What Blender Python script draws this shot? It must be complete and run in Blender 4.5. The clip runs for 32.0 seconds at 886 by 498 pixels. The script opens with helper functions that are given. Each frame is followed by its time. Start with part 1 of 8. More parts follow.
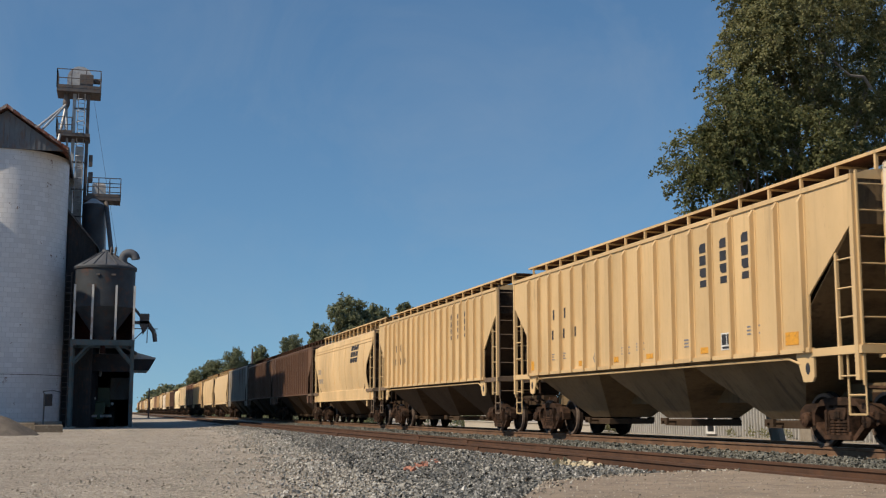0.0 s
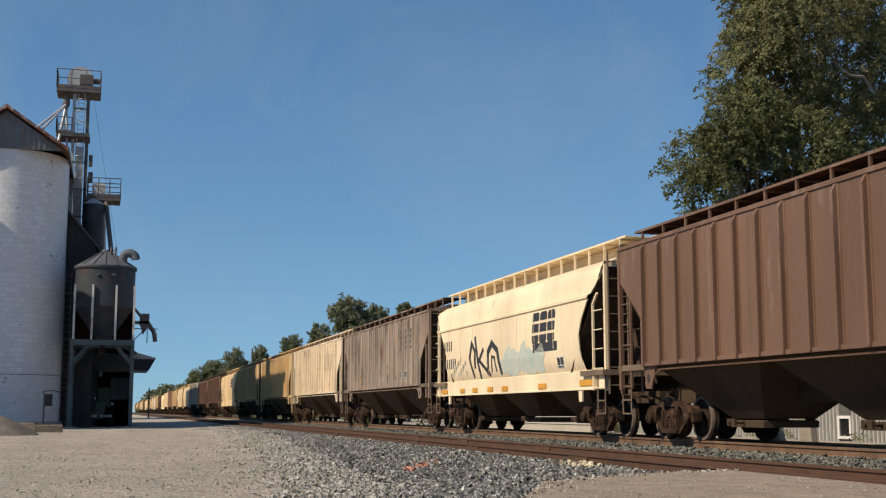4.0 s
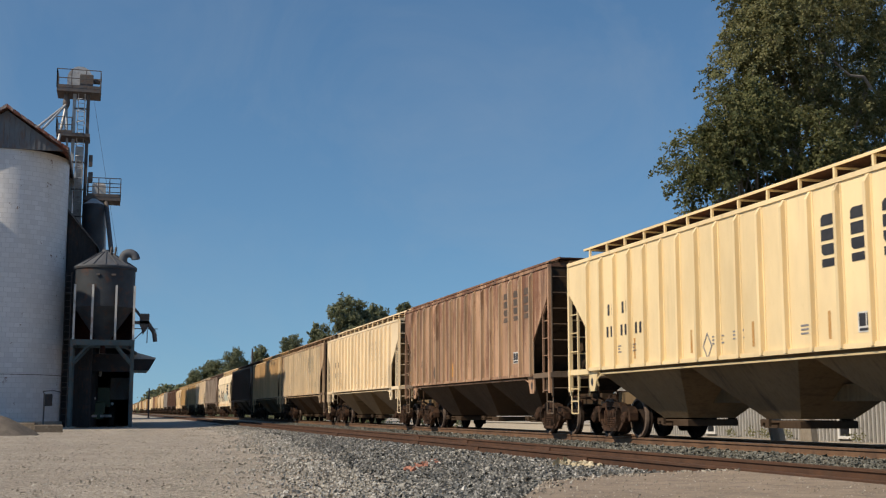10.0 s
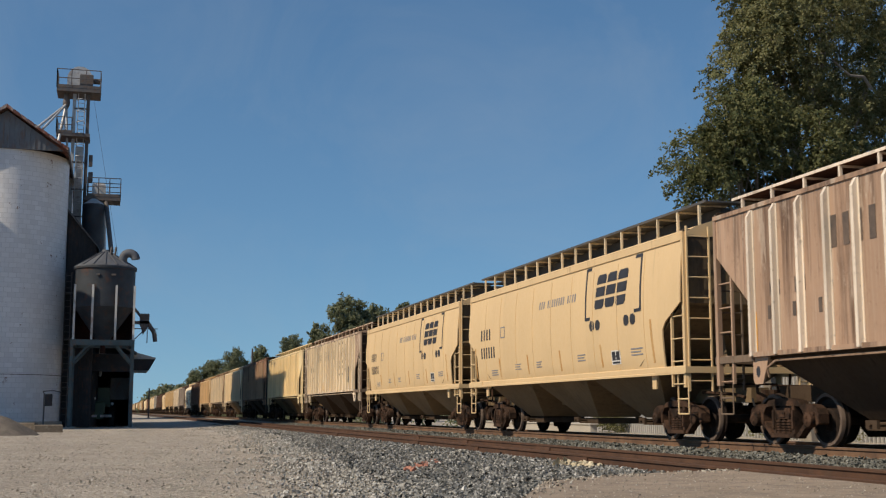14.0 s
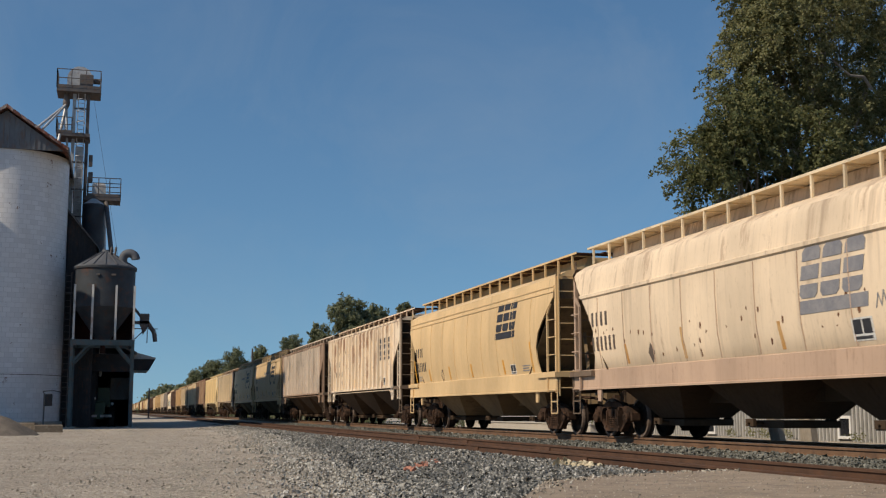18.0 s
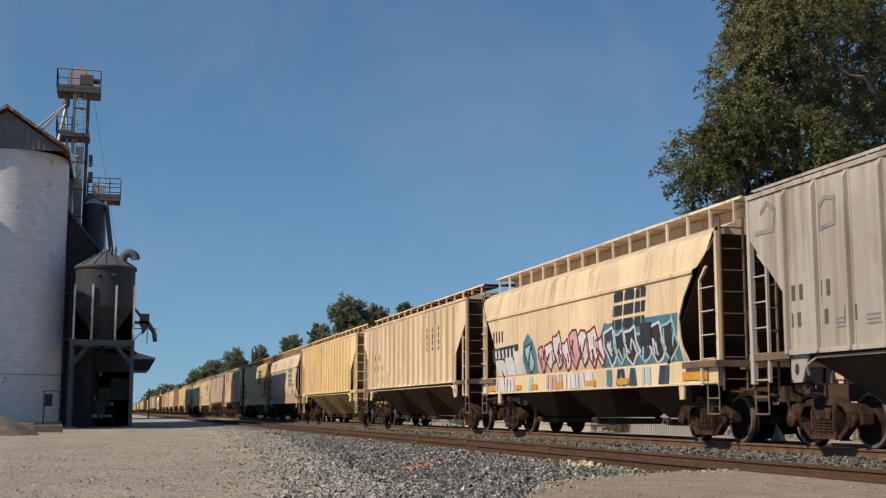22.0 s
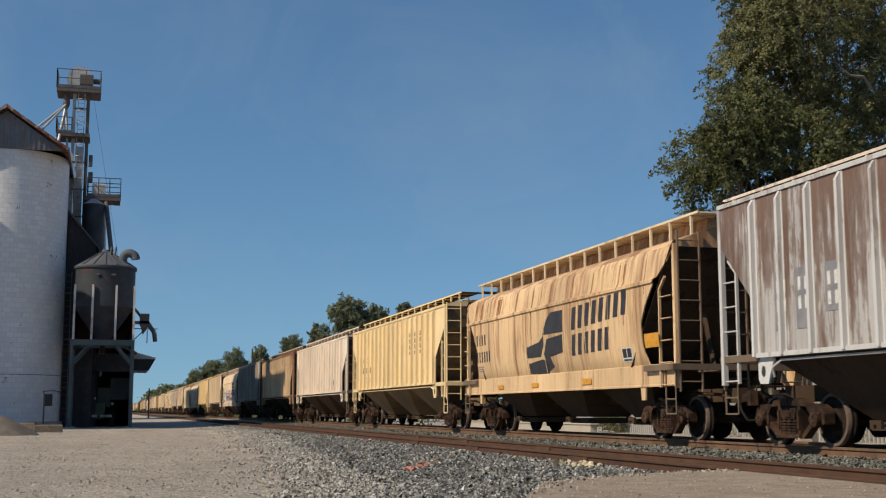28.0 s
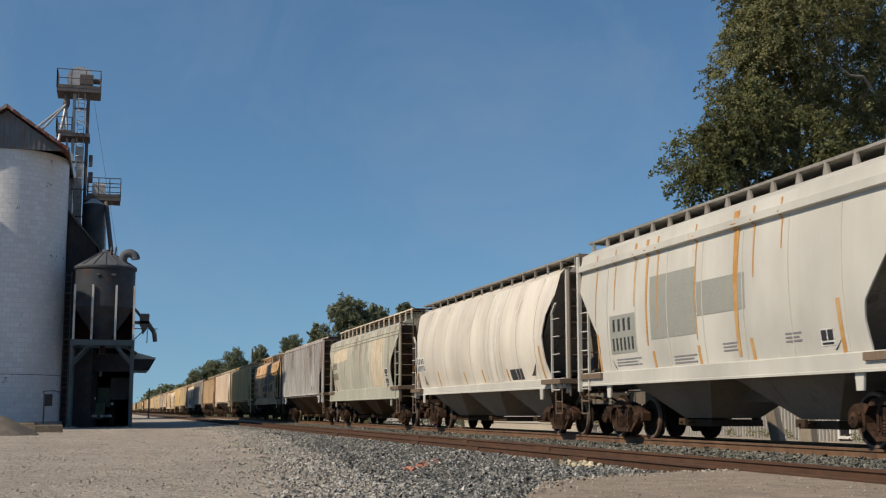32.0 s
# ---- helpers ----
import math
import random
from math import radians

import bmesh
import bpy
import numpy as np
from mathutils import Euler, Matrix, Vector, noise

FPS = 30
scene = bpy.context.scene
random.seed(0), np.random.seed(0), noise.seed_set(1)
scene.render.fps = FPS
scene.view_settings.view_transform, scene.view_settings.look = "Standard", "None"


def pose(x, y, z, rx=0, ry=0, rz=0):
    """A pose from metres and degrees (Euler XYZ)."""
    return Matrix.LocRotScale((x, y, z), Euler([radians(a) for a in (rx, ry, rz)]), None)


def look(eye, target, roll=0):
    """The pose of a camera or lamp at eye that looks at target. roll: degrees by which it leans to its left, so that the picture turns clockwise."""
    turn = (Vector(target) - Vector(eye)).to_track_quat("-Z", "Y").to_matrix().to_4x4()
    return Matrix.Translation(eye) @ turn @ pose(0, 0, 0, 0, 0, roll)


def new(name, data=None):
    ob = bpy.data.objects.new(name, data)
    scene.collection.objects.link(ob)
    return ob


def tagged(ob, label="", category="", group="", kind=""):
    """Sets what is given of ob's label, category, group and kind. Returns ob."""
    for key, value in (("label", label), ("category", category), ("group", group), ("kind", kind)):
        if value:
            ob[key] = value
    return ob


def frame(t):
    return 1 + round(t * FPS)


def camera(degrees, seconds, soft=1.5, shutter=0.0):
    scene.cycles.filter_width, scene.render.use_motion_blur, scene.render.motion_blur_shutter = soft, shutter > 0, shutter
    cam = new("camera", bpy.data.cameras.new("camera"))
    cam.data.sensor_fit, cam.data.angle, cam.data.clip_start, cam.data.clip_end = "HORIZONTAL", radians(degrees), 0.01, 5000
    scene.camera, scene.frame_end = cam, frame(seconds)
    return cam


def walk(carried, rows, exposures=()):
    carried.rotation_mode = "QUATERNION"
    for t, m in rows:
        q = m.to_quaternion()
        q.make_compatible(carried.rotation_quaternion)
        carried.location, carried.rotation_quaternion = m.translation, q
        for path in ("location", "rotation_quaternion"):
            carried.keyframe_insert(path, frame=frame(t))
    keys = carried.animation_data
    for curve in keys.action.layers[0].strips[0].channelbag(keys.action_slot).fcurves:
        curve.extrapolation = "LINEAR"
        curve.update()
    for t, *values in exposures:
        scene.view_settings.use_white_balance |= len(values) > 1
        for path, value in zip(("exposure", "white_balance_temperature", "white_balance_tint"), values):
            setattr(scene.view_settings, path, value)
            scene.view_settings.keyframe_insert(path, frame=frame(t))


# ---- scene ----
# Plan: x across the tracks (towards the train), y along them (away), z up; ground at 0.
SPEED = 15.222            # train, m/s along +y
MAIN_X, SIDING_X = 12.65, 8.65
MAIN_Z, SIDING_Z = 0.40, 0.27
EYE = Vector((0.0, 0.0, 1.0))
YAW, PITCH = radians(15.288), radians(7.687)
AIM = Vector((math.sin(YAW) * math.cos(PITCH), math.cos(YAW) * math.cos(PITCH), math.sin(PITCH)))
cam = camera(40.42, 32.0, soft=1.2, shutter=0.06)
walk(cam, [(0, look(EYE, EYE + AIM)), (32, look(EYE, EYE + AIM))], exposures=[(t, e, 6420, 9) for t, e in ((0, 0.0), (1, -0.07), (2, 0.05), (3, 0.16), (6, 0.03), (8, 0.0), (9, -0.06), (10, -0.02), (11, -0.14), (12, -0.01), (13, -0.06), (14, -0.04), (17, -0.09), (19, -0.14), (20, -0.12), (22, -0.04), (24, 0.12), (25, -0.05), (28, -0.05), (29, 0.1), (30, 0.08), (31, 0.03), (32, -0.08))])

# ---- daylight ----
SUN_EL, SUN_AZ = radians(42.5), radians(254)      # azimuth clockwise from +y
world = bpy.data.worlds.new("daylight")
scene.world = world
world.use_nodes = True
wn = world.node_tree
sky = wn.nodes.new("ShaderNodeTexSky")
sky.sky_type, sky.sun_disc = "NISHITA", False
sky.sun_elevation, sky.sun_rotation = SUN_EL, SUN_AZ
sky.air_density, sky.dust_density, sky.ozone_density = 1.25, 0.0, 6.5
# the clear band of the sky reaches low: the haze at the horizon is kept thin
gaze, lift, unit = (wn.nodes.new("ShaderNodeTexCoord"), wn.nodes.new("ShaderNodeVectorMath"), wn.nodes.new("ShaderNodeVectorMath"))
lift.operation, unit.operation = "ADD", "NORMALIZE"
lift.inputs[1].default_value = (0.0, 0.0, 0.115)
wn.links.new(gaze.outputs["Generated"], lift.inputs[0])
wn.links.new(lift.outputs[0], unit.inputs[0])
wn.links.new(unit.outputs[0], sky.inputs["Vector"])
# thin high cirrus in wisps, and the cool cast of the air
wisp, thin, veil, air = (wn.nodes.new("ShaderNodeTexNoise"), wn.nodes.new("ShaderNodeMapRange"), wn.nodes.new("ShaderNodeMix"), wn.nodes.new("ShaderNodeMix"))
wisp.inputs["Scale"].default_value, wisp.inputs["Detail"].default_value, wisp.inputs["Roughness"].default_value = 4.5, 7.0, 0.62
wisp.inputs["Distortion"].default_value = 0.8
thin.inputs["From Min"].default_value, thin.inputs["From Max"].default_value, thin.inputs["To Max"].default_value = 0.48, 0.72, 0.13
veil.data_type = air.data_type = "RGBA"
air.blend_type = "MULTIPLY"
air.inputs[0].default_value, air.inputs[7].default_value, veil.inputs[7].default_value = 1.0, (0.90, 1.01, 0.99, 1), (4.2, 4.5, 4.8, 1)
wn.links.new(gaze.outputs["Generated"], wisp.inputs["Vector"])
wn.links.new(wisp.outputs[0], thin.inputs["Value"])
wn.links.new(thin.outputs[0], veil.inputs[0])
wn.links.new(sky.outputs[0], air.inputs[6])
wn.links.new(air.outputs[2], veil.inputs[6])
wn.links.new(veil.outputs[2], wn.nodes["Background"].inputs[0])
wn.nodes["Background"].inputs[1].default_value = 0.1
sun = new("sun", bpy.data.lights.new("sun", "SUN"))
sun.data.energy, sun.data.angle, sun.data.color = 4.9, radians(0.53), (1.0, 0.845, 0.65)
to_sun = Vector((math.sin(SUN_AZ) * math.cos(SUN_EL), math.cos(SUN_AZ) * math.cos(SUN_EL), math.sin(SUN_EL)))
sun.matrix_basis = look(to_sun * 100, (0, 0, 0))


# ---- mesh tools ----
class Geo:
    """Vertices and faces that are gathered and become one mesh."""

    def __init__(self):
        self.v, self.f = [], []

    def add(self, vs, fs):
        n = len(self.v)
        self.v += [tuple(p) for p in vs]
        self.f += [tuple(n + i for i in q) for q in fs]
        return self

    def box(self, x0, x1, y0, y1, z0, z1):
        return self.add([(x0, y0, z0), (x1, y0, z0), (x1, y1, z0), (x0, y1, z0), (x0, y0, z1), (x1, y0, z1), (x1, y1, z1), (x0, y1, z1)],
                        [(0, 3, 2, 1), (4, 5, 6, 7), (0, 1, 5, 4), (1, 2, 6, 5), (2, 3, 7, 6), (3, 0, 4, 7)])

    def block(self, x0, x1, y0, y1, z0, z1, b=0.01):
        """A box with its upper edges bevelled."""
        vs = [(x0, y0, z0), (x1, y0, z0), (x1, y1, z0), (x0, y1, z0), (x0, y0, z1 - b), (x1, y0, z1 - b), (x1, y1, z1 - b), (x0, y1, z1 - b),
              (x0 + b, y0 + b, z1), (x1 - b, y0 + b, z1), (x1 - b, y1 - b, z1), (x0 + b, y1 - b, z1)]
        fs = [(0, 3, 2, 1), (8, 9, 10, 11)]
        for i in range(4):
            j = (i + 1) % 4
            fs += [(i, j, 4 + j, 4 + i), (4 + i, 4 + j, 8 + j, 8 + i)]
        return self.add(vs, fs)

    def prism(self, poly, axis, a, b):
        """A polygon pushed along an axis. Polygon coordinates are the two other axes in order x, y, z."""
        put = {"x": lambda p, t: (t, p[0], p[1]), "y": lambda p, t: (p[0], t, p[1]), "z": lambda p, t: (p[0], p[1], t)}[axis]
        n = len(poly)
        vs = [put(p, a) for p in poly] + [put(p, b) for p in poly]
        fs = [tuple(range(n))[::-1], tuple(range(n, 2 * n))] + [(i, (i + 1) % n, n + (i + 1) % n, n + i) for i in range(n)]
        return self.add(vs, fs)

    def tube(self, p, q, r, n=8, r2=None, cap=True):
        p, q = Vector(p), Vector(q)
        d = (q - p).normalized()
        a = d.orthogonal().normalized()
        b = d.cross(a)
        r2 = r if r2 is None else r2
        ring = [(math.cos(2 * math.pi * i / n), math.sin(2 * math.pi * i / n)) for i in range(n)]
        vs = [p + (a * c + b * s) * r for c, s in ring] + [q + (a * c + b * s) * r2 for c, s in ring]
        fs = [(i, (i + 1) % n, n + (i + 1) % n, n + i) for i in range(n)]
        if cap:
            fs += [tuple(range(n))[::-1], tuple(range(n, 2 * n))]
        return self.add(vs, fs)

    def path(self, pts, r, n=6):
        for p, q in zip(pts, pts[1:]):
            self.tube(p, q, r, n)
        return self

    def beam(self, p, q, w, h):
        """A square bar from p to q, w wide and h deep."""
        p, q = Vector(p), Vector(q)
        d = (q - p).normalized()
        up = Vector((0, 0, 1)) if abs(d.z) < 0.95 else Vector((0, 1, 0))
        a = d.cross(up).normalized() * w / 2
        b = a.normalized().cross(d) * h / 2
        vs = [p - a - b, p + a - b, p + a + b, p - a + b, q - a - b, q + a - b, q + a + b, q - a + b]
        return self.add(vs, [(0, 3, 2, 1), (4, 5, 6, 7), (0, 1, 5, 4), (1, 2, 6, 5), (2, 3, 7, 6), (3, 0, 4, 7)])

    def lathe(self, prof, axis_at, n=16, axis="x"):
        """Rings of (along, radius) round an axis through axis_at."""
        ax, ay, az = axis_at
        vs, fs = [], []
        for a, r in prof:
            for i in range(n):
                c, s = math.cos(2 * math.pi * i / n) * r, math.sin(2 * math.pi * i / n) * r
                vs.append((ax + a, ay + c, az + s) if axis == "x" else (ax + c, ay + s, az + a) if axis == "z" else (ax + s, ay + a, az + c))
        for k in range(len(prof) - 1):
            fs += [(k * n + i, k * n + (i + 1) % n, (k + 1) * n + (i + 1) % n, (k + 1) * n + i) for i in range(n)]
        fs += [tuple(range(n))[::-1], tuple(range((len(prof) - 1) * n, len(prof) * n))]
        return self.add(vs, fs)

    def mesh(self, name, smooth=None):
        me = bpy.data.meshes.new(name)
        me.from_pydata(self.v, [], self.f)
        bm = bmesh.new()
        bm.from_mesh(me)
        bmesh.ops.recalc_face_normals(bm, faces=bm.faces)
        bm.to_mesh(me)
        bm.free()
        if smooth:
            me.polygons.foreach_set("use_smooth", [True] * len(me.polygons))
            me.set_sharp_from_angle(angle=radians(smooth))
        return me


SHARED = {}


def shared(key, build, smooth=None):
    """The mesh of that key, built once."""
    if key not in SHARED:
        SHARED[key] = build().mesh(str(key[0]) if isinstance(key, tuple) else key, smooth)
    return SHARED[key]


def part(name, data, material, parent, label="", at=None, smooth=None):
    """One mesh object under a thing or a part."""
    if isinstance(data, Geo):
        data = data.mesh(name, smooth)
    ob = new(name, data)
    if len(data.materials) == 0:
        data.materials.append(None)
    ob.material_slots[0].link = "OBJECT"
    ob.material_slots[0].material = material
    if parent:
        ob.parent = parent
    if at is not None:
        ob.matrix_basis = at
    if label:
        ob["label"] = label
    return ob


def thing(name, label, category, group="", kind="", at=None):
    """An empty that carries the parts of a thing."""
    ob = new(name)
    ob.empty_display_size = 0.3
    if at is not None:
        ob.matrix_basis = at
    return tagged(ob, label, category, group, kind)


def single(name, data, material, label, category, group="", kind="", at=None, smooth=None):
    """A thing of one mesh."""
    return tagged(part(name, data, material, None, "", at, smooth), label, category, group, kind)


# ---- materials ----
def ramp(nt, fac, stops):
    n = nt.nodes.new("ShaderNodeValToRGB")
    while len(n.color_ramp.elements) < len(stops):
        n.color_ramp.elements.new(0.5)
    for e, (p, c) in zip(n.color_ramp.elements, stops):
        e.position, e.color = p, (c if len(c) == 4 else (*c, 1)) if not isinstance(c, (int, float)) else (c, c, c, 1)
    nt.links.new(fac, n.inputs[0])
    return n.outputs[0]


def noise_tex(nt, coord, scale, detail=4, rough=0.55, stretch=(1, 1, 1), kind="noise"):
    m = nt.nodes.new("ShaderNodeMapping")
    m.inputs["Scale"].default_value = stretch
    nt.links.new(coord, m.inputs[0])
    if kind == "noise":
        n = nt.nodes.new("ShaderNodeTexNoise")
        n.inputs["Scale"].default_value, n.inputs["Detail"].default_value, n.inputs["Roughness"].default_value = scale, detail, rough
    else:
        n = nt.nodes.new("ShaderNodeTexVoronoi")
        n.inputs["Scale"].default_value = scale
    nt.links.new(m.outputs[0], n.inputs["Vector"])
    return n.outputs[0]


def mix(nt, fac, a, b, mode="MIX"):
    n = nt.nodes.new("ShaderNodeMix")
    n.data_type, n.blend_type = "RGBA", mode
    for sock, val in ((n.inputs[0], fac), (n.inputs[6], a), (n.inputs[7], b)):
        if isinstance(val, bpy.types.NodeSocket):
            nt.links.new(val, sock)
        else:
            sock.default_value = val if isinstance(val, float) else (*val, 1)
    return n.outputs[2]


def start_mat(name):
    m = bpy.data.materials.new(name)
    m.use_nodes = True
    nt = m.node_tree
    b = nt.nodes["Principled BSDF"]
    co = nt.nodes.new("ShaderNodeTexCoord")
    info = nt.nodes.new("ShaderNodeObjectInfo")
    shift = nt.nodes.new("ShaderNodeVectorMath")
    shift.operation = "MULTIPLY_ADD"
    comb = nt.nodes.new("ShaderNodeCombineXYZ")
    for i in range(3):
        nt.links.new(info.outputs["Random"], comb.inputs[i])
    shift.inputs[1].default_value = (37.0, 53.0, 29.0)
    nt.links.new(comb.outputs[0], shift.inputs[0])
    nt.links.new(co.outputs["Object"], shift.inputs[2])
    return m, nt, b, shift.outputs[0], info


def bump(nt, b, height, strength=0.3, dist=0.01):
    n = nt.nodes.new("ShaderNodeBump")
    n.inputs["Strength"].default_value, n.inputs["Distance"].default_value = strength, dist
    nt.links.new(height, n.inputs["Height"])
    nt.links.new(n.outputs[0], b.inputs["Normal"])


def surface(name, col, col2=None, scale=2.0, rough=0.7, metal=0.0, stain=None, stain_amount=0.4, fine=30.0, bumpy=0.2, bump_dist=0.005, stretch=(1, 1, 1), vary=0.0, spec=None):
    """A plain surface: two tones in large patches, fine grain, stains, fine relief."""
    m, nt, b, co, info = start_mat(name)
    col2 = col2 or tuple(c * 0.75 for c in col)
    big = noise_tex(nt, co, scale, 5, 0.6, stretch)
    c = mix(nt, ramp(nt, big, [(0.35, 0.0), (0.65, 1.0)]), col, col2)
    small = noise_tex(nt, co, fine, 3, 0.6, stretch)
    c = mix(nt, 0.5, c, mix(nt, 1.0, c, ramp(nt, small, [(0.25, 0.55), (0.75, 1.0)]), "MULTIPLY"))
    if stain:
        st = noise_tex(nt, co, scale * 2.3, 6, 0.65, stretch)
        c = mix(nt, ramp(nt, st, [(0.62 - 0.3 * stain_amount, 0.0), (0.85 - 0.3 * stain_amount, 1.0)]), c, stain)
    if vary:
        c = mix(nt, 1.0, c, ramp(nt, info.outputs["Random"], [(0.0, 1.0 - vary), (1.0, 1.0)]), "MULTIPLY")
    nt.links.new(c, b.inputs["Base Color"])
    b.inputs["Roughness"].default_value, b.inputs["Metallic"].default_value = rough, metal
    b.inputs["Specular IOR Level"].default_value = spec if spec is not None else 0.5 if rough < 0.6 else 0.2
    if bumpy:
        bump(nt, b, small, bumpy, bump_dist)
    return m


def calc(nt, op, a, b):
    """One sum of two values."""
    n = nt.nodes.new("ShaderNodeMath")
    n.operation = op
    for sock, val in zip(n.inputs, (a, b)):
        if isinstance(val, bpy.types.NodeSocket):
            nt.links.new(val, sock)
        else:
            sock.default_value = val
    return n.outputs[0]


def car_paint(name, col, rust=0.25, grime=0.3, streak=0.4, rust_col=(0.11, 0.045, 0.022), grime_col=(0.07, 0.055, 0.04), rough=0.5, fade=0.15, spec=0.3):
    """Weathered paint on steel: faded patches, panels of uneven tone, rust that spread downwards, dirt that ran from the roof in wide and hair-thin streaks."""
    m, nt, b, co, info = start_mat(name)
    tc, up = nt.nodes.new("ShaderNodeTexCoord"), nt.nodes.new("ShaderNodeSeparateXYZ")
    nt.links.new(tc.outputs["Object"], up.inputs[0])
    roof = calc(nt, "MULTIPLY", calc(nt, "SUBTRACT", up.outputs[2], 3.1), 0.035)
    big = noise_tex(nt, co, 0.45, 4, 0.6, (1, 1, 0.5))
    c = mix(nt, ramp(nt, big, [(0.32, 0.0), (0.66, 1.0)]), tuple(x * (1 - fade) for x in col), tuple(min(1, x * (1 + fade)) for x in col))
    sep = nt.nodes.new("ShaderNodeSeparateXYZ")
    nt.links.new(co, sep.inputs[0])
    panel = nt.nodes.new("ShaderNodeTexWhiteNoise")
    panel.noise_dimensions = "1D"
    nt.links.new(calc(nt, "SNAP", sep.outputs[1], 0.806), panel.inputs["W"])
    c = mix(nt, 1.0, c, ramp(nt, panel.outputs[0], [(0.0, 0.97 - 0.12 * streak), (0.6, 1.0)]), "MULTIPLY")
    grain = noise_tex(nt, co, 13.0, 5, 0.7, (1, 1, 0.6))
    thin = calc(nt, "MULTIPLY", calc(nt, "SUBTRACT", noise_tex(nt, co, 1.0, 5, 0.6, (1, 8.0, 0.3)), 0.5), 0.55)
    run = calc(nt, "ADD", calc(nt, "ADD", noise_tex(nt, co, 1.0, 6, 0.62, (1, 1.7, 0.2)), thin), roof)
    lo = 0.62 - 0.15 * streak
    c = mix(nt, ramp(nt, run, [(lo, 0.0), (lo + 0.07, 0.42 * streak), (lo + 0.2, min(0.92, 0.15 + 0.85 * streak))]), c, grime_col)
    hair = noise_tex(nt, co, 9.0, 3, 0.6, (1, 2.2, 0.07))
    c = mix(nt, ramp(nt, hair, [(0.58 - 0.08 * streak, 0.0), (0.74, 0.45 * streak)]), c, rust_col)
    blot = calc(nt, "ADD", noise_tex(nt, co, 1.3, 8, 0.72, (1, 1.35, 0.3)), calc(nt, "ADD", calc(nt, "MULTIPLY", thin, 0.4), roof))
    lo = 0.67 - 0.24 * rust
    c = mix(nt, ramp(nt, blot, [(lo, 0.0), (lo + 0.03, 0.3 + 0.3 * rust), (lo + 0.12, min(0.92, 0.35 + 0.8 * rust))]), c, rust_col)
    c = mix(nt, ramp(nt, grain, [(0.62 - 0.1 * grime, 0.0), (0.74, min(1.0, grime))]), c, grime_col)
    nt.links.new(c, b.inputs["Base Color"])
    nt.links.new(ramp(nt, grain, [(0.3, rough - 0.08), (0.7, rough + 0.2)]), b.inputs["Roughness"])
    b.inputs["Specular IOR Level"].default_value = spec
    bump(nt, b, grain, 0.12, 0.004)
    return m


# ---- ground and tracks ----
def ground_mat():
    """Pale limestone gravel: fine stones in two sizes, worn tracks, damp stains."""
    m, nt, b, co, info = start_mat("limestone_gravel")
    stones = noise_tex(nt, co, 28.0, 2, 0.5, kind="voronoi")
    grit = noise_tex(nt, co, 26.0, 5, 0.75)
    wide = noise_tex(nt, co, 0.35, 5, 0.6)
    c = mix(nt, ramp(nt, wide, [(0.35, 0.0), (0.65, 1.0)]), (0.43, 0.372, 0.3), (0.355, 0.302, 0.24))
    worn = noise_tex(nt, co, 0.8, 6, 0.7, (1, 0.35, 1))
    c = mix(nt, ramp(nt, worn, [(0.52, 0.0), (0.68, 0.55)]), c, (0.25, 0.225, 0.165))
    c = mix(nt, ramp(nt, worn, [(0.3, 0.45), (0.44, 0.0)]), c, (0.45, 0.405, 0.335))
    c = mix(nt, 1.0, c, ramp(nt, grit, [(0.32, 0.5), (0.5, 0.95), (0.68, 1.25)]), "MULTIPLY")
    peb = noise_tex(nt, co, 9.0, 4, 0.7)
    c = mix(nt, 1.0, c, ramp(nt, peb, [(0.35, 0.72), (0.5, 0.98), (0.66, 1.25)]), "MULTIPLY")
    c = mix(nt, 0.5, c, mix(nt, 1.0, c, ramp(nt, stones, [(0.0, 0.5), (0.5, 1.15)]), "MULTIPLY"))
    nt.links.new(c, b.inputs["Base Color"])
    b.inputs["Roughness"].default_value = 0.92
    bump(nt, b, grit, 1.0, 0.04)
    return m


GRAVEL = ground_mat()
BALLAST = surface("ballast_bed", (0.16, 0.156, 0.14), (0.1, 0.097, 0.085), 6.0, 0.9, 0, (0.33, 0.3, 0.26), 0.3, 22, 0.9, 0.03)
RAIL_RUST = surface("rail_rust", (0.075, 0.042, 0.028), (0.115, 0.06, 0.036), 2.5, 0.85, 0.1, (0.08, 0.05, 0.035), 0.4, 50, 0.5)
RAIL_TOP = surface("rail_running_face", (0.35, 0.32, 0.3), (0.25, 0.2, 0.17), 1.5, 0.4, 0.8, None, 0, 60, 0.1)
MAIN_RUST = surface("main_rail_rust", (0.2, 0.118, 0.07), (0.13, 0.075, 0.046), 1.8, 0.85, 0.0, (0.09, 0.055, 0.038), 0.4, 50, 0.5)
TIE = surface("creosoted_tie", (0.075, 0.058, 0.045), (0.13, 0.1, 0.075), 2.0, 0.9, 0, None, 0, 30, 0.6, 0.01, (6, 1, 6))
ASPHALT = surface("old_asphalt", (0.34, 0.275, 0.21), (0.26, 0.21, 0.16), 1.6, 0.93, 0, (0.17, 0.14, 0.115), 0.45, 35, 0.6, 0.01)


def ground_z(x, y):
    """Height of the ground: flat yard, rising to the track bed."""
    def s(a, b, t):
        t = min(1, max(0, (t - a) / (b - a)))
        return t * t * (3 - 2 * t)
    z = 0.10 * s(3.5, 7.0, x) + 0.10 * s(9.0, 11.0, x) - 0.25 * s(14.5, 17.0, x)
    return z + 0.025 * noise.noise((x * 0.3, y * 0.3, 0)) + 0.01 * noise.noise((x * 1.7, y * 1.7, 3))


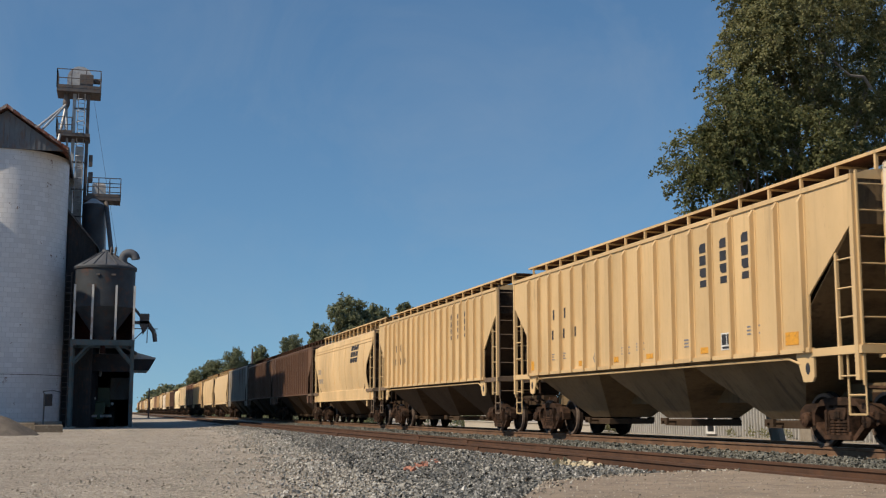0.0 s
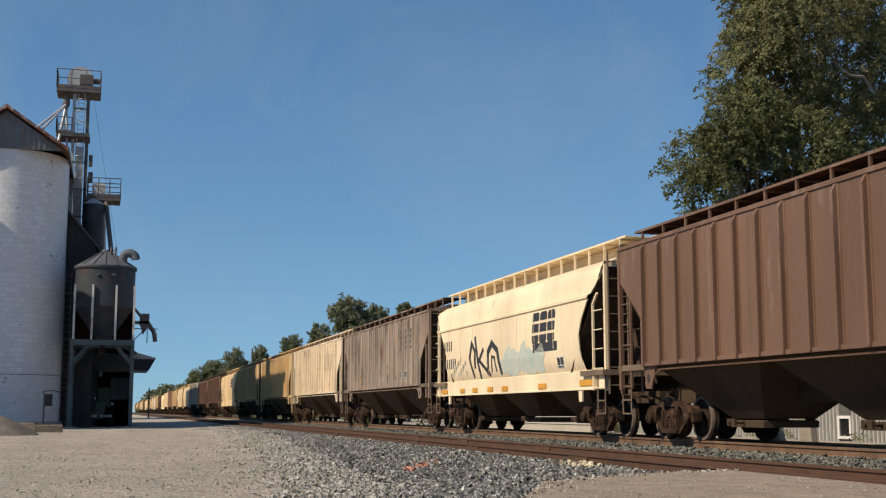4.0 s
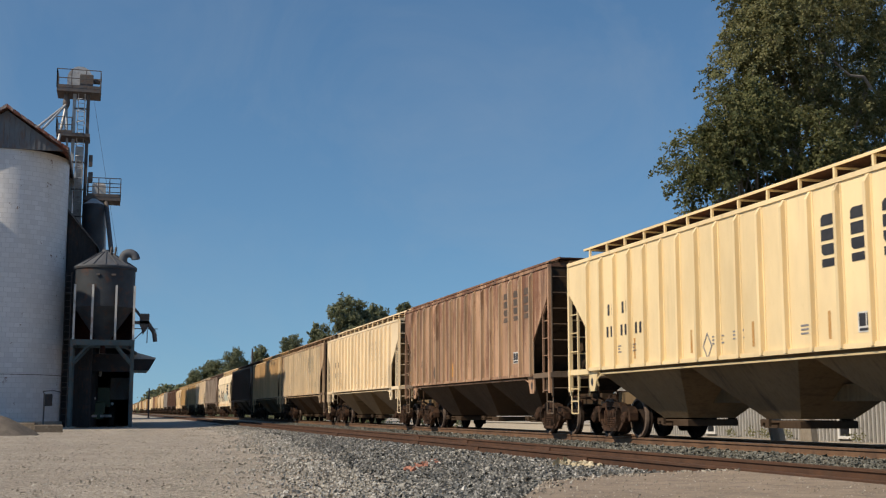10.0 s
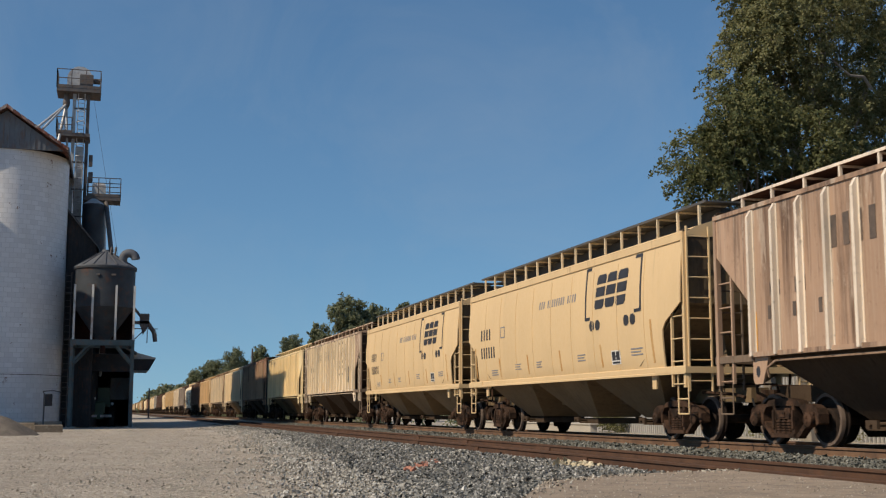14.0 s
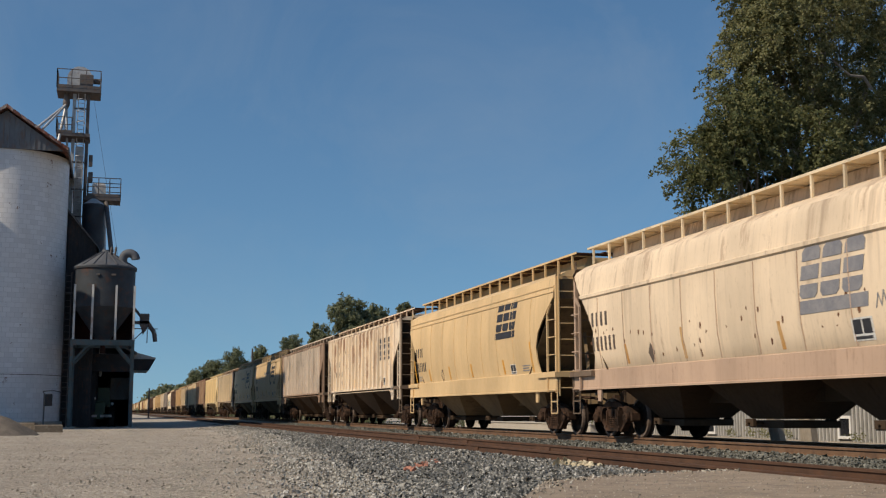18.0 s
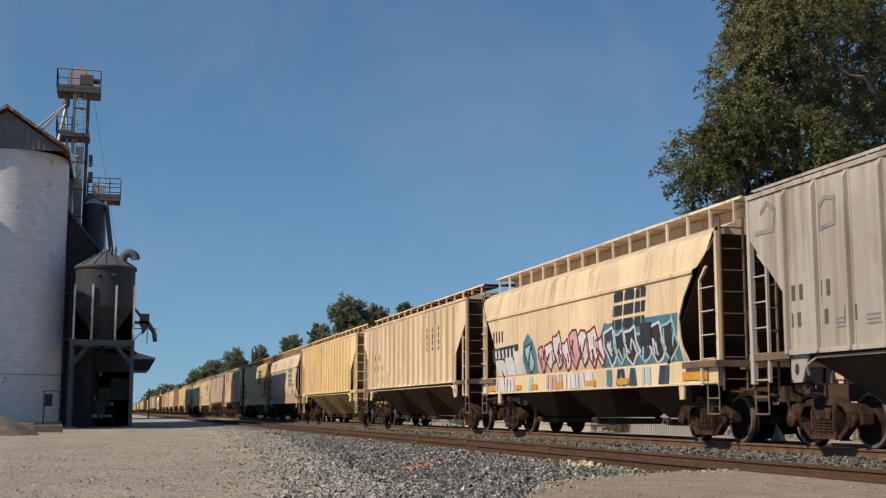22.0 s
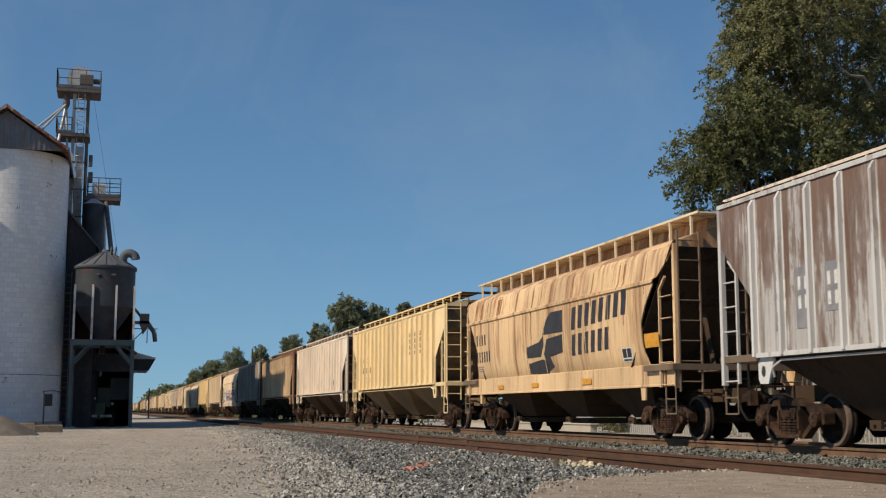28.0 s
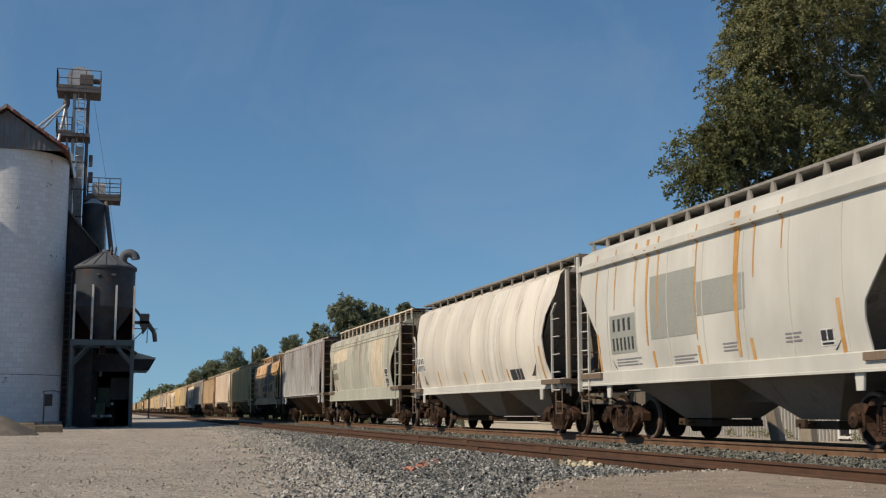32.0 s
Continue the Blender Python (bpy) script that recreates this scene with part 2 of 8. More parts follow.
def ground_sheet():
    xs = [-2500, -800, -300, -120, -60, -30, -18] + [-12 + 0.6 * i for i in range(58)] + [25, 32, 45, 80, 200, 600, 2500]
    ys = [-2500, -600, -150, -40, -10] + [0 + 0.8 * i for i in range(76)] + [64, 70, 80, 95, 115, 140, 180, 250, 400, 700, 1400, 3000]
    vs = [(x, y, ground_z(x, y) if -12 <= x <= 25 and y < 150 else (0.0 if x < 25 else -0.05)) for y in ys for x in xs]
    n = len(xs)
    fs = [(j * n + i, j * n + i + 1, j * n + n + i + 1, j * n + n + i) for j in range(len(ys) - 1) for i in range(n - 1)]
    return Geo().add(vs, fs)


single("ground", ground_sheet(), GRAVEL, "pale limestone gravel yard beside the tracks", "ground", kind="structure", smooth=60)


def bed(x, z, y0, y1, w):
    return Geo().prism([(x - w - 0.9, z - 0.42), (x - w, z - 0.21), (x + w, z - 0.21), (x + w + 0.9, z - 0.42)], "y", y0, y1)


single("track_bed", bed(SIDING_X, SIDING_Z, -560, 1250, 1.5), BALLAST, "grey crushed-stone ballast under the siding", "ballast", kind="structure")
single("track_bed", bed(MAIN_X, MAIN_Z, -560, 1250, 1.6), BALLAST, "grey crushed-stone ballast under the main track", "ballast", kind="structure")


def rail_section(x, z, y0, y1):
    p = [(-0.07, -0.172), (0.07, -0.172), (0.07, -0.158), (0.012, -0.135), (0.010, -0.05), (0.036, -0.04), (0.036, -0.008), (0.026, 0.0), (-0.026, 0.0), (-0.036, -0.008), (-0.036, -0.04), (-0.010, -0.05), (-0.012, -0.135), (-0.07, -0.158)]
    return Geo().prism([(x + a, z + b) for a, b in p], "y", y0, y1)


def track(x, z, name, label, joints):
    t = thing(name, label, "railway track", kind="structure")
    for s in (-0.752, 0.752):
        r = part("rail", rail_section(x + s, z, -560, 1250), MAIN_RUST if name == "main_track" else RAIL_RUST, t, "rust-brown steel rail")
        part("running_face", Geo().box(x + s - 0.027, x + s + 0.027, -560, 1250, z, z + 0.002), RAIL_TOP if name == "main_track" else RAIL_RUST, r)
        for y in joints:
            y = y + (5.9 if s > 0 else 0)
            for k in (-1, 1):
                j = part("joint_bar", Geo().prism([(x + s + k * 0.013, z - 0.14), (x + s + k * 0.045, z - 0.15), (x + s + k * 0.035, z - 0.05), (x + s + k * 0.013, z - 0.05)], "y", y - 0.45, y + 0.45), RAIL_RUST, r)
    for k in range(150):
        y = -10 + 0.54 * k
        part("tie", shared("tie", lambda: Geo().block(-1.3, 1.3, -0.115, 0.115, -0.19, -0.0, 0.015)), TIE, t, at=pose(x, y, z - 0.188, 0, 0, random.uniform(-0.8, 0.8)))
    return t


track(MAIN_X, MAIN_Z, "main_track", "main track with polished rails on grey ballast", [])
track(SIDING_X, SIDING_Z, "siding_track", "rusty jointed siding track on grey ballast", [19.9, 26.3, 31.7, 43.6, 55.5, 67.4])

# ---- grade crossing ----
road = Geo()
road.prism([(-60, -30), (3.2, 9.5), (4.6, 12.6), (6.1, 13.8), (7.8, 14.4), (7.8, -30)], "z", 0.02, 0.245)
single("road", road, ASPHALT, "worn tan asphalt of the level crossing", "road", kind="structure")
# ---- railway wagons ----
# Wagon space: y along the wagon (head towards +y), x across (the near side is -x), z from the rail's top.
STEEL = surface("truck_steel", (0.028, 0.019, 0.014), (0.095, 0.054, 0.035), 2.6, 0.85, 0.0, (0.014, 0.011, 0.009), 0.5, 40, 0.5, spec=0.08)
WHEEL = surface("wheel_steel", (0.017, 0.013, 0.011), (0.04, 0.027, 0.02), 5.0, 0.8, 0.0, None, 0.4, 60, 0.3, spec=0.1)
TREAD = surface("wheel_tread", (0.17, 0.128, 0.1), (0.12, 0.086, 0.066), 8.0, 0.65, 0.0, None, 0.4, 60, 0.1)
BLACK = surface("mark_black", (0.022, 0.022, 0.026), (0.04, 0.04, 0.045), 4.0, 0.55, 0, None, 0, 40, 0.05)
WHITE_MARK = surface("mark_white", (0.75, 0.74, 0.7), (0.6, 0.58, 0.54), 4.0, 0.5, 0, (0.25, 0.2, 0.15), 0.3, 40, 0.05)
ORANGE = surface("reflector_orange", (0.75, 0.36, 0.03), (0.65, 0.3, 0.03), 6.0, 0.4, 0, (0.2, 0.1, 0.04), 0.3, 40, 0.05)
GREY_MARK = surface("mark_grey", (0.2, 0.2, 0.22), (0.28, 0.27, 0.27), 4.0, 0.6, 0, None, 0, 40, 0.05)
BLUE_MARK = surface("mark_blue", (0.05, 0.07, 0.2), (0.08, 0.1, 0.22), 4.0, 0.6, 0, None, 0, 40, 0.05)
HOSE = surface("rubber_hose", (0.02, 0.02, 0.02), None, 6, 0.7)

WHEEL_R = 0.457


def lerp_table(table, z):
    for (z0, a), (z1, b) in zip(table, table[1:]):
        if z <= z1:
            return a + (b - a) * max(0.0, (z - z0) / (z1 - z0))
    return table[-1][1]


def truck_frame():
    """The cast side frame of a truck, in the plane x = 0: hoods over the bearings, columns, open windows, spring seat."""
    g = Geo()
    hood = [(0.56, 0.68), (0.72, 0.735), (0.93, 0.72), (1.06, 0.66), (1.13, 0.56), (1.13, 0.40), (1.05, 0.37), (1.03, 0.50), (0.97, 0.57), (0.81, 0.57), (0.75, 0.50), (0.74, 0.37), (0.67, 0.36), (0.665, 0.56), (0.60, 0.64)]
    tie = [(0.66, 0.42), (0.74, 0.37), (0.43, 0.13), (0.30, 0.13), (0.30, 0.20), (0.40, 0.20)]
    for s in (-1, 1):
        g.prism([(s * y, z) for y, z in hood], "x", -0.1, 0.1)
        g.prism([(s * y, z) for y, z in tie], "x", -0.075, 0.075)
        g.prism([(s * y, z) for y, z in ((0.27, 0.2), (0.35, 0.2), (0.36, 0.70), (0.27, 0.72))], "x", -0.085, 0.085)
        g.box(-0.115, -0.085, s * 0.32 - 0.03, s * 0.32 + 0.03, 0.3, 0.62)
    g.prism([(-0.62, 0.68), (-0.5, 0.79), (-0.2, 0.83), (0.2, 0.83), (0.5, 0.79), (0.62, 0.68), (0.3, 0.70), (-0.3, 0.70)], "x", -0.09, 0.09)
    g.box(-0.13, 0.13, -0.38, 0.38, 0.14, 0.215)
    # end of the bolster in the opening, with its wedges
    g.prism([(-0.2, 0.47), (0.2, 0.47), (0.24, 0.60), (0.24, 0.66), (-0.24, 0.66), (-0.24, 0.60)], "x", -0.1, 0.1)
    g.box(-0.12, -0.1, -0.08, 0.08, 0.5, 0.6)
    return g


def bearing():
    """A roller bearing with its adapter and the bolted end cap."""
    g = Geo()
    g.lathe([(-0.20, 0.05), (-0.20, 0.085), (-0.17, 0.125), (-0.06, 0.13), (0.02, 0.10)], (0, 0, WHEEL_R), 14, "x")
    g.box(-0.13, 0.0, -0.13, 0.13, WHEEL_R + 0.09, WHEEL_R + 0.135)
    for k in range(3):
        a = 2 * math.pi * k / 3
        g.box(-0.215, -0.198, 0.05 * math.cos(a) - 0.016, 0.05 * math.cos(a) + 0.016, WHEEL_R + 0.05 * math.sin(a) - 0.016, WHEEL_R + 0.05 * math.sin(a) + 0.016)
    return g


def springs():
    """The spring group: three coils side by side between the seat and the bolster."""
    g = Geo()
    for y in (-0.165, 0.0, 0.165):
        rows = [(0.215, 0.04)]
        for k in range(5):
            rows += [(0.220 + k * 0.048, 0.074), (0.246 + k * 0.048, 0.074), (0.250 + k * 0.048, 0.052), (0.264 + k * 0.048, 0.052)]
        g.lathe(rows + [(0.462, 0.04)], (-0.05, y, 0), 8, "z")
    return g


def wheel():
    """A dished wheel with its flange, round the axis x, at the near end of the axle."""
    g = Geo()
    g.lathe([(-0.06, 0.10), (-0.06, 0.17), (-0.015, 0.20), (-0.015, 0.36), (-0.06, 0.39), (-0.065, 0.445), (-0.06, WHEEL_R), (0.055, WHEEL_R + 0.004), (0.06, 0.482), (0.085, 0.485), (0.085, 0.40), (0.02, 0.37), (0.02, 0.2), (0.07, 0.17), (0.07, 0.1)], (0, 0, 0), 28, "x")
    # core holes of the plate
    for k in range(3):
        a = 2 * math.pi * k / 3
        g.box(-0.022, -0.014, 0.28 * math.cos(a) - 0.035, 0.28 * math.cos(a) + 0.035, 0.28 * math.sin(a) - 0.035, 0.28 * math.sin(a) + 0.035)
    return g


def tread():
    g = Geo()
    n, vs, fs = 28, [], []
    for x, r in ((-0.068, 0.40), (-0.068, 0.450), (-0.058, WHEEL_R + 0.001), (0.05, WHEEL_R + 0.003)):
        vs += [(x, math.cos(2 * math.pi * i / n) * r, math.sin(2 * math.pi * i / n) * r) for i in range(n)]
    for k in range(3):
        fs += [(k * n + i, k * n + (i + 1) % n, (k + 1) * n + (i + 1) % n, (k + 1) * n + i) for i in range(n)]
    return g.add(vs, fs)


SPINNERS = {1: [], -1: []}


def truck(wagon, y, full=True):
    """A two-axle truck: bolster, two side frames with springs and bearings, two wheelsets that spin."""
    t = part("truck_bolster", shared("truck_bolster", lambda: Geo().block(-1.05, 1.05, -0.2, 0.2, 0.45, 0.72, 0.04).box(-0.25, 0.25, -0.25, 0.25, 0.70, 0.92).beam((-0.75, -0.62, 0.42), (0.75, -0.62, 0.42), 0.12, 0.12).beam((-0.75, 0.62, 0.42), (0.75, 0.62, 0.42), 0.12, 0.12)), STEEL, wagon, at=pose(0, y, 0))
    for s in (-1, 1):
        part("side_frame", shared("side_frame", truck_frame), STEEL, t, at=pose(s * 1.0, 0, 0))
        if full or s < 0:
            part("spring", shared("spring", springs), STEEL, t, at=pose(s * 1.0, 0, 0))
        if full:
            for e in (-1, 1):
                part("bearing", shared("bearing", bearing, 40), STEEL, t, at=pose(s * 1.0, e * 0.889, 0, 0, 0, 0 if s < 0 else 180))
    for e in (-1, 1):
        w = part("wheelset", shared("wheelset", wheelset, 40), WHEEL, t, at=pose(0, e * 0.889, WHEEL_R))
        SPINNERS[e].append(w)
        if full:
            part("wheel_rim", shared("wheel_rim", lambda: shifted(tread(), (-0.722, 0, 0)), 40), TREAD, w)
    return t


def wheelset():
    g = Geo().tube((-1.0, 0, 0), (1.0, 0, 0), 0.085, 10)
    a = wheel()
    g.add([(x - 0.72, y, z) for x, y, z in a.v], a.f)
    g.add([(-x + 0.72, y, z) for x, y, z in a.v], a.f)
    return g


def coupler(wagon, end, y):
    g = Geo()
    g.box(-0.09, 0.09, y - 0.5, y + 0.28, 0.80, 0.96)
    g.prism([(-0.14, y + 0.2), (0.16, y + 0.2), (0.2, y + 0.42), (0.06, y + 0.46), (0.02, y + 0.34), (-0.16, y + 0.36)], "z", 0.72, 1.02)
    part("coupler", g, STEEL, wagon, at=pose(0, 0, 0, 0, 0, 0 if end > 0 else 180))
    part("air_hose", Geo().path([(0.3, y + 0.1, 0.85), (0.34, y + 0.3, 0.6), (0.28, y + 0.42, 0.42), (0.12, y + 0.46, 0.42)], 0.025), HOSE, wagon, at=pose(0, 0, 0, 0, 0, 0 if end > 0 else 180))


def ladder(w, h, rungs, r=0.016):
    """A ladder in the plane x = 0: two stiles and rungs, from the origin up."""
    g = Geo()
    for y in (0, w):
        g.beam((0, y, 0), (0, y, h), 0.05, 0.03)
    for k in range(rungs):
        z = h * (k + 0.5) / rungs
        g.tube((0, 0, z), (0, w, z), r, 6)
    return g


class Shape:
    """The sizes of one kind of wagon body."""

    def __init__(self, half, prof, ends, walk_z, walk_x, style, sill):
        self.half, self.prof, self.ends, self.walk_z, self.walk_x, self.style, self.sill = half, prof, ends, walk_z, walk_x, style, sill

    def x(self, z):
        return lerp_table(self.prof, z)

    def y(self, z):
        return self.half - lerp_table(self.ends, z)


def arc(z0, x0, z1, x1, zm, xm, n=9):
    """A smooth bulge through three points, as rows of (z, x)."""
    rows = []
    for i in range(n + 1):
        z = z0 + (z1 - z0) * i / n
        a = (z - zm) * (z - z1) / ((z0 - zm) * (z0 - z1)) * x0 + (z - z0) * (z - z1) / ((zm - z0) * (zm - z1)) * xm + (z - z0) * (z - zm) / ((z1 - z0) * (z1 - zm)) * x1
        rows.append((z, a))
    return rows


RIB_ENDS = [(1.62, 1.30), (2.50, 1.27), (3.54, 0.0), (4.3, 0.0)]
TALL_ENDS = [(1.40, 1.25), (2.50, 1.22), (3.70, 0.0), (4.5, 0.0)]
ROUND_ENDS = [(1.45, 1.15), (1.9, 1.32), (2.3, 1.35), (2.7, 1.15), (3.1, 0.65), (3.56, 0.04), (4.4, 0.0)]
FACET_ENDS = [(1.45, 1.15), (1.9, 1.40), (2.5, 1.42), (2.9, 1.15), (3.31, 0.76), (3.75, 0.2), (4.0, 0.0), (4.4, 0.0)]
TANK_ENDS = [(1.37, 0.85), (1.86, 1.08), (2.57, 1.17), (3.13, 0.95), (3.7, 0.5), (4.18, 0.02), (4.4, 0.0)]
MODERN_ENDS = [(1.4, 0.9), (2.28, 0.87), (2.45, 0.7), (2.72, 0.15), (2.8, 0.0), (4.4, 0.0)]
SHORT_ENDS = [(1.4, 1.15), (2.0, 1.25), (2.3, 1.2), (3.0, 0.55), (3.5, 0.05), (4.4, 0.0)]
SHAPES = {
    "ribbed": Shape(8.22, [(1.62, 1.6), (4.28, 1.6)], RIB_ENDS, 4.72, 1.05, "ribbed", 1.62),
    "tall": Shape(8.06, [(1.60, 1.6), (4.40, 1.6), (4.46, 1.56)], TALL_ENDS, 4.64, 1.34, "ribbed", 1.60),
    "round": Shape(7.9, [(1.62, 1.50)] + arc(1.64, 1.50, 4.10, 1.50, 2.9, 1.62), ROUND_ENDS, 4.74, 1.0, "round", 1.12),
    "modern": Shape(7.5, [(1.50, 1.54)] + arc(1.52, 1.55, 4.20, 1.52, 2.9, 1.63), MODERN_ENDS, 4.87, 1.1, "modern", 1.35),
    "faceted": Shape(7.55, [(1.58, 1.46), (1.6, 1.48), (2.1, 1.57), (2.8, 1.6), (3.30, 1.6), (3.33, 1.64), (3.40, 1.64), (3.43, 1.58), (3.95, 1.50), (4.06, 1.44)], FACET_ENDS, 4.74, 1.0, "faceted", 1.12),
    "tank": Shape(7.9, [(1.44, 1.42)] + arc(1.46, 1.42, 4.24, 1.24, 2.85, 1.62, 12), TANK_ENDS, 4.66, 1.05, "tank", 1.20),
    "boxy": Shape(6.45, [(1.50, 1.5)] + arc(1.52, 1.5, 3.98, 1.52, 2.8, 1.6) + [(4.0, 1.62), (4.14, 1.62), (4.16, 1.54), (4.38, 1.50)], SHORT_ENDS, 4.78, 1.2, "boxy", 1.20),
}


def shell_side(sh, s):
    """One side sheet, from the sill to the eave, in the outline of the wagon's end."""
    g = Geo()
    zs = sorted({z for z, _ in sh.prof} | {z for z, _ in sh.ends if sh.prof[0][0] <= z <= sh.prof[-1][0]})
    ny = 8
    vs, fs = [], []
    for z in zs:
        for k in range(ny + 1):
            vs.append((s * sh.x(z), sh.y(z) * (2 * k / ny - 1), z))
    for i in range(len(zs) - 1):
        for k in range(ny):
            a = i * (ny + 1) + k
            fs.append((a, a + 1, a + ny + 2, a + ny + 1))
    n = len(vs)
    vs += [(x - s * 0.03, y, z) for x, y, z in vs]
    fs += [tuple(n + i for i in q[::-1]) for q in fs]
    edge = [k for k in range(ny + 1)] + [i * (ny + 1) + ny for i in range(1, len(zs))]
    edge += [(len(zs) - 1) * (ny + 1) + k for k in range(ny - 1, -1, -1)] + [i * (ny + 1) for i in range(len(zs) - 2, 0, -1)]
    for a, b in zip(edge, edge[1:] + edge[:1]):
        fs.append((a, b, n + b, n + a))
    return g.add(vs, fs)


def roof_sheet(sh):
    """The roof from eave to eave, with the raised trough in the middle."""
    z0, x0 = sh.prof[-1][0], sh.prof[-1][1]
    y = sh.half
    tz = sh.walk_z - 0.13
    a, b = (0.10, 0.2) if sh.style == "ribbed" else (0.17, 0.4)
    sect = [(-x0, z0 - 0.04), (-x0, z0), (-x0 * 0.8, z0 + a), (-0.5, z0 + b), (0.5, z0 + b), (x0 * 0.8, z0 + a), (x0, z0), (x0, z0 - 0.04)]
    g = Geo().prism(sect, "y", -y, y)
    return g


def hatch(sh):
    z = sh.prof[-1][0] + 0.18
    top = sh.walk_z - 0.04
    return Geo().prism([(-0.34, z), (-0.34, top - 0.05), (-0.26, top), (0.26, top), (0.34, top - 0.05), (0.34, z)], "y", -1.62, 1.62)


def ends_plate(sh):
    """The upper end wall and the slope sheet that runs under it into the last hopper."""
    zt, zb = sh.prof[-1][0] + 0.1, [z for z, d in sh.ends if d < 0.1][0] - 0.02
    g = Geo()
    y = sh.half - 0.02
    xt, xb = sh.x(4.0) - 0.03, sh.x(3.5) - 0.03
    g.add([(-xb, y, zb), (xb, y, zb), (xt, y, zt), (-xt, y, zt), (-xb, y - 0.03, zb), (xb, y - 0.03, zb), (xt, y - 0.03, zt), (-xt, y - 0.03, zt)],
          [(0, 1, 2, 3), (7, 6, 5, 4), (0, 4, 5, 1), (1, 5, 6, 2), (2, 6, 7, 3), (3, 7, 4, 0)])
    w = sh.x(2.2) - 0.04
    g.add([(-xb, y, zb), (xb, y, zb), (w, y - 2.05, 1.6), (-w, y - 2.05, 1.6), (-xb, y - 0.04, zb - 0.03), (xb, y - 0.04, zb - 0.03), (w, y - 2.09, 1.57), (-w, y - 2.09, 1.57)],
          [(0, 1, 2, 3), (7, 6, 5, 4), (0, 4, 5, 1), (1, 5, 6, 2), (2, 6, 7, 3), (3, 7, 4, 0)])
    return g


def hopper(sh, first, pitch):
    """A pyramid hopper between the sills, with its slope sheets and side sheets."""
    z0, z1 = sh.prof[0][0] + 0.02, 0.46
    xa, xb = sh.x(z0) - 0.03, 0.56
    ya = pitch / 2 - 0.02
    yo = {0: (-ya, ya), 1: (-ya, ya + 0.1), -1: (-ya - 0.1, ya)}[first]
    top = [(-xa, yo[0], z0), (xa, yo[0], z0), (xa, yo[1], z0), (-xa, yo[1], z0)]
    low = [(-xb, -0.6, z1), (xb, -0.6, z1), (xb, 0.6, z1), (-xb, 0.6, z1)]
    g = Geo().add(top + low, [(0, 1, 5, 4), (1, 2, 6, 5), (2, 3, 7, 6), (3, 0, 4, 7), (4, 5, 6, 7), (3, 2, 1, 0)])
    return g


def gate():
    """The sliding outlet gate with its rack shaft and capstans."""
    g = Geo().block(-0.6, 0.6, -0.64, 0.64, 0.29, 0.43, 0.02)
    g.tube((-0.95, 0.1, 0.38), (0.95, 0.1, 0.38), 0.028, 6)
    g.box(-0.9, -0.84, -0.05, 0.25, 0.32, 0.46).box(0.84, 0.9, -0.05, 0.25, 0.32, 0.46)
    return g


def gusset():
    """The bolster web at the sill over the truck."""
    return Geo().prism([(0.26, 1.56), (0.26, 1.16), (0.2, 1.08), (-0.06, 1.08), (-0.26, 1.5), (-0.26, 1.56)], "x", -0.02, 0.02)


def gusset_hole_shade(s):
    """A black disc on the solid web: the shade of its lightening hole as colour."""
    n = 12
    ring = [(0.08 + 0.065 * math.cos(2 * math.pi * k / n), 1.30 + 0.10 * math.sin(2 * math.pi * k / n)) for k in range(n)]
    return Geo().prism(ring, "x", min(s * 0.015, s * 0.026), max(s * 0.015, s * 0.026))


def walkway(sh):
    g = Geo()
    y = sh.half + 0.25
    for s in (-1, 1):
        x = s * sh.walk_x
        i = s * 0.36
        g.box(min(x, i), max(x, i), -y, y, sh.walk_z - 0.035, sh.walk_z)
    for s in (-1, 1):
        g.box(-0.36, 0.36, s * y - 0.3, s * y + 0.3, sh.walk_z - 0.035, sh.walk_z)
    return g


def board_edge(sh):
    """The steel angle along the near edge of the running board."""
    x, y, z = -sh.walk_x, sh.half + 0.26, sh.walk_z
    return Geo().box(x - 0.02, x - 0.002, -y, y, z - 0.04, z + 0.012)


def supports(sh, s):
    """Brackets that carry the running board on one side of the roof."""
    g = Geo()
    n = 15
    z0 = sh.prof[-1][0]
    for k in range(n + 1):
        y = -sh.half + 0.1 + (2 * sh.half - 0.2) * k / n
        x = s * (sh.walk_x - 0.02)
        zr = z0 + 0.04
        g.beam((x, y, zr), (x, y, sh.walk_z - 0.03), 0.05, 0.05)
    return g


def strip(sh, y0, y1, z0, z1, s=-1, lift=0.008, lean=0.0):
    """A painted panel that lies on the side sheet, curved with it."""
    g = Geo()
    n = 1 if sh.style == "ribbed" else max(1, int((z1 - z0) / 0.15))
    vs, fs = [], []
    for i in range(n + 1):
        z = z0 + (z1 - z0) * i / n
        d = lean * (z - z0)
        for y in (y0, y1):
            vs.append((s * (sh.x(z) + lift), y - d, z))
    m = len(vs)
    vs += [(x - s * (lift + 0.002), y, z) for x, y, z in vs]
    for i in range(n):
        a = 2 * i
        fs += [(a, a + 1, a + 3, a + 2), (m + a, m + a + 2, m + a + 3, m + a + 1), (a, a + 2, m + a + 2, m + a), (a + 1, m + a + 1, m + a + 3, a + 3)]
    fs += [(0, m, m + 1, 1), (2 * n, 2 * n + 1, m + 2 * n + 1, m + 2 * n)]
    return g.add(vs, fs)


def join(geos):
    g = Geo()
    for a in geos:
        g.add(a.v, a.f)
    return g


def glyph(sh, y, z, w, h, lean=0.0):
    """A plain stand-in for one painted character: one upright bar in its height."""
    return strip(sh, y - 0.14 * w, y - 0.82 * w, z, z + h, lean=lean)


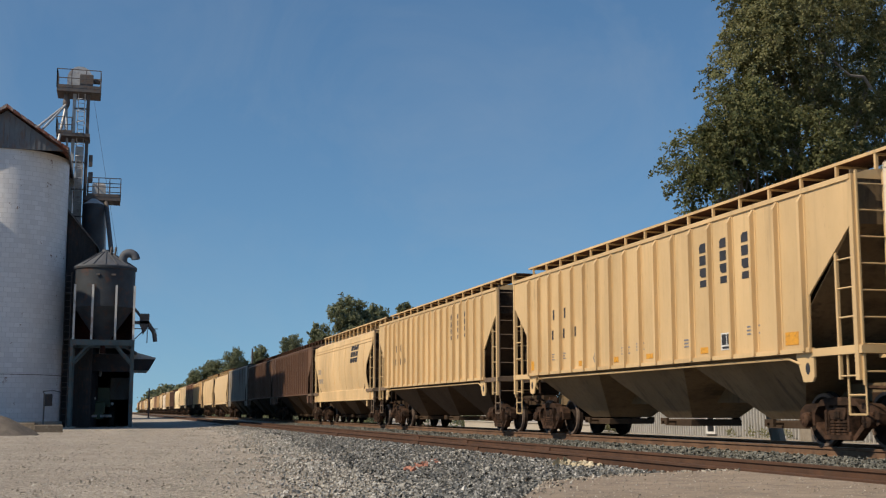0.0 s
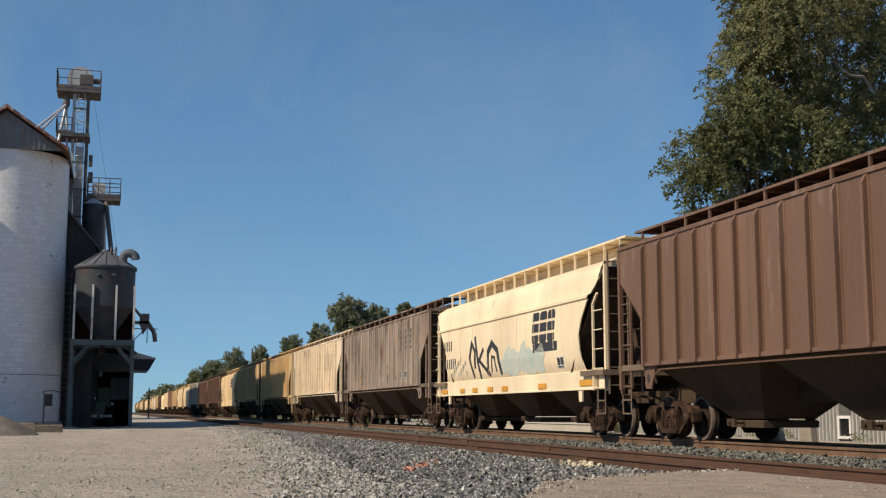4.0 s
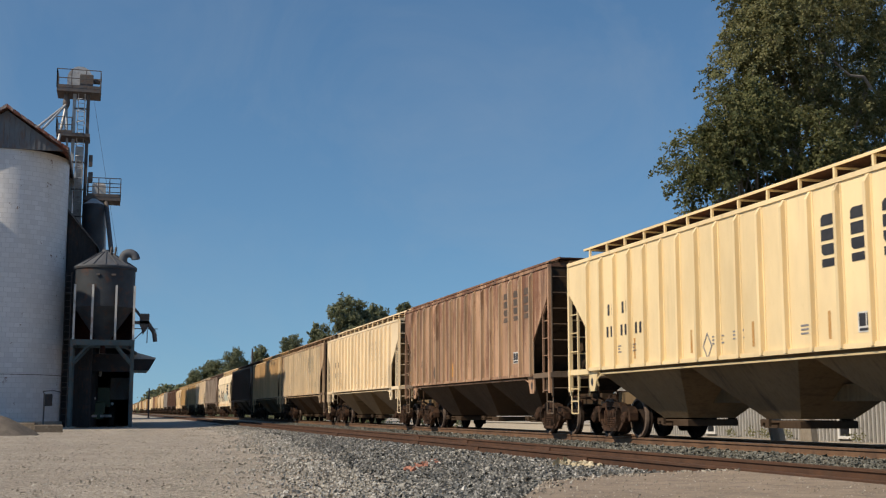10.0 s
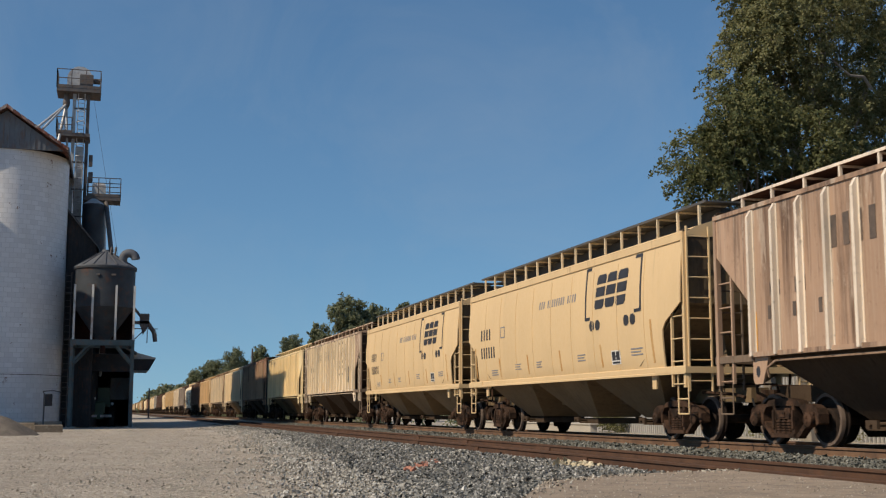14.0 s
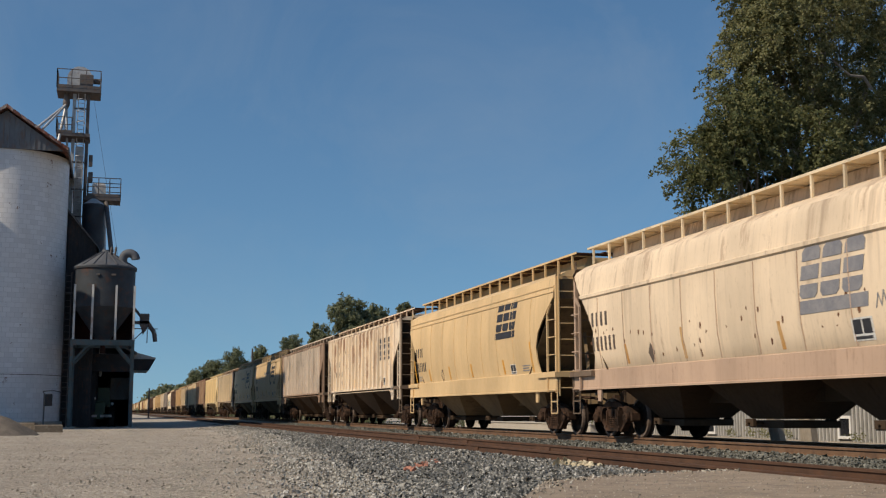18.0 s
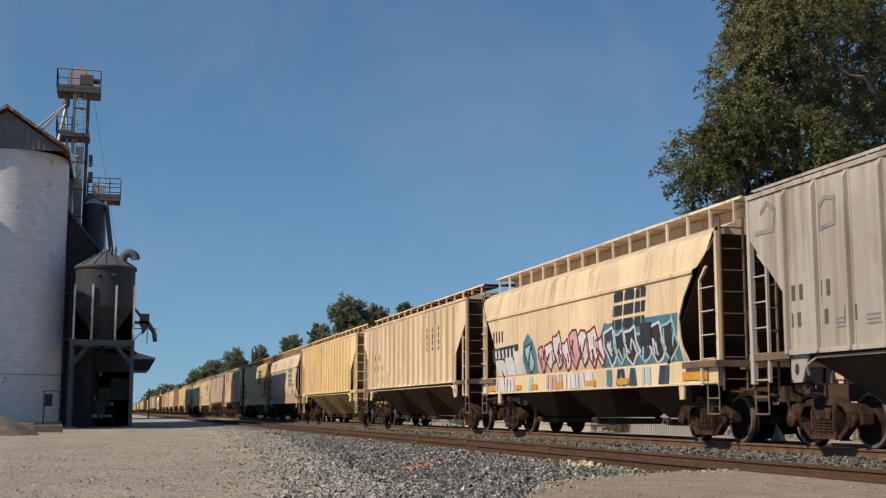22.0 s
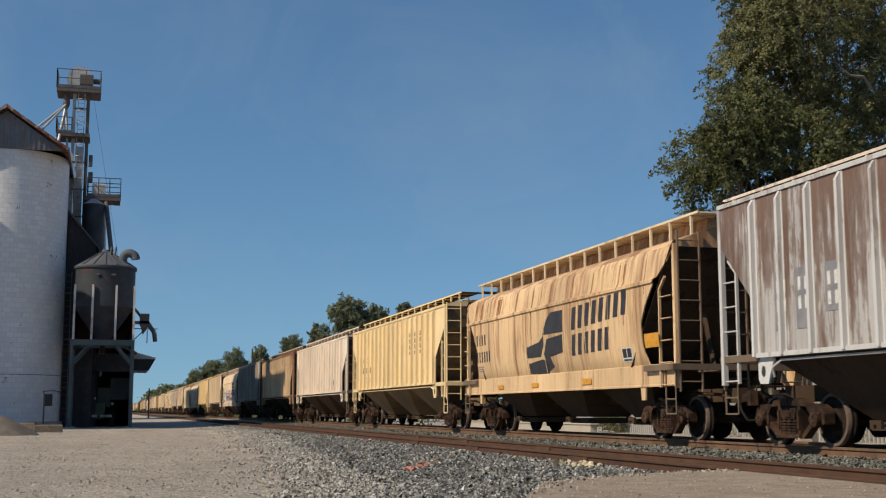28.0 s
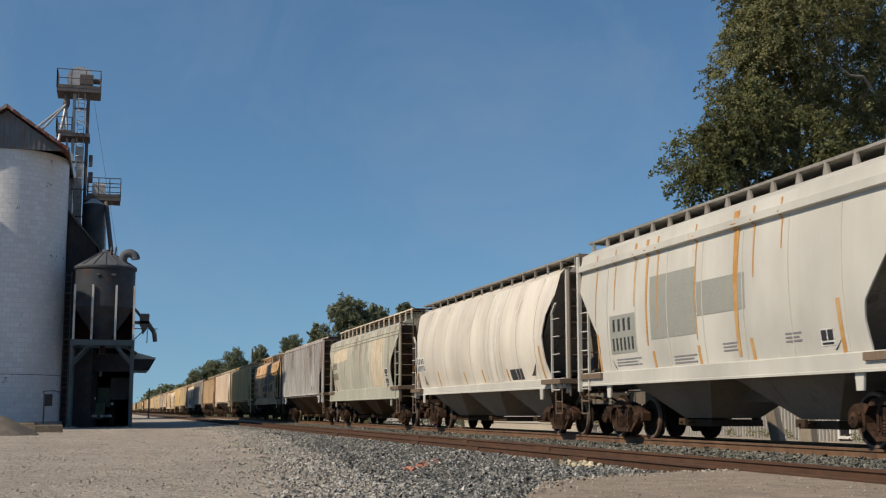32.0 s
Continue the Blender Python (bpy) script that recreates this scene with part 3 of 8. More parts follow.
def small_print(sh, y, z, w, rows=3, h=0.03):
    return join([strip(sh, y, y - w * (1 - 0.15 * (k % 2)), z - k * h * 2.2, z - k * h * 2.2 + h) for k in range(rows)])


def patch(sh, poly, lift=0.008, step=0.12):
    """A painted patch with the outline poly (y, z) on the near side sheet, laid row by row along the curve."""
    z0, z1 = min(p[1] for p in poly), max(p[1] for p in poly)
    n = max(2, int((z1 - z0) / step))
    zs = sorted({z0 + (z1 - z0) * i / n for i in range(n + 1)} | {p[1] for p in poly})
    rows = []
    for z in zs:
        z = min(max(z, z0 + 1e-4), z1 - 1e-4)
        hit = []
        for (ya, za), (yb, zb) in zip(poly, poly[1:] + poly[:1]):
            if (za <= z) != (zb <= z):
                hit.append(ya + (yb - ya) * (z - za) / (zb - za))
        if len(hit) >= 2:
            rows.append((z, max(hit), min(hit)))
    vs, fs = [], []
    for z, a, b in rows:
        vs += [(-(sh.x(z) + lift), a, z), (-(sh.x(z) + lift), b, z)]
    m = len(vs)
    vs += [(-(sh.x(z) + lift - 0.006), y, z) for (x, y, z) in vs]
    for i in range(len(rows) - 1):
        q = 2 * i
        fs += [(q, q + 1, q + 3, q + 2), (m + q + 2, m + q + 3, m + q + 1, m + q), (q + 2, m + q + 2, m + q, q), (q + 1, m + q + 1, m + q + 3, q + 3)]
    fs += [(1, 0, m, m + 1), (m - 2, m - 1, 2 * m - 1, 2 * m - 2)]
    return Geo().add(vs, fs)


def block_mark(sh, y, z, w, h, lean=0.0):
    """One plain emblem shape: a clipped block split by two level gaps."""
    low = [(y - 0.14 * w, z), (y - 0.86 * w, z), (y - w, z + 0.08 * h), (y - w, z + 0.27 * h), (y, z + 0.27 * h), (y, z + 0.08 * h)]
    mid = [(y, z + 0.36 * h), (y - w, z + 0.36 * h), (y - w, z + 0.64 * h), (y, z + 0.64 * h)]
    top = [(y, z + 0.73 * h), (y - w, z + 0.73 * h), (y - w, z + 0.92 * h), (y - 0.86 * w, z + h), (y - 0.14 * w, z + h), (y, z + 0.92 * h)]
    return join([patch(sh, [(a - lean * (b - z), b) for a, b in p], 0.009) for p in (low, mid, top)])


def stroke(sh, pts, w, lift=0.009):
    """A sprayed stroke of the width w through the points (y, z)."""
    gs = []
    for (ya, za), (yb, zb) in zip(pts, pts[1:]):
        d = Vector((yb - ya, zb - za))
        n = Vector((-d.y, d.x)).normalized() * w / 2
        e = d.normalized() * w * 0.3
        gs.append(patch(sh, [(ya + n.x - e.x, za + n.y - e.y), (yb + n.x + e.x, zb + n.y + e.y), (yb - n.x + e.x, zb - n.y + e.y), (ya - n.x - e.x, za - n.y - e.y)], lift))
        lift += 0.0005
    return join(gs)


RIBS = {"ribbed": (18, 6.85), "tall": (16, 6.78)}


def wagon(kind, paint, label, u, full=True, rib_paint=None, sill_paint=None, hopper_paint=None, walk_paint=None, name="hopper_wagon"):
    """A covered hopper wagon. u: its middle along the train at 0 s."""
    sh = SHAPES[kind]
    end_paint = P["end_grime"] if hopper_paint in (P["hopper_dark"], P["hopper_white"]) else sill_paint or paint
    w = thing(name, label, "railway wagon", "wagons of the freight train", at=pose(MAIN_X, u, MAIN_Z))
    rib_paint, hopper_paint, walk_paint, sill_paint = rib_paint or paint, hopper_paint or paint, walk_paint or paint, sill_paint or paint
    for s in (-1, 1):
        part("side_sheet", shared(("side_sheet", kind, s), lambda: shell_side(sh, s), 40), paint, w)
    part("roof", shared(("roof", kind), lambda: roof_sheet(sh), 30), paint, w)
    bays = (-1, 0, 1) if kind != "boxy" else (-0.5, 0.5)
    pitch = 0.54 * sh.half if kind != "boxy" else 4.6
    for e in bays:
        part("roof_hatch", shared(("hatch", kind), lambda: hatch(sh), 30), paint, w, at=pose(0, e * pitch * 1.03, 0))
    part("running_board", shared(("walkway", kind), lambda: walkway(sh)), walk_paint if kind == "faceted" or walk_paint in (P["board_grey"], P["board_pale"]) else P["board_rust"], w)
    if full:
        part("board_edge", shared(("board_edge", kind), lambda: board_edge(sh)), walk_paint, w)
    if kind in ("modern", "faceted", "tank", "boxy", "round"):
        z = sh.prof[-1][0]
        part("hatch_trough", shared(("trough", kind), lambda: Geo().prism([(-0.62, z + 0.1), (-0.5, sh.walk_z - 0.05), (0.5, sh.walk_z - 0.05), (0.62, z + 0.1)], "y", -sh.half + 0.25, sh.half - 0.25)), walk_paint if kind in ("modern", "boxy") else paint, w)
    n = 15
    for s in (-1, 1):
        if full and s < 0:
            for k in range(n + 1):
                y = -sh.half + 0.1 + (2 * sh.half - 0.2) * k / n
                part("board_bracket", shared(("bracket", kind), lambda: bracket(sh)), P["cream_rib"] if kind == "modern" else walk_paint, w, at=pose(0, y, 0))
        else:
            tagged(part("bracket_row", shared(("supports", kind, s), lambda: supports(sh, s)), walk_paint, w), kind="stuff")
    # end sheets, hoppers, gates: darker paint, with the underside's shade in its colour
    for e in (-1, 1):
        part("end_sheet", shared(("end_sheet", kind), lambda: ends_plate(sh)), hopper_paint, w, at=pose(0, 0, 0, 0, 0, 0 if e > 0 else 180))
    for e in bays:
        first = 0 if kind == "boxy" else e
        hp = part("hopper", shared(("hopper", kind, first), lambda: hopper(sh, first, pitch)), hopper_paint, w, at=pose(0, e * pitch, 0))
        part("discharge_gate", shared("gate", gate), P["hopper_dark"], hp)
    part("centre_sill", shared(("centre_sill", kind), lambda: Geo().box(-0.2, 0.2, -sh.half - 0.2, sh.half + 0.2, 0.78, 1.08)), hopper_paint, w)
    if sh.style == "ribbed":
        zb, zt = sh.prof[0][0], sh.prof[-1][0]
        count, span = RIBS[kind]
        for s in (-1, 1):
            part("side_sill", shared(("side_sill", kind, s), lambda: Geo().box(min(s * 1.55, s * 1.66), max(s * 1.55, s * 1.66), -sh.half + 1.24, sh.half - 1.24, zb - 0.06, zb + 0.02)), sill_paint, w)
            part("top_chord", shared(("top_chord", kind, s), lambda: Geo().box(min(s * 1.54, s * 1.63), max(s * 1.54, s * 1.63), -sh.half - 0.02, sh.half + 0.02, zt - 0.06, zt + 0.02)), sill_paint, w)
            ys = [-span + 2 * span * k / (count - 1) for k in range(count)]
            if full:
                for y in ys:
                    part("side_post", shared(("side_post", kind), lambda: side_post(zb, zt)), rib_paint, w, at=pose(s * 1.6, y, 0, 0, 0, 0 if s < 0 else 180))
            elif s < 0:
                tagged(part("post_row", shared(("side_posts", kind), lambda: join([shifted(side_post(zb, zt), (-1.6, y, 0)) for y in ys])), rib_paint, w), kind="stuff")
    else:
        zt = sh.prof[0][0] + 0.02
        for s in (-1, 1):
            part("side_sill", shared(("side_sill", kind, s), lambda: sill_beam(sh, s, zt), 30), sill_paint, w)
        if full:
            m = 9 if kind != "boxy" else 7
            top = {"faceted": 3.28, "round": 3.72, "modern": 3.95, "tank": 4.2, "boxy": 3.95}[kind]
            for s in (-1, 1):
                for k in range(m):
                    y = -(sh.half - 1.75) + 2 * (sh.half - 1.75) * k / (m - 1)
                    part("seam", shared(("seam", kind, s), lambda: strip(sh, 0.012, -0.012, sh.prof[0][0] + 0.03, top, s, 0.010), 40), sill_paint, w, at=pose(0, y, 0))
                if kind == "modern":
                    part("eave_rail", shared(("eave_rail", kind, s), lambda: eave_rail(sh, s)), sill_paint, w)
                if kind == "round":
                    for z in (3.74, 3.88):
                        part("stringer", shared(("stringer", kind, s, z), lambda: Geo().box(min(s * (sh.x(z) - 0.02), s * (sh.x(z) + 0.025)), max(s * (sh.x(z) - 0.02), s * (sh.x(z) + 0.025)), -sh.half + 0.02, sh.half - 0.02, z - 0.03, z)), sill_paint, w)
    # ends: platform, posts, ladders, steps, brake gear
    y1 = sh.half + 0.12
    zt = 1.62 if sh.style == "ribbed" else sh.prof[0][0]
    for e in (-1, 1):
        turn = 0 if e > 0 else 180
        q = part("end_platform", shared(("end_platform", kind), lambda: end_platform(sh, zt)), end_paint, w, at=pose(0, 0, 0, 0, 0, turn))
        for s in (-1, 1):
            part("corner_post", shared(("corner_post", kind), lambda: Geo().beam((0, 0, 1.08), (0, 0, sh.prof[-1][0] + 0.02), 0.09, 0.1)), sill_paint, q, at=pose(s * (sh.x(4.0) - 0.03), sh.half, 0))
            part("end_ladder", shared(("end_ladder", kind), lambda: ladder(0.50, 3.35, 8)), end_paint, q, at=pose(s * (sh.x(4.0) - 0.06), sh.half + 0.07, 1.0, 0, 0, 90 if s > 0 else -90))
            part("side_ladder", shared(("side_ladder", kind), lambda: side_ladder(sh)), sill_paint, q, at=pose(s * 1.56, sh.half - 0.52, 0))
            if full:
                part("platform_strut", shared(("strut", kind, s), lambda: Geo().beam((s * 0.62, y1 - 0.1, zt - 0.05), (s * 0.42, sh.half - 0.75, 2.7), 0.08, 0.08)), hopper_paint, q)
                part("corner_step", shared(("step", kind, s), lambda: corner_step(s, y1, zt)), end_paint, q)
            if sh.style == "ribbed":
                web = part("bolster_web", shared("gusset", gusset), sill_paint, q, at=pose(s * 1.56, sh.half - 1.5, 0))
                if full:
                    part("web_hole", shared(("gusset_hole_shade", s), lambda: gusset_hole_shade(s)), BLACK, web)
            elif full:
                part("jacking_pad", shared(("pad", kind), lambda: Geo().prism([(-0.12, sh.sill), (0.12, sh.sill), (0.09, sh.sill - 0.28), (-0.09, sh.sill - 0.28)], "x", -0.02, 0.02)), sill_paint, q, at=pose(s * 1.48, sh.half - 1.55, 0))
        if full:
            part("brake_rod", shared(("brake_rod", kind), lambda: Geo().path([(-0.9, y1 - 0.25, zt - 0.1), (-0.9, y1 - 0.3, 0.95), (-0.55, y1 - 0.7, 0.7), (-0.4, y1 - 1.6, 0.6)], 0.03, 6)), STEEL, q)
            part("uncoupling_lever", shared(("lever", kind), lambda: Geo().path([(-1.5, y1 + 0.05, 0.78), (-1.42, y1 + 0.08, 1.12), (-0.25, y1 + 0.1, 1.12), (-0.1, y1 + 0.3, 1.0)], 0.02, 6)), STEEL, q)
            part("train_pipe", shared(("train_pipe", kind), lambda: Geo().path([(0.45, y1 - 1.5, 1.0), (0.4, y1 - 0.3, 0.95), (0.36, y1 + 0.1, 0.88)], 0.035, 6)), STEEL, q)
        coupler(w, e, sh.half + 0.32)
        truck(w, e * (sh.half - 1.37), full)
    if full:
        part("brake_wheel", shared("brake_wheel", brake_wheel, 40), STEEL, w, at=pose(0.55, sh.half + 0.2, 2.05))
        part("air_reservoir", shared("air_reservoir", lambda: Geo().lathe([(-0.5, 0.1), (-0.45, 0.2), (0.45, 0.2), (0.5, 0.1)], (0, 0, 0), 12, "x"), 40), end_paint, w, at=pose(-0.3, sh.half - 0.45, zt + 0.28))
        if sh.style == "ribbed":
            a = sh.half - 2.0
            part("brake_pipe", shared(("brake_pipe", kind), lambda: Geo().path([(-1.57, -a - 0.35, 1.38), (-1.57, -a, 1.48), (-1.57, a, 1.48), (-1.57, a + 0.3, 1.36), (-1.5, a + 0.35, 1.2)], 0.022)), sill_paint, w)
    return w


def bracket(sh):
    """A bracket that carries the running board on the near side of the roof."""
    z0 = sh.prof[-1][0] + 0.04
    x = -sh.walk_x + 0.02
    if sh.style == "boxy":
        return Geo().prism([(-0.14, z0 - 0.02), (0.14, z0 - 0.02), (0.02, sh.walk_z - 0.03), (-0.02, sh.walk_z - 0.03)], "x", x - 0.05, x)
    return Geo().box(x - 0.03, x + 0.02, -0.025, 0.025, z0, sh.walk_z - 0.03).box(x, -0.45, -0.02, 0.02, sh.walk_z - 0.07, sh.walk_z - 0.035)


def corner_step(s, y1, zt):
    """The stirrup step under a wagon's corner."""
    return Geo().path([(s * 1.52, y1 - 0.05, zt - 0.1), (s * 1.52, y1 - 0.05, 0.55), (s * 1.52, y1 - 0.5, 0.55), (s * 1.52, y1 - 0.5, zt - 0.1)], 0.018, 5).path([(s * 1.52, y1 - 0.05, 0.85), (s * 1.52, y1 - 0.5, 0.85)], 0.018, 5)


def shifted(g, d):
    return Geo().add([(x + d[0], y + d[1], z + d[2]) for x, y, z in g.v], g.f)


def side_post(zb, zt):
    """A pressed hat-section post on the side sheet."""
    return Geo().prism([(-0.1, zb - 0.04), (-0.1, zt - 0.2), (-0.02, zt - 0.07), (0.01, zt - 0.07), (0.01, zb - 0.04)], "y", -0.038, 0.038).box(-0.012, 0.01, -0.075, 0.075, zb - 0.02, zt - 0.07)


def sill_beam(sh, s, zt):
    y = sh.half + 0.05
    x = sh.prof[0][1] + 0.04
    a = [(s * (x - 0.08), sh.sill), (s * (x + 0.02), sh.sill), (s * (x + 0.02), sh.sill + 0.04), (s * x, sh.sill + 0.05), (s * x, zt - 0.02), (s * (x - 0.03), zt), (s * (x - 0.08), zt)]
    return Geo().prism(a, "y", -y, y)


def eave_rail(sh, s):
    z = sh.prof[-1][0]
    x = sh.prof[-1][1]
    return Geo().prism([(s * (x - 0.02), z - 0.16), (s * (x + 0.05), z - 0.13), (s * (x + 0.05), z + 0.03), (s * (x - 0.02), z + 0.05)], "y", -sh.half - 0.02, sh.half + 0.02)


def end_platform(sh, zt):
    """The end sill with its walkway and stub beams, one welded frame."""
    y0, y1 = sh.half - 1.3, sh.half + 0.12
    plan = [(-1.6, y1), (-1.6, y0), (-1.45, y0), (-1.45, y1 - 0.3), (-0.3, y1 - 0.3), (-0.3, y0), (0.3, y0), (0.3, y1 - 0.3), (1.45, y1 - 0.3), (1.45, y0), (1.6, y0), (1.6, y1)]
    return Geo().prism(plan, "z", zt - 0.13, zt - 0.003)


def side_ladder(sh):
    g = Geo().beam((0, 0, 1.1), (0, 0, 3.15), 0.05, 0.05)
    g.beam((0, 0, 3.15), (0, 0.28, 3.4), 0.05, 0.05)
    for k in range(5):
        z = 1.15 + 0.46 * k
        g.tube((0, 0, z), (0, 0.54, z), 0.016, 6)
    return g


def brake_wheel():
    g = Geo()
    n = 16
    ring = [(0.27 * math.cos(2 * math.pi * k / n), 0, 0.27 * math.sin(2 * math.pi * k / n)) for k in range(n)]
    for a, b in zip(ring, ring[1:] + ring[:1]):
        g.tube(a, b, 0.014, 5)
    for k in range(4):
        g.tube((0, 0.03, 0), ring[k * 4], 0.012, 5)
    g.box(-0.12, 0.12, 0.03, 0.2, -0.15, 0.15)
    return g
# ---- grain elevator ----
def tile_mat():
    """White-painted hollow tile, with dark joints and chipped paint."""
    m, nt, b, co, info = start_mat("painted_silo_tile")
    tc = nt.nodes.new("ShaderNodeTexCoord")
    sep = nt.nodes.new("ShaderNodeSeparateXYZ")
    nt.links.new(tc.outputs["Object"], sep.inputs[0])
    at = nt.nodes.new("ShaderNodeMath")
    at.operation = "ARCTAN2"
    nt.links.new(sep.outputs[0], at.inputs[0])
    nt.links.new(sep.outputs[1], at.inputs[1])
    mul = nt.nodes.new("ShaderNodeMath")
    mul.operation = "MULTIPLY"
    mul.inputs[1].default_value = 3.6
    nt.links.new(at.outputs[0], mul.inputs[0])
    cmb = nt.nodes.new("ShaderNodeCombineXYZ")
    nt.links.new(mul.outputs[0], cmb.inputs[0])
    nt.links.new(sep.outputs[2], cmb.inputs[1])
    br = nt.nodes.new("ShaderNodeTexBrick")
    br.inputs["Scale"].default_value = 1.0
    br.inputs["Brick Width"].default_value, br.inputs["Row Height"].default_value, br.inputs["Mortar Size"].default_value = 0.46, 0.30, 0.016
    br.inputs["Color1"].default_value, br.inputs["Color2"].default_value, br.inputs["Mortar"].default_value = (0.66, 0.66, 0.668, 1), (0.57, 0.57, 0.58, 1), (0.51, 0.51, 0.518, 1)
    nt.links.new(cmb.outputs[0], br.inputs["Vector"])
    big = noise_tex(nt, co, 0.35, 5, 0.6, (1, 1, 0.35))
    c = mix(nt, ramp(nt, big, [(0.45, 0.0), (0.75, 0.5)]), br.outputs[0], (0.5, 0.47, 0.43))
    chip = noise_tex(nt, co, 1.3, 6, 0.75)
    c = mix(nt, ramp(nt, chip, [(0.64, 0.0), (0.66, 1.0)]), c, (0.16, 0.10, 0.075))
    nt.links.new(c, b.inputs["Base Color"])
    b.inputs["Roughness"].default_value = 0.6
    bump(nt, b, br.outputs["Fac"], -0.3, 0.02)
    return m


TILE = tile_mat()
CORRUGATED = surface("grey_corrugated", (0.2, 0.205, 0.21), (0.13, 0.13, 0.135), 0.8, 0.55, 0.5, (0.16, 0.08, 0.045), 0.35, 20, 0.3, 0.01, (1, 1, 0.4))
DARK_SHED = surface("dark_shed_siding", (0.055, 0.056, 0.06), (0.04, 0.038, 0.038), 0.8, 0.8, 0.1, (0.12, 0.06, 0.04), 0.3, 15, 0.3)
GALV = surface("galvanised_steel", (0.58, 0.58, 0.57), (0.42, 0.42, 0.42), 1.5, 0.5, 0.3, (0.2, 0.12, 0.07), 0.25, 30, 0.2)
GALV_DARK = surface("weathered_steel", (0.12, 0.12, 0.125), (0.18, 0.15, 0.13), 2.0, 0.65, 0.4, (0.15, 0.075, 0.04), 0.3, 30, 0.3)
RUST_ROOF = surface("rusty_roof_sheet", (0.20, 0.065, 0.04), (0.11, 0.06, 0.05), 0.9, 0.75, 0.1, (0.42, 0.39, 0.36), 0.35, 12, 0.4)
BIN_GREY = surface("bin_grey_paint", (0.06, 0.068, 0.078), (0.04, 0.045, 0.052), 0.9, 0.6, 0.2, (0.1, 0.05, 0.035), 0.3, 30, 0.2)
BIN_RED = surface("bin_rust_primer", (0.04, 0.012, 0.010), (0.018, 0.010, 0.009), 1.0, 0.8, 0, None, 0, 30, 0.2)
BIN_ROOF = surface("bin_roof_sheet", (0.13, 0.14, 0.158), (0.095, 0.1, 0.112), 1.2, 0.7, 0.2, (0.1, 0.065, 0.05), 0.2, 30, 0.2)
LEG_BLUE = surface("bin_leg_paint", (0.10, 0.135, 0.145), (0.07, 0.095, 0.10), 1.0, 0.6, 0.2, (0.15, 0.08, 0.05), 0.3, 30, 0.2)
LIGHT_STEEL = surface("pale_steel_post", (0.62, 0.61, 0.58), (0.5, 0.48, 0.45), 1.0, 0.6, 0.2, (0.2, 0.12, 0.08), 0.3, 30, 0.2)
CONCRETE = surface("old_concrete", (0.42, 0.39, 0.34), (0.33, 0.3, 0.26), 1.2, 0.9, 0, (0.2, 0.17, 0.14), 0.3, 30, 0.5, 0.01)

SILO_X = -6.75
# silos past y 90 and at x -14.3 are unseen, added for their shadows
for x, y in ((SILO_X, 79.8), (SILO_X, 87.2), (SILO_X, 94.6), (SILO_X, 102.0), (SILO_X, 109.4), (-14.3, 72.4)):
    s = thing("silo", "tall white-painted tile silo with chipped paint", "silo", "row of grain silos", at=pose(x, y, 0))
    part("wall", Geo().lathe([(0, 3.62), (16.9, 3.62)], (0, 0, 0), 64, "z"), TILE, s, smooth=40)
    part("footing", Geo().lathe([(0.0, 3.8), (0.35, 3.8), (0.4, 3.7)], (0, 0, 0), 48, "z"), CONCRETE, s, smooth=40)
    for z in (3.2,):
        n = 48
        part("hoop", Geo().lathe([(z - 0.02, 3.625), (z - 0.02, 3.65), (z + 0.02, 3.65), (z + 0.02, 3.625)], (0, 0, 0), n, "z"), GALV_DARK, s, smooth=40)


def gable(w, z0, z1, y0, y1, x):
    return Geo().prism([(x - w, z0), (x + w, z0), (x + w, z0 + 0.05), (x, z1), (x - w, z0 + 0.05)], "y", y0, y1)


head = thing("headhouse", "long gabled headhouse with rusty sheet roof over the silos", "grain elevator", at=pose(SILO_X, 84, 16.85))
part("gable_wall", gable(3.3, 0.0, 2.35, -7.9, -7.8, 0), CORRUGATED, head)
part("gable_wall", gable(3.3, 0.0, 2.35, 27.4, 27.5, 0), CORRUGATED, head)
for k in range(22):
    x = -3.2 + 6.4 * k / 21
    part("siding_rib", Geo().box(x - 0.03, x + 0.03, -7.94, -7.9, 0.02, 2.3 - abs(x) * 0.7), CORRUGATED, head)
for s in (-1, 1):
    part("roof_slope", Geo().prism([(0, 2.58), (s * 3.65, 0.12), (s * 3.65, 0.02), (0, 2.46)], "y", -8.4, 28.0), RUST_ROOF, head)
    part("fascia", Geo().prism([(s * 3.65, -0.16), (s * 3.72, -0.16), (s * 3.72, 0.16), (s * 3.65, 0.16)], "y", -8.42, 28.02), GALV_DARK, head)
    part("side_wall", Geo().box(min(s * 3.2, s * 3.3), max(s * 3.2, s * 3.3), -3.6, 27.4, -2.4, 0.05), CORRUGATED, head)
    for k in range(9):
        a, b = k / 9, (k + 0.9) / 9
        part("barge_sheet", Geo().prism([(s * 3.7 * a, 2.62 - 2.5 * a), (s * 3.7 * b, 2.62 - 2.5 * b), (s * 3.7 * b, 2.42 - 2.5 * b), (s * 3.7 * a, 2.42 - 2.5 * a)], "y", -8.46 - 0.02 * (k % 2), -8.40), RUST_ROOF, head)
part("ridge_cap", Geo().prism([(-0.25, 2.46), (0, 2.66), (0.25, 2.46)], "y", -8.45, 28.05), RUST_ROOF, head)

# unseen raised section, added so the roof's shadow covers whole wagons
part("cupola_wall", Geo().box(-2.3, 2.3, 8.6, 27.2, 1.0, 3.4), CORRUGATED, head)
part("cupola_roof", Geo().prism([(-2.5, 3.4), (0, 3.62), (2.5, 3.4), (2.5, 3.48), (0, 3.7), (-2.5, 3.48)], "y", 8.4, 27.4), RUST_ROOF, head)

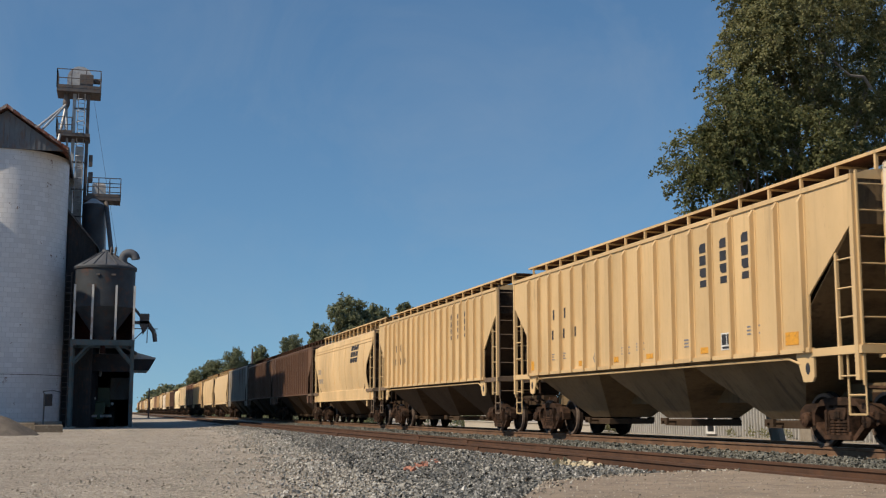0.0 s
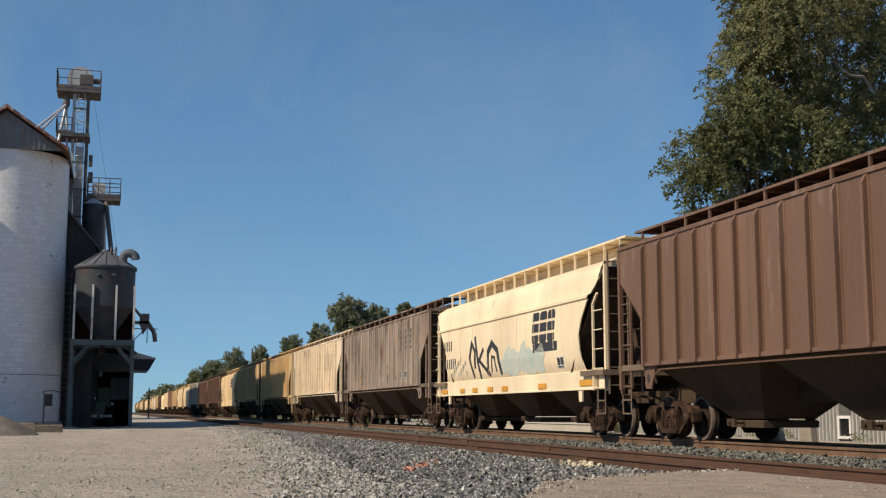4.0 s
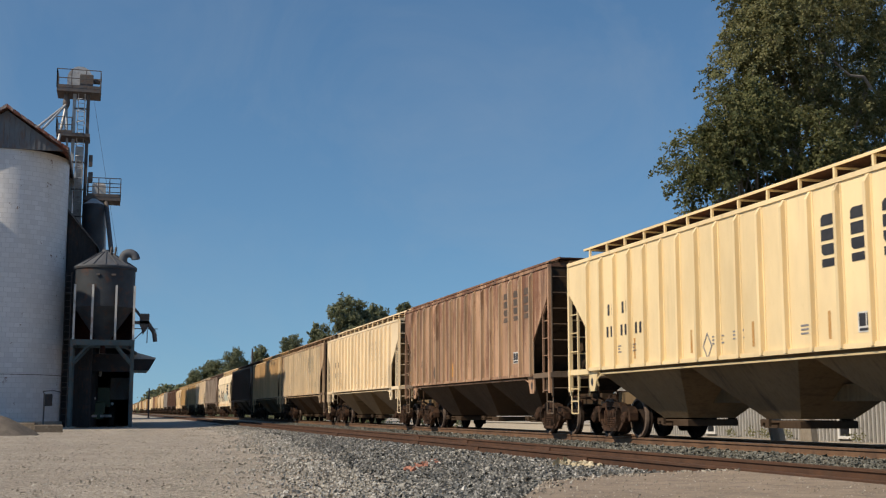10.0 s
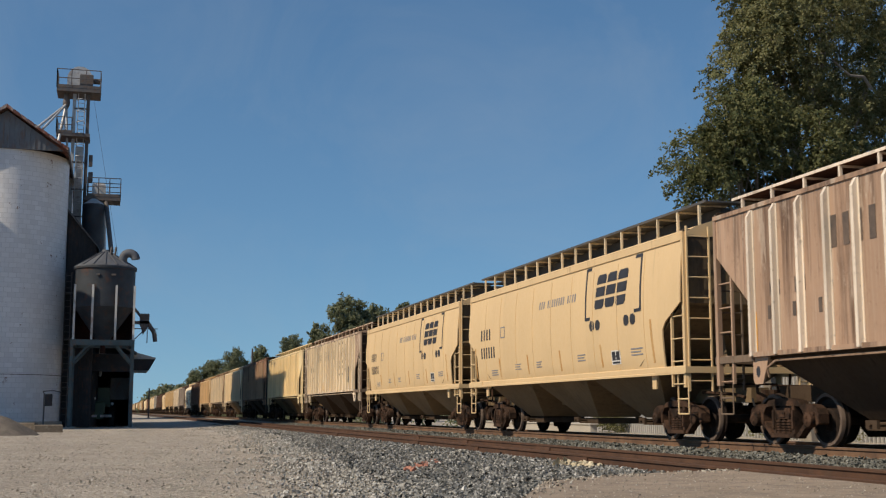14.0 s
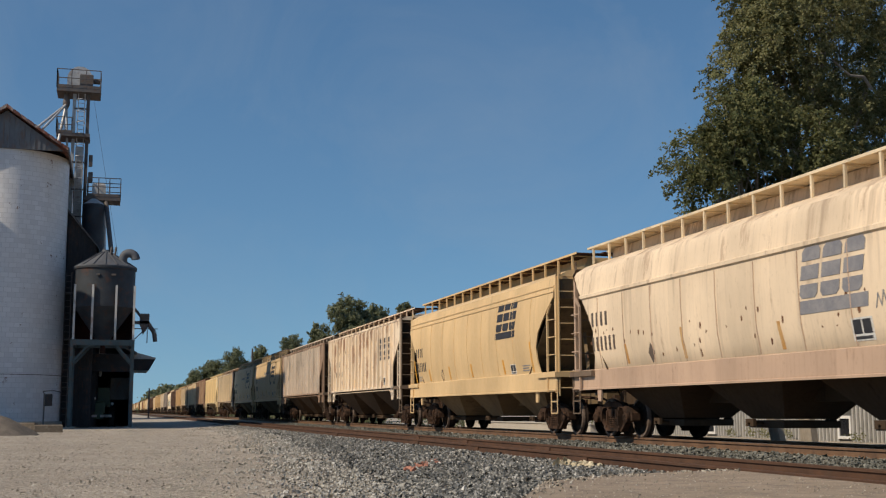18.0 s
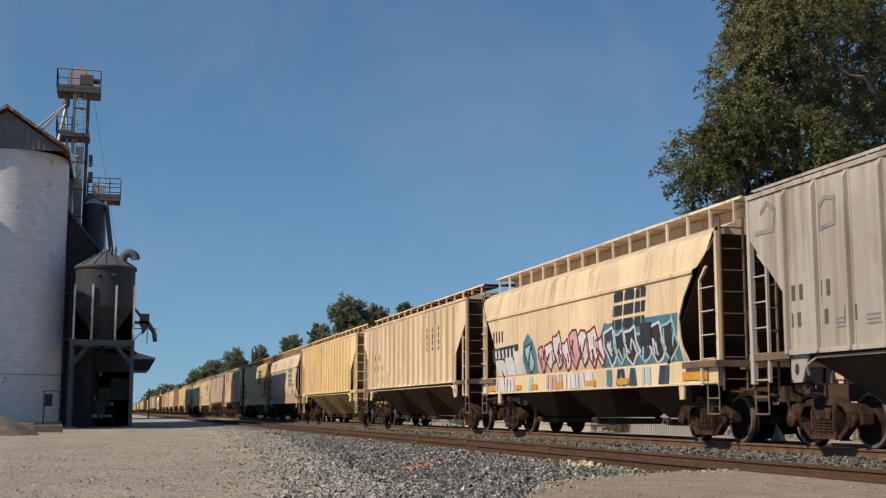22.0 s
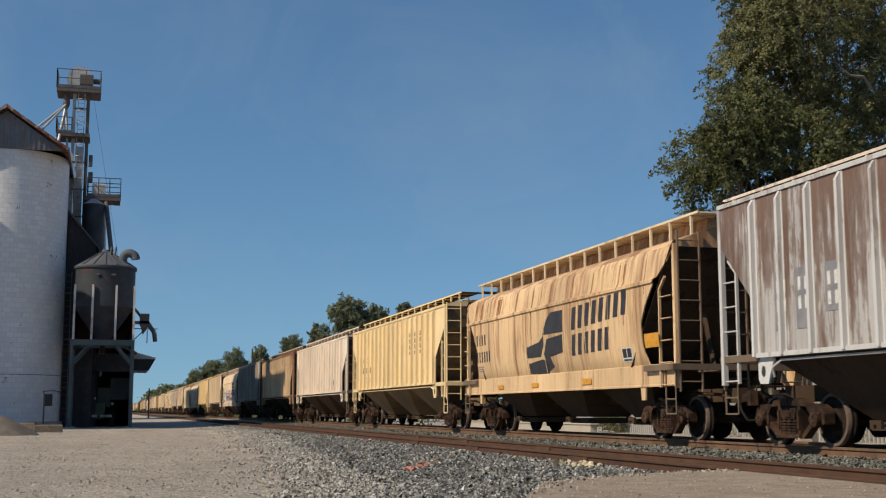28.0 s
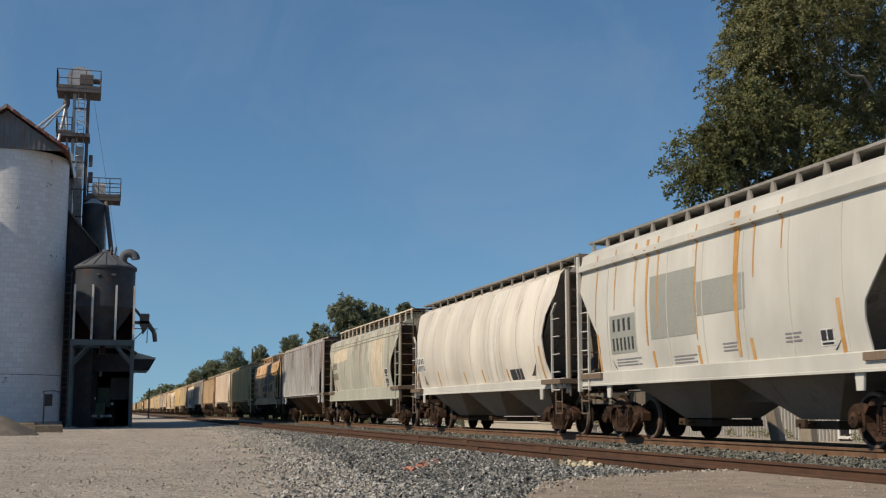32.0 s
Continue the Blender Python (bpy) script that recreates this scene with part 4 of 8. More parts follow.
# work house between silos and load-out bin
work = thing("work_house", "dark grey sheet-metal work house beside the silos", "grain elevator", at=pose(0, 0, 0))
part("wall", Geo().prism([(-3.12, 0), (-1.3, 0), (-1.3, 11.6), (-3.12, 13.8)], "y", 80.5, 91), DARK_SHED, work)
part("roof", Geo().prism([(-3.3, 14.15), (-1.1, 11.5), (-1.1, 11.38), (-3.3, 14.0)], "y", 80.2, 91.3), GALV_DARK, work)
for k in range(9):
    part("siding_rib", Geo().box(-3.05 + 0.2 * k, -3.0 + 0.2 * k, 80.46, 80.5, 0.1, 13.4 - 0.23 * k), DARK_SHED, work)
part("downspout", Geo().tube((-3.25, 80.3, 0), (-3.25, 80.3, 12.5), 0.07), GALV_DARK, work)
annex = thing("upright_tank", "narrow upright galvanised tank by the elevator leg", "tank", at=pose(-1.62, 84, 0))
part("shell", Geo().lathe([(0, 0.72), (14.9, 0.72)], (0, 0, 0), 24, "z"), BIN_GREY, annex, smooth=40)
part("top", Geo().lathe([(14.9, 0.74), (15.3, 0.2)], (0, 0, 0), 24, "z"), GALV, annex, smooth=40)
lad = thing("wall_ladder", "tall dark steel ladder fixed to the work house", "ladder", at=pose(-3.08, 79.9, 0.0))
for x in (0.0, 0.36):
    part("stile", Geo().beam((x, 0, 0), (x, 0, 9.8), 0.06, 0.06), GALV_DARK, lad)
for k in range(24):
    part("rung", shared("wall_rung", lambda: Geo().tube((0, 0, 0), (0.36, 0, 0), 0.02, 6)), GALV_DARK, lad, at=pose(0, 0, 0.4 + 0.4 * k))
for z in (2.5, 5.5, 8.5):
    part("wall_bracket", Geo().box(-0.03, 0.4, 0, 0.62, z, z + 0.05), GALV_DARK, lad)


# bucket elevator leg with its tower
def railing(name, x0, x1, y0, y1, z, parent, mat, h=1.05, n=3):
    """A platform rail: posts, two rails and a kick plate round a deck."""
    for (a, b) in (((x0, y0), (x1, y0)), ((x1, y0), (x1, y1)), ((x0, y1), (x1, y1)), ((x0, y0), (x0, y1))):
        for zz in (h, h * 0.52):
            part("rail", Geo().beam((*a, z + zz), (*b, z + zz), 0.05, 0.05), mat, parent)
        part("kick_plate", Geo().beam((*a, z + 0.1), (*b, z + 0.1), 0.03, 0.2), mat, parent)
        for k in range(n):
            x, y = a[0] + (b[0] - a[0]) * k / n, a[1] + (b[1] - a[1]) * k / n
            part("post", Geo().beam((x, y, z), (x, y, z + h), 0.06, 0.06), mat, parent)


leg = thing("elevator_leg", "tall steel bucket elevator leg with ladder and platforms", "grain elevator")
for x in (-3.22, -2.3):
    part("trunk", Geo().box(x - 0.11, x + 0.11, 85.6, 86.0, 0.0, 23.1), GALV_DARK if x > -3 else GALV, leg)
for k in range(12):
    z = 1.0 + 1.9 * k
    part("cross_brace", Geo().beam((-3.2, 85.55, z), (-2.3, 85.55, z), 0.08, 0.1), GALV_DARK, leg)
ldr = part("leg_ladder", Geo().beam((-2.95, 85.3, 11.5), (-2.95, 85.3, 22.9), 0.05, 0.05).beam((-2.52, 85.3, 11.5), (-2.52, 85.3, 22.9), 0.05, 0.05), GALV, leg)
for k in range(36):
    part("rung", shared("leg_rung", lambda: Geo().tube((-2.95, 85.3, 0), (-2.52, 85.3, 0), 0.02, 6)), GALV, ldr, at=pose(0, 0, 11.7 + 0.31 * k))
for k in range(14):
    z = 12.0 + 0.8 * k
    part("cage_hoop", Geo().path([(-2.98, 85.3, z), (-3.02, 84.9, z), (-2.73, 84.65, z), (-2.45, 84.9, z), (-2.49, 85.3, z)], 0.025, 5), GALV, ldr)
part("pale_panel", Geo().box(-3.03, -2.47, 85.55, 85.6, 12.2, 19.2), LIGHT_STEEL, leg)
deck = part("head_platform", Geo().box(-4.4, -1.5, 84.9, 87.2, 22.95, 23.25), GALV_DARK, leg)
railing("head", -4.4, -1.5, 84.9, 87.2, 23.2, deck, GALV_DARK, 1.3)
part("head_casing", Geo().prism([(-3.75, 23.2), (-2.05, 23.2), (-2.05, 24.2), (-2.3, 24.7), (-2.7, 24.9), (-3.1, 24.9), (-3.5, 24.7), (-3.75, 24.2)], "y", 85.5, 86.3), GALV, leg)
part("drive_motor", Geo().lathe([(-0.3, 0.2), (0.3, 0.2)], (-1.85, 85.5, 23.9), 12, "x"), GALV_DARK, leg)
part("motor_guard", Geo().block(-2.9, -2.0, 85.2, 85.45, 23.4, 24.3, 0.05), GALV_DARK, leg)
mid = part("mid_platform", Geo().box(-4.3, -2.1, 84.7, 86.9, 19.75, 19.98), GALV_DARK, leg)
railing("mid", -4.3, -3.3, 84.7, 86.9, 19.95, mid, GALV_DARK, 1.1, 2)
low = part("low_platform", Geo().box(-2.35, 0.1, 84.6, 86.6, 15.35, 15.62), GALV_DARK, leg)
railing("low", -2.1, 0.1, 84.6, 86.6, 15.6, low, GALV_DARK, 1.3, 3)
part("conveyor_drive", Geo().block(-1.8, -0.9, 85.0, 86.0, 15.62, 16.6, 0.1), GALV, leg)
part("junction_box", Geo().block(-2.1, -1.85, 85.2, 85.5, 17.8, 18.6, 0.03), GALV_DARK, leg)
part("junction_box", Geo().block(-2.1, -1.8, 85.2, 85.6, 16.7, 17.4, 0.03), GALV_DARK, leg)
part("distributor", Geo().lathe([(21.8, 0.1), (22.15, 0.24), (22.4, 0.24), (22.95, 0.12)], (-3.75, 85.6, 0), 14, "z"), GALV_DARK, leg, smooth=40)
for q, r in (((-5.35, 82.0, 19.6), 0.085), ((-4.9, 80.5, 19.2), 0.08), ((-4.35, 84.0, 17.6), 0.1), ((-3.4, 85.2, 16.0), 0.08)):
    part("spout", Geo().tube((-3.75, 85.6, 22.15), q, r, 10), GALV, leg, "slanting steel grain spout", smooth=40)
part("load_spout", Geo().tube((-0.85, 85.0, 15.4), (-0.35, 78.8, 11.1), 0.15, 10), GALV_DARK, leg, smooth=40)
part("drop_duct", Geo().tube((-0.9, 84.9, 15.4), (-0.85, 84.9, 11.0), 0.12, 10), GALV, leg, smooth=40)
part("guy_wire", Geo().tube((-2.0, 85.6, 23.0), (0.9, 92, 8.0), 0.012, 4), GALV_DARK, leg)

def bent_tube(pts, r, n=14):
    """A round pipe swept along a bend in the plane of x and z."""
    vs, fs = [], []
    for k, p in enumerate(pts):
        d = (Vector(pts[min(k + 1, len(pts) - 1)]) - Vector(pts[max(k - 1, 0)])).normalized()
        a = Vector((0, 1, 0))
        b = d.cross(a).normalized()
        vs += [Vector(p) + (a * math.cos(2 * math.pi * i / n) + b * math.sin(2 * math.pi * i / n)) * r for i in range(n)]
    for k in range(len(pts) - 1):
        fs += [(k * n + i, k * n + (i + 1) % n, (k + 1) * n + (i + 1) % n, (k + 1) * n + i) for i in range(n)]
    return Geo().add(vs, fs + [tuple(range(n))[::-1], tuple(range(n * (len(pts) - 1), n * len(pts)))])


# load-out bin on legs
BX, BY, GROW = -0.646, 77.8, 1.078
bin_ = thing("load_out_bin", "grey steel load-out bin on painted legs above a truck lane", "grain bin", at=pose(BX, BY, -0.07))
bin_.scale = (GROW, GROW, GROW)
part("shell", Geo().lathe([(6.9, 1.7), (9.2, 1.7)], (0, 0, 0), 40, "z"), BIN_GREY, bin_, smooth=40)
half = [(1.64 * math.cos(math.pi * k / 20), 1.64 * math.sin(math.pi * k / 20)) for k in range(21)]
inner = [(1.58 * math.cos(math.pi * k / 20), 1.58 * math.sin(math.pi * k / 20)) for k in range(20, -1, -1)]
part("lower_skirt", Geo().prism(half + inner, "z", 5.05, 6.9), BIN_RED, bin_, "rust-red primed sheet round the cone", smooth=40)
part("cone_hopper", Geo().lathe([(4.75, 0.25), (4.95, 0.3), (6.9, 1.66)], (0, 0, 0), 32, "z"), BIN_GREY, bin_, smooth=40)
part("roof_cone", Geo().lathe([(9.2, 1.78), (9.26, 1.78), (10.15, 0.28), (10.3, 0.25)], (0, 0, 0), 32, "z"), BIN_ROOF, bin_, smooth=30)
part("ring_stiffener", Geo().lathe([(9.1, 1.7), (9.1, 1.77), (9.2, 1.77), (9.2, 1.7)], (0, 0, 0), 40, "z"), BIN_GREY, bin_, smooth=30)
for a in range(16):
    c, s = math.cos(math.pi * a / 8), math.sin(math.pi * a / 8)
    part("roof_rib", Geo().beam((1.76 * c, 1.76 * s, 9.29), (0.28 * c, 0.28 * s, 10.18), 0.05, 0.05), BIN_ROOF, bin_)
part("vent_hood", bent_tube([(0.95 + 0.36 - 0.36 * math.cos(math.pi * k / 12), -0.6 - 0.008 * k, 9.72 + 0.36 * math.sin(math.pi * k / 12)) if k else (0.95, -0.6, 9.35) for k in range(13)], 0.25), BIN_ROOF, bin_, smooth=60)
for x in (0.25, 0.5):
    part("vent_stub", Geo().tube((x, -0.4, 9.9), (x + 0.05, -0.4, 10.45), 0.06, 8), GALV_DARK, bin_)
part("hatch_latch", Geo().box(-0.5, -0.28, -1.74, -1.68, 8.65, 8.75).box(0.35, 0.6, -1.74, -1.68, 8.65, 8.75), GALV_DARK, bin_)
for x, y in ((-1.6, -1.55), (-0.62, -1.72), (0.66, -1.72), (1.66, -1.5), (-1.6, 1.5), (1.66, 1.5)):
    part("bin_post", Geo().box(x - 0.06, x + 0.06, y - 0.06, y + 0.06, 5.0, 8.1), LIGHT_STEEL, bin_, "pale steel stiffening post")
for s in (-1, 1):
    part("frame_beam", Geo().box(-1.75, 1.75, s * 1.6 - 0.1, s * 1.6 + 0.1, 4.68, 5.0), LEG_BLUE, bin_)
    part("frame_beam", Geo().box(s * 1.62 - 0.12, s * 1.62 + 0.12, -1.48, 1.48, 4.65, 5.05), LEG_BLUE, bin_)
    for t in (-1, 1):
        part("leg", Geo().box(s * 1.66 - 0.085, s * 1.66 + 0.085, t * 1.6 - 0.09, t * 1.6 + 0.09, 0, 4.65), LEG_BLUE, bin_)
        part("knee_brace", Geo().beam((s * 1.6, t * 1.6, 3.75), (s * 0.75, t * 1.6, 4.7), 0.1, 0.12), LEG_BLUE, bin_)
        part("footing", Geo().block(s * 1.64 - 0.3, s * 1.64 + 0.3, t * 1.6 - 0.3, t * 1.6 + 0.3, -0.05, 0.12, 0.03), CONCRETE, bin_)
part("discharge_spout", Geo().tube((0, 0, 4.8), (0, 0, 4.3), 0.15, 10), BIN_RED, bin_)

# swing spout on the bin's side
ss = thing("swing_spout", "dark jointed loading spout bracketed off the bin", "loading spout", at=pose(0, 0, -0.078))
ss.scale = (GROW, GROW, GROW)
part("arm", Geo().beam((1.05, 73.2, 7.1), (1.75, 73.6, 6.3), 0.12, 0.12), GALV_DARK, ss)
part("head_box", Geo().block(1.45, 2.0, 73.3, 73.8, 6.15, 6.75, 0.05), GALV_DARK, ss)
part("hopper_box", Geo().prism([(1.35, 6.3), (2.0, 6.3), (1.9, 5.9), (1.65, 5.5), (1.55, 5.9)], "y", 73.3, 73.8), GALV_DARK, ss)
part("tube", Geo().path([(1.85, 73.5, 6.3), (2.3, 73.5, 5.65), (2.38, 73.5, 5.1)], 0.13, 8), GALV_DARK, ss)
part("bar", Geo().beam((1.05, 73.4, 5.85), (2.5, 73.4, 5.85), 0.05, 0.05), GALV_DARK, ss)
part("strut", Geo().beam((1.05, 73.4, 5.1), (1.75, 73.4, 5.8), 0.05, 0.05), GALV_DARK, ss)
part("hanger", Geo().beam((1.9, 73.4, 5.8), (1.9, 73.4, 5.0), 0.05, 0.05), GALV_DARK, ss)
part("chute", Geo().beam((1.05, 73.2, 6.2), (1.6, 73.5, 6.2), 0.2, 0.18), GALV_DARK, ss)

# receiving shed behind the bin with its canopy
shed = thing("receiving_shed", "dark open-fronted receiving shed behind the load-out bin", "shed", at=pose(0, 0, 0))
part("back_wall", Geo().box(-3.0, 1.3, 108, 108.2, 0, 4.6), DARK_SHED, shed)
part("side_wall", Geo().box(-3.1, -3.0, 92, 108.2, 0, 4.6), DARK_SHED, shed)
part("side_wall", Geo().box(1.2, 1.35, 82.5, 108, 0, 4.6), DARK_SHED, shed)
part("roof", Geo().prism([(-3.3, 4.9), (-0.9, 6.0), (1.5, 4.9), (1.5, 4.75), (-0.9, 5.85), (-3.3, 4.75)], "y", 82.2, 108.6), CORRUGATED, shed)
part("front_header", Geo().box(-3.0, 1.3, 82.5, 82.65, 3.6, 4.75), DARK_SHED, shed)
part("inner_panel", Geo().box(-0.1, 1.15, 86, 86.1, 1.8, 3.3), CORRUGATED, shed)
part("canopy", Geo().prism([(1.35, 4.95), (2.75, 4.6), (2.75, 4.5), (2.35, 3.75), (1.35, 3.75)], "y", 84.0, 90.0), GALV, shed, "pale sheet-metal canopy over the shed's side door")
part("canopy_fascia", Geo().prism([(1.36, 4.98), (2.78, 4.6), (2.78, 4.48), (1.36, 4.62)], "y", 83.84, 83.9), LIGHT_STEEL, shed)
part("canopy_face", Geo().prism([(1.36, 3.74), (2.36, 3.74), (2.76, 4.5), (1.36, 4.5)], "y", 83.9, 83.99), DARK_SHED, shed)
part("inner_post", Geo().beam((-1.26, 83.5, 2.2), (-1.26, 83.5, 4.6), 0.1, 0.1), CORRUGATED, shed)
part("auger_tube", Geo().tube((-0.8, 83.2, 3.3), (-0.58, 83.0, 4.85), 0.09, 8), LIGHT_STEEL, shed, smooth=40)

# out of sight, added for the shadow it lays across the train
store = thing("unseen_shadow_shed", "plain grey building hidden beyond the elevator, added for its shadow", "shed", at=pose(0, 0, 0))
part("walls", Geo().box(-14, -3, 157, 186, 0, 17), CORRUGATED, store)
part("roof", Geo().prism([(-14.5, 16.9), (-8.5, 18.5), (-2.5, 16.9), (-2.5, 17.1), (-8.5, 18.7), (-14.5, 17.1)], "y", 156.5, 186.5), GALV, store)

# tractor parked in the shade under the bin
GREEN = surface("tractor_green", (0.03, 0.075, 0.03), (0.022, 0.05, 0.022), 1.5, 0.4, 0.1, (0.05, 0.035, 0.02), 0.3, 30, 0.1)
TYRE = surface("tyre_rubber", (0.02, 0.02, 0.02), (0.035, 0.03, 0.028), 4, 0.85)
LENS = surface("lamp_lens", (0.8, 0.8, 0.75), None, 4, 0.2)
tr = thing("tractor", "dark green farm tractor parked in the shed's shade", "tractor", at=pose(-0.8, 84.5, 0))
part("hood", Geo().block(-0.4, 0.4, -0.9, 1.0, 0.9, 1.65, 0.12), GREEN, tr)
part("cab", Geo().prism([(-0.75, 1.3), (0.75, 1.3), (0.65, 2.6), (-0.65, 2.6)], "y", 1.0, 2.3), GREEN, tr)
part("bumper", Geo().box(-0.85, -0.1, -1.1, -0.95, 0.62, 0.78), LIGHT_STEEL, tr)
part("bumper", Geo().box(0.1, 0.85, -1.1, -0.95, 0.62, 0.78), LIGHT_STEEL, tr)
part("chassis", Geo().box(-0.3, 0.3, -1.0, 2.0, 0.5, 0.95), GREEN, tr)
for x in (-0.3, 0.85):
    part("headlamp", Geo().lathe([(-0.05, 0.09), (0.0, 0.1)], (x, -0.92, 1.85 if x < 0 else 1.5), 10, "y"), LENS, tr)
part("lamp_bar", Geo().beam((-0.35, -0.88, 1.72), (0.9, -0.88, 1.42), 0.05, 0.05), GREEN, tr)
for x in (-0.85, 0.85):
    part("front_wheel", Geo().lathe([(-0.15, 0.35), (-0.13, 0.45), (0.13, 0.45), (0.15, 0.35)], (x, -0.5, 0.45), 18, "x"), TYRE, tr, smooth=40)
    part("rear_wheel", Geo().lathe([(-0.22, 0.6), (-0.2, 0.8), (0.2, 0.8), (0.22, 0.6)], (x, 1.7, 0.8), 20, "x"), TYRE, tr, smooth=40)

# meter post, blocks and gravel heap at the silo's foot
mp = thing("meter_post", "rusty pipe post with electric meter box beside the silo", "meter post", at=pose(-3.75, 73.6, 0))
part("post", Geo().beam((0, 0, 0), (0, 0, 2.05), 0.09, 0.09), GALV_DARK, mp)
part("meter_box", Geo().block(0.05, 0.45, -0.15, 0.1, 1.3, 2.0, 0.03), DARK_SHED, mp)
part("conduit", Geo().path([(-0.02, 0, 2.05), (-0.08, 0, 2.15), (0.5, 0, 2.2), (0.9, 0.3, 2.1)], 0.03), GALV_DARK, mp)
DIRTY_BLOCK = surface("dirty_concrete_block", (0.2, 0.165, 0.125), (0.13, 0.105, 0.08), 1.5, 0.95, 0, (0.3, 0.26, 0.21), 0.3, 25, 0.6, 0.02)
for x, y, w, a in ((-2.9, 62.0, 1.3, 4), (-4.15, 66.0, 0.95, -12)):
    single("concrete_block", Geo().block(-w / 2, w / 2, -0.35, 0.35, 0, 0.38 if w > 1 else 0.45, 0.04), DIRTY_BLOCK, "broken concrete block on the gravel", "block", "blocks by the silo", at=pose(x, y, -0.02, 0, 0, a))
HEAP = surface("dark_gravel", (0.2, 0.17, 0.14), (0.14, 0.12, 0.1), 3, 0.95, 0, None, 0, 35, 0.9, 0.03)
vs, fs, n = [], [], 26
for k, (r, z) in enumerate(((1.9, -0.05), (1.5, 0.2), (1.0, 0.5), (0.55, 0.72), (0.2, 0.8))):
    for i in range(n):
        a = 2 * math.pi * i / n
        j = 1 + 0.12 * noise.noise((math.cos(a) * 2, math.sin(a) * 2, k * 0.6))
        vs.append((r * j * math.cos(a), r * j * math.sin(a), z + 0.05 * noise.noise((a * 3, k, 1))))
for k in range(4):
    fs += [(k * n + i, k * n + (i + 1) % n, (k + 1) * n + (i + 1) % n, (k + 1) * n + i) for i in range(n)]
fs.append(tuple(range(4 * n, 5 * n)))
single("gravel_mound", Geo().add(vs, fs), HEAP, "heap of dark crushed gravel on the yard", "mound", at=pose(-4.75, 55.0, 0), smooth=60)
# ---- trees ----
def leaf_mat(name, a, b, c):
    """Leaves: each leaf its own green, a little light through the blade."""
    m, nt, bs, co, info = start_mat(name)
    geo = nt.nodes.new("ShaderNodeNewGeometry")
    col = ramp(nt, geo.outputs["Random Per Island"], [(0.0, a), (0.55, b), (1.0, c)])
    big = noise_tex(nt, co, 0.5, 3, 0.5)
    col = mix(nt, 1.0, col, ramp(nt, big, [(0.3, 0.7), (0.7, 1.15)]), "MULTIPLY")
    nt.links.new(col, bs.inputs["Base Color"])
    bs.inputs["Roughness"].default_value, bs.inputs["Specular IOR Level"].default_value = 0.7, 0.15
    tl = nt.nodes.new("ShaderNodeBsdfTranslucent")
    nt.links.new(col, tl.inputs[0])
    mx = nt.nodes.new("ShaderNodeMixShader")
    mx.inputs[0].default_value = 0.4
    nt.links.new(bs.outputs[0], mx.inputs[1])
    nt.links.new(tl.outputs[0], mx.inputs[2])
    nt.links.new(mx.outputs[0], nt.nodes["Material Output"].inputs[0])
    return m


LEAF = leaf_mat("leaf_olive", (0.142, 0.15, 0.064), (0.2, 0.198, 0.09), (0.275, 0.262, 0.14))
LEAF_FAR = leaf_mat("leaf_far", (0.155, 0.182, 0.1), (0.205, 0.225, 0.13), (0.26, 0.265, 0.17))
BARK = surface("bark", (0.2, 0.17, 0.13), (0.32, 0.28, 0.23), 2.0, 0.95, 0, None, 0, 25, 0.8, 0.03, (1, 1, 0.3))


def leaf_sprays(rng, centres, radii, per, size, length=0.6, droop=0.35, gap=-0.15, flat=0.75, leaves=46, up=0.35):
    """Leafy twigs that stand out from rounded lobes: each spray bends over its tip, its blades turn the same way, gaps stay between."""
    out_v, n = [], 0
    for (cx, cy, cz), r in zip(centres, radii):
        k = max(10, int(per * r * r))
        d = rng.normal(size=(k, 3))
        d /= np.linalg.norm(d, axis=1)[:, None]
        roots = np.array([cx, cy, cz]) + d * r * rng.uniform(0.25, 0.98, size=(k, 1)) ** 0.6 * np.array([1, 1, flat])
        for c, out in zip(roots, d):
            if noise.noise(tuple(c * 0.62)) + 0.5 * noise.noise(tuple(c * 1.9)) < gap:
                continue
            axis = out + 0.55 * rng.normal(size=3) + np.array([0, 0, up - 0.2])
            axis /= np.linalg.norm(axis)
            ln = length * rng.uniform(0.6, 1.35)
            t = rng.random((leaves, 1)) ** 0.8
            wide = 0.26 * ln * (1.05 - t)
            p = c + axis * ln * t + rng.normal(size=(leaves, 3)) * wide + np.array([0, 0, -droop * ln]) * t * t
            face = 0.7 * out + np.array([0, 0, 0.5]) + 0.5 * rng.normal(size=(1, 3)) + 0.55 * rng.normal(size=(leaves, 3))
            a = np.cross(face, rng.normal(size=(leaves, 3)))
            a /= np.linalg.norm(a, axis=1)[:, None]
            b = np.cross(a, face)
            b /= np.linalg.norm(b, axis=1)[:, None] + 1e-6
            s = size * rng.uniform(0.6, 1.35, size=(leaves, 1))
            out_v.append(np.stack([p, p + a * s * 0.45 + b * s * 0.36, p + a * s, p + a * s * 0.45 - b * s * 0.36], 1).reshape(-1, 3))
            n += leaves
    me = bpy.data.meshes.new("crown")
    me.from_pydata(np.concatenate(out_v).tolist(), [], np.arange(4 * n).reshape(-1, 4).tolist())
    return me


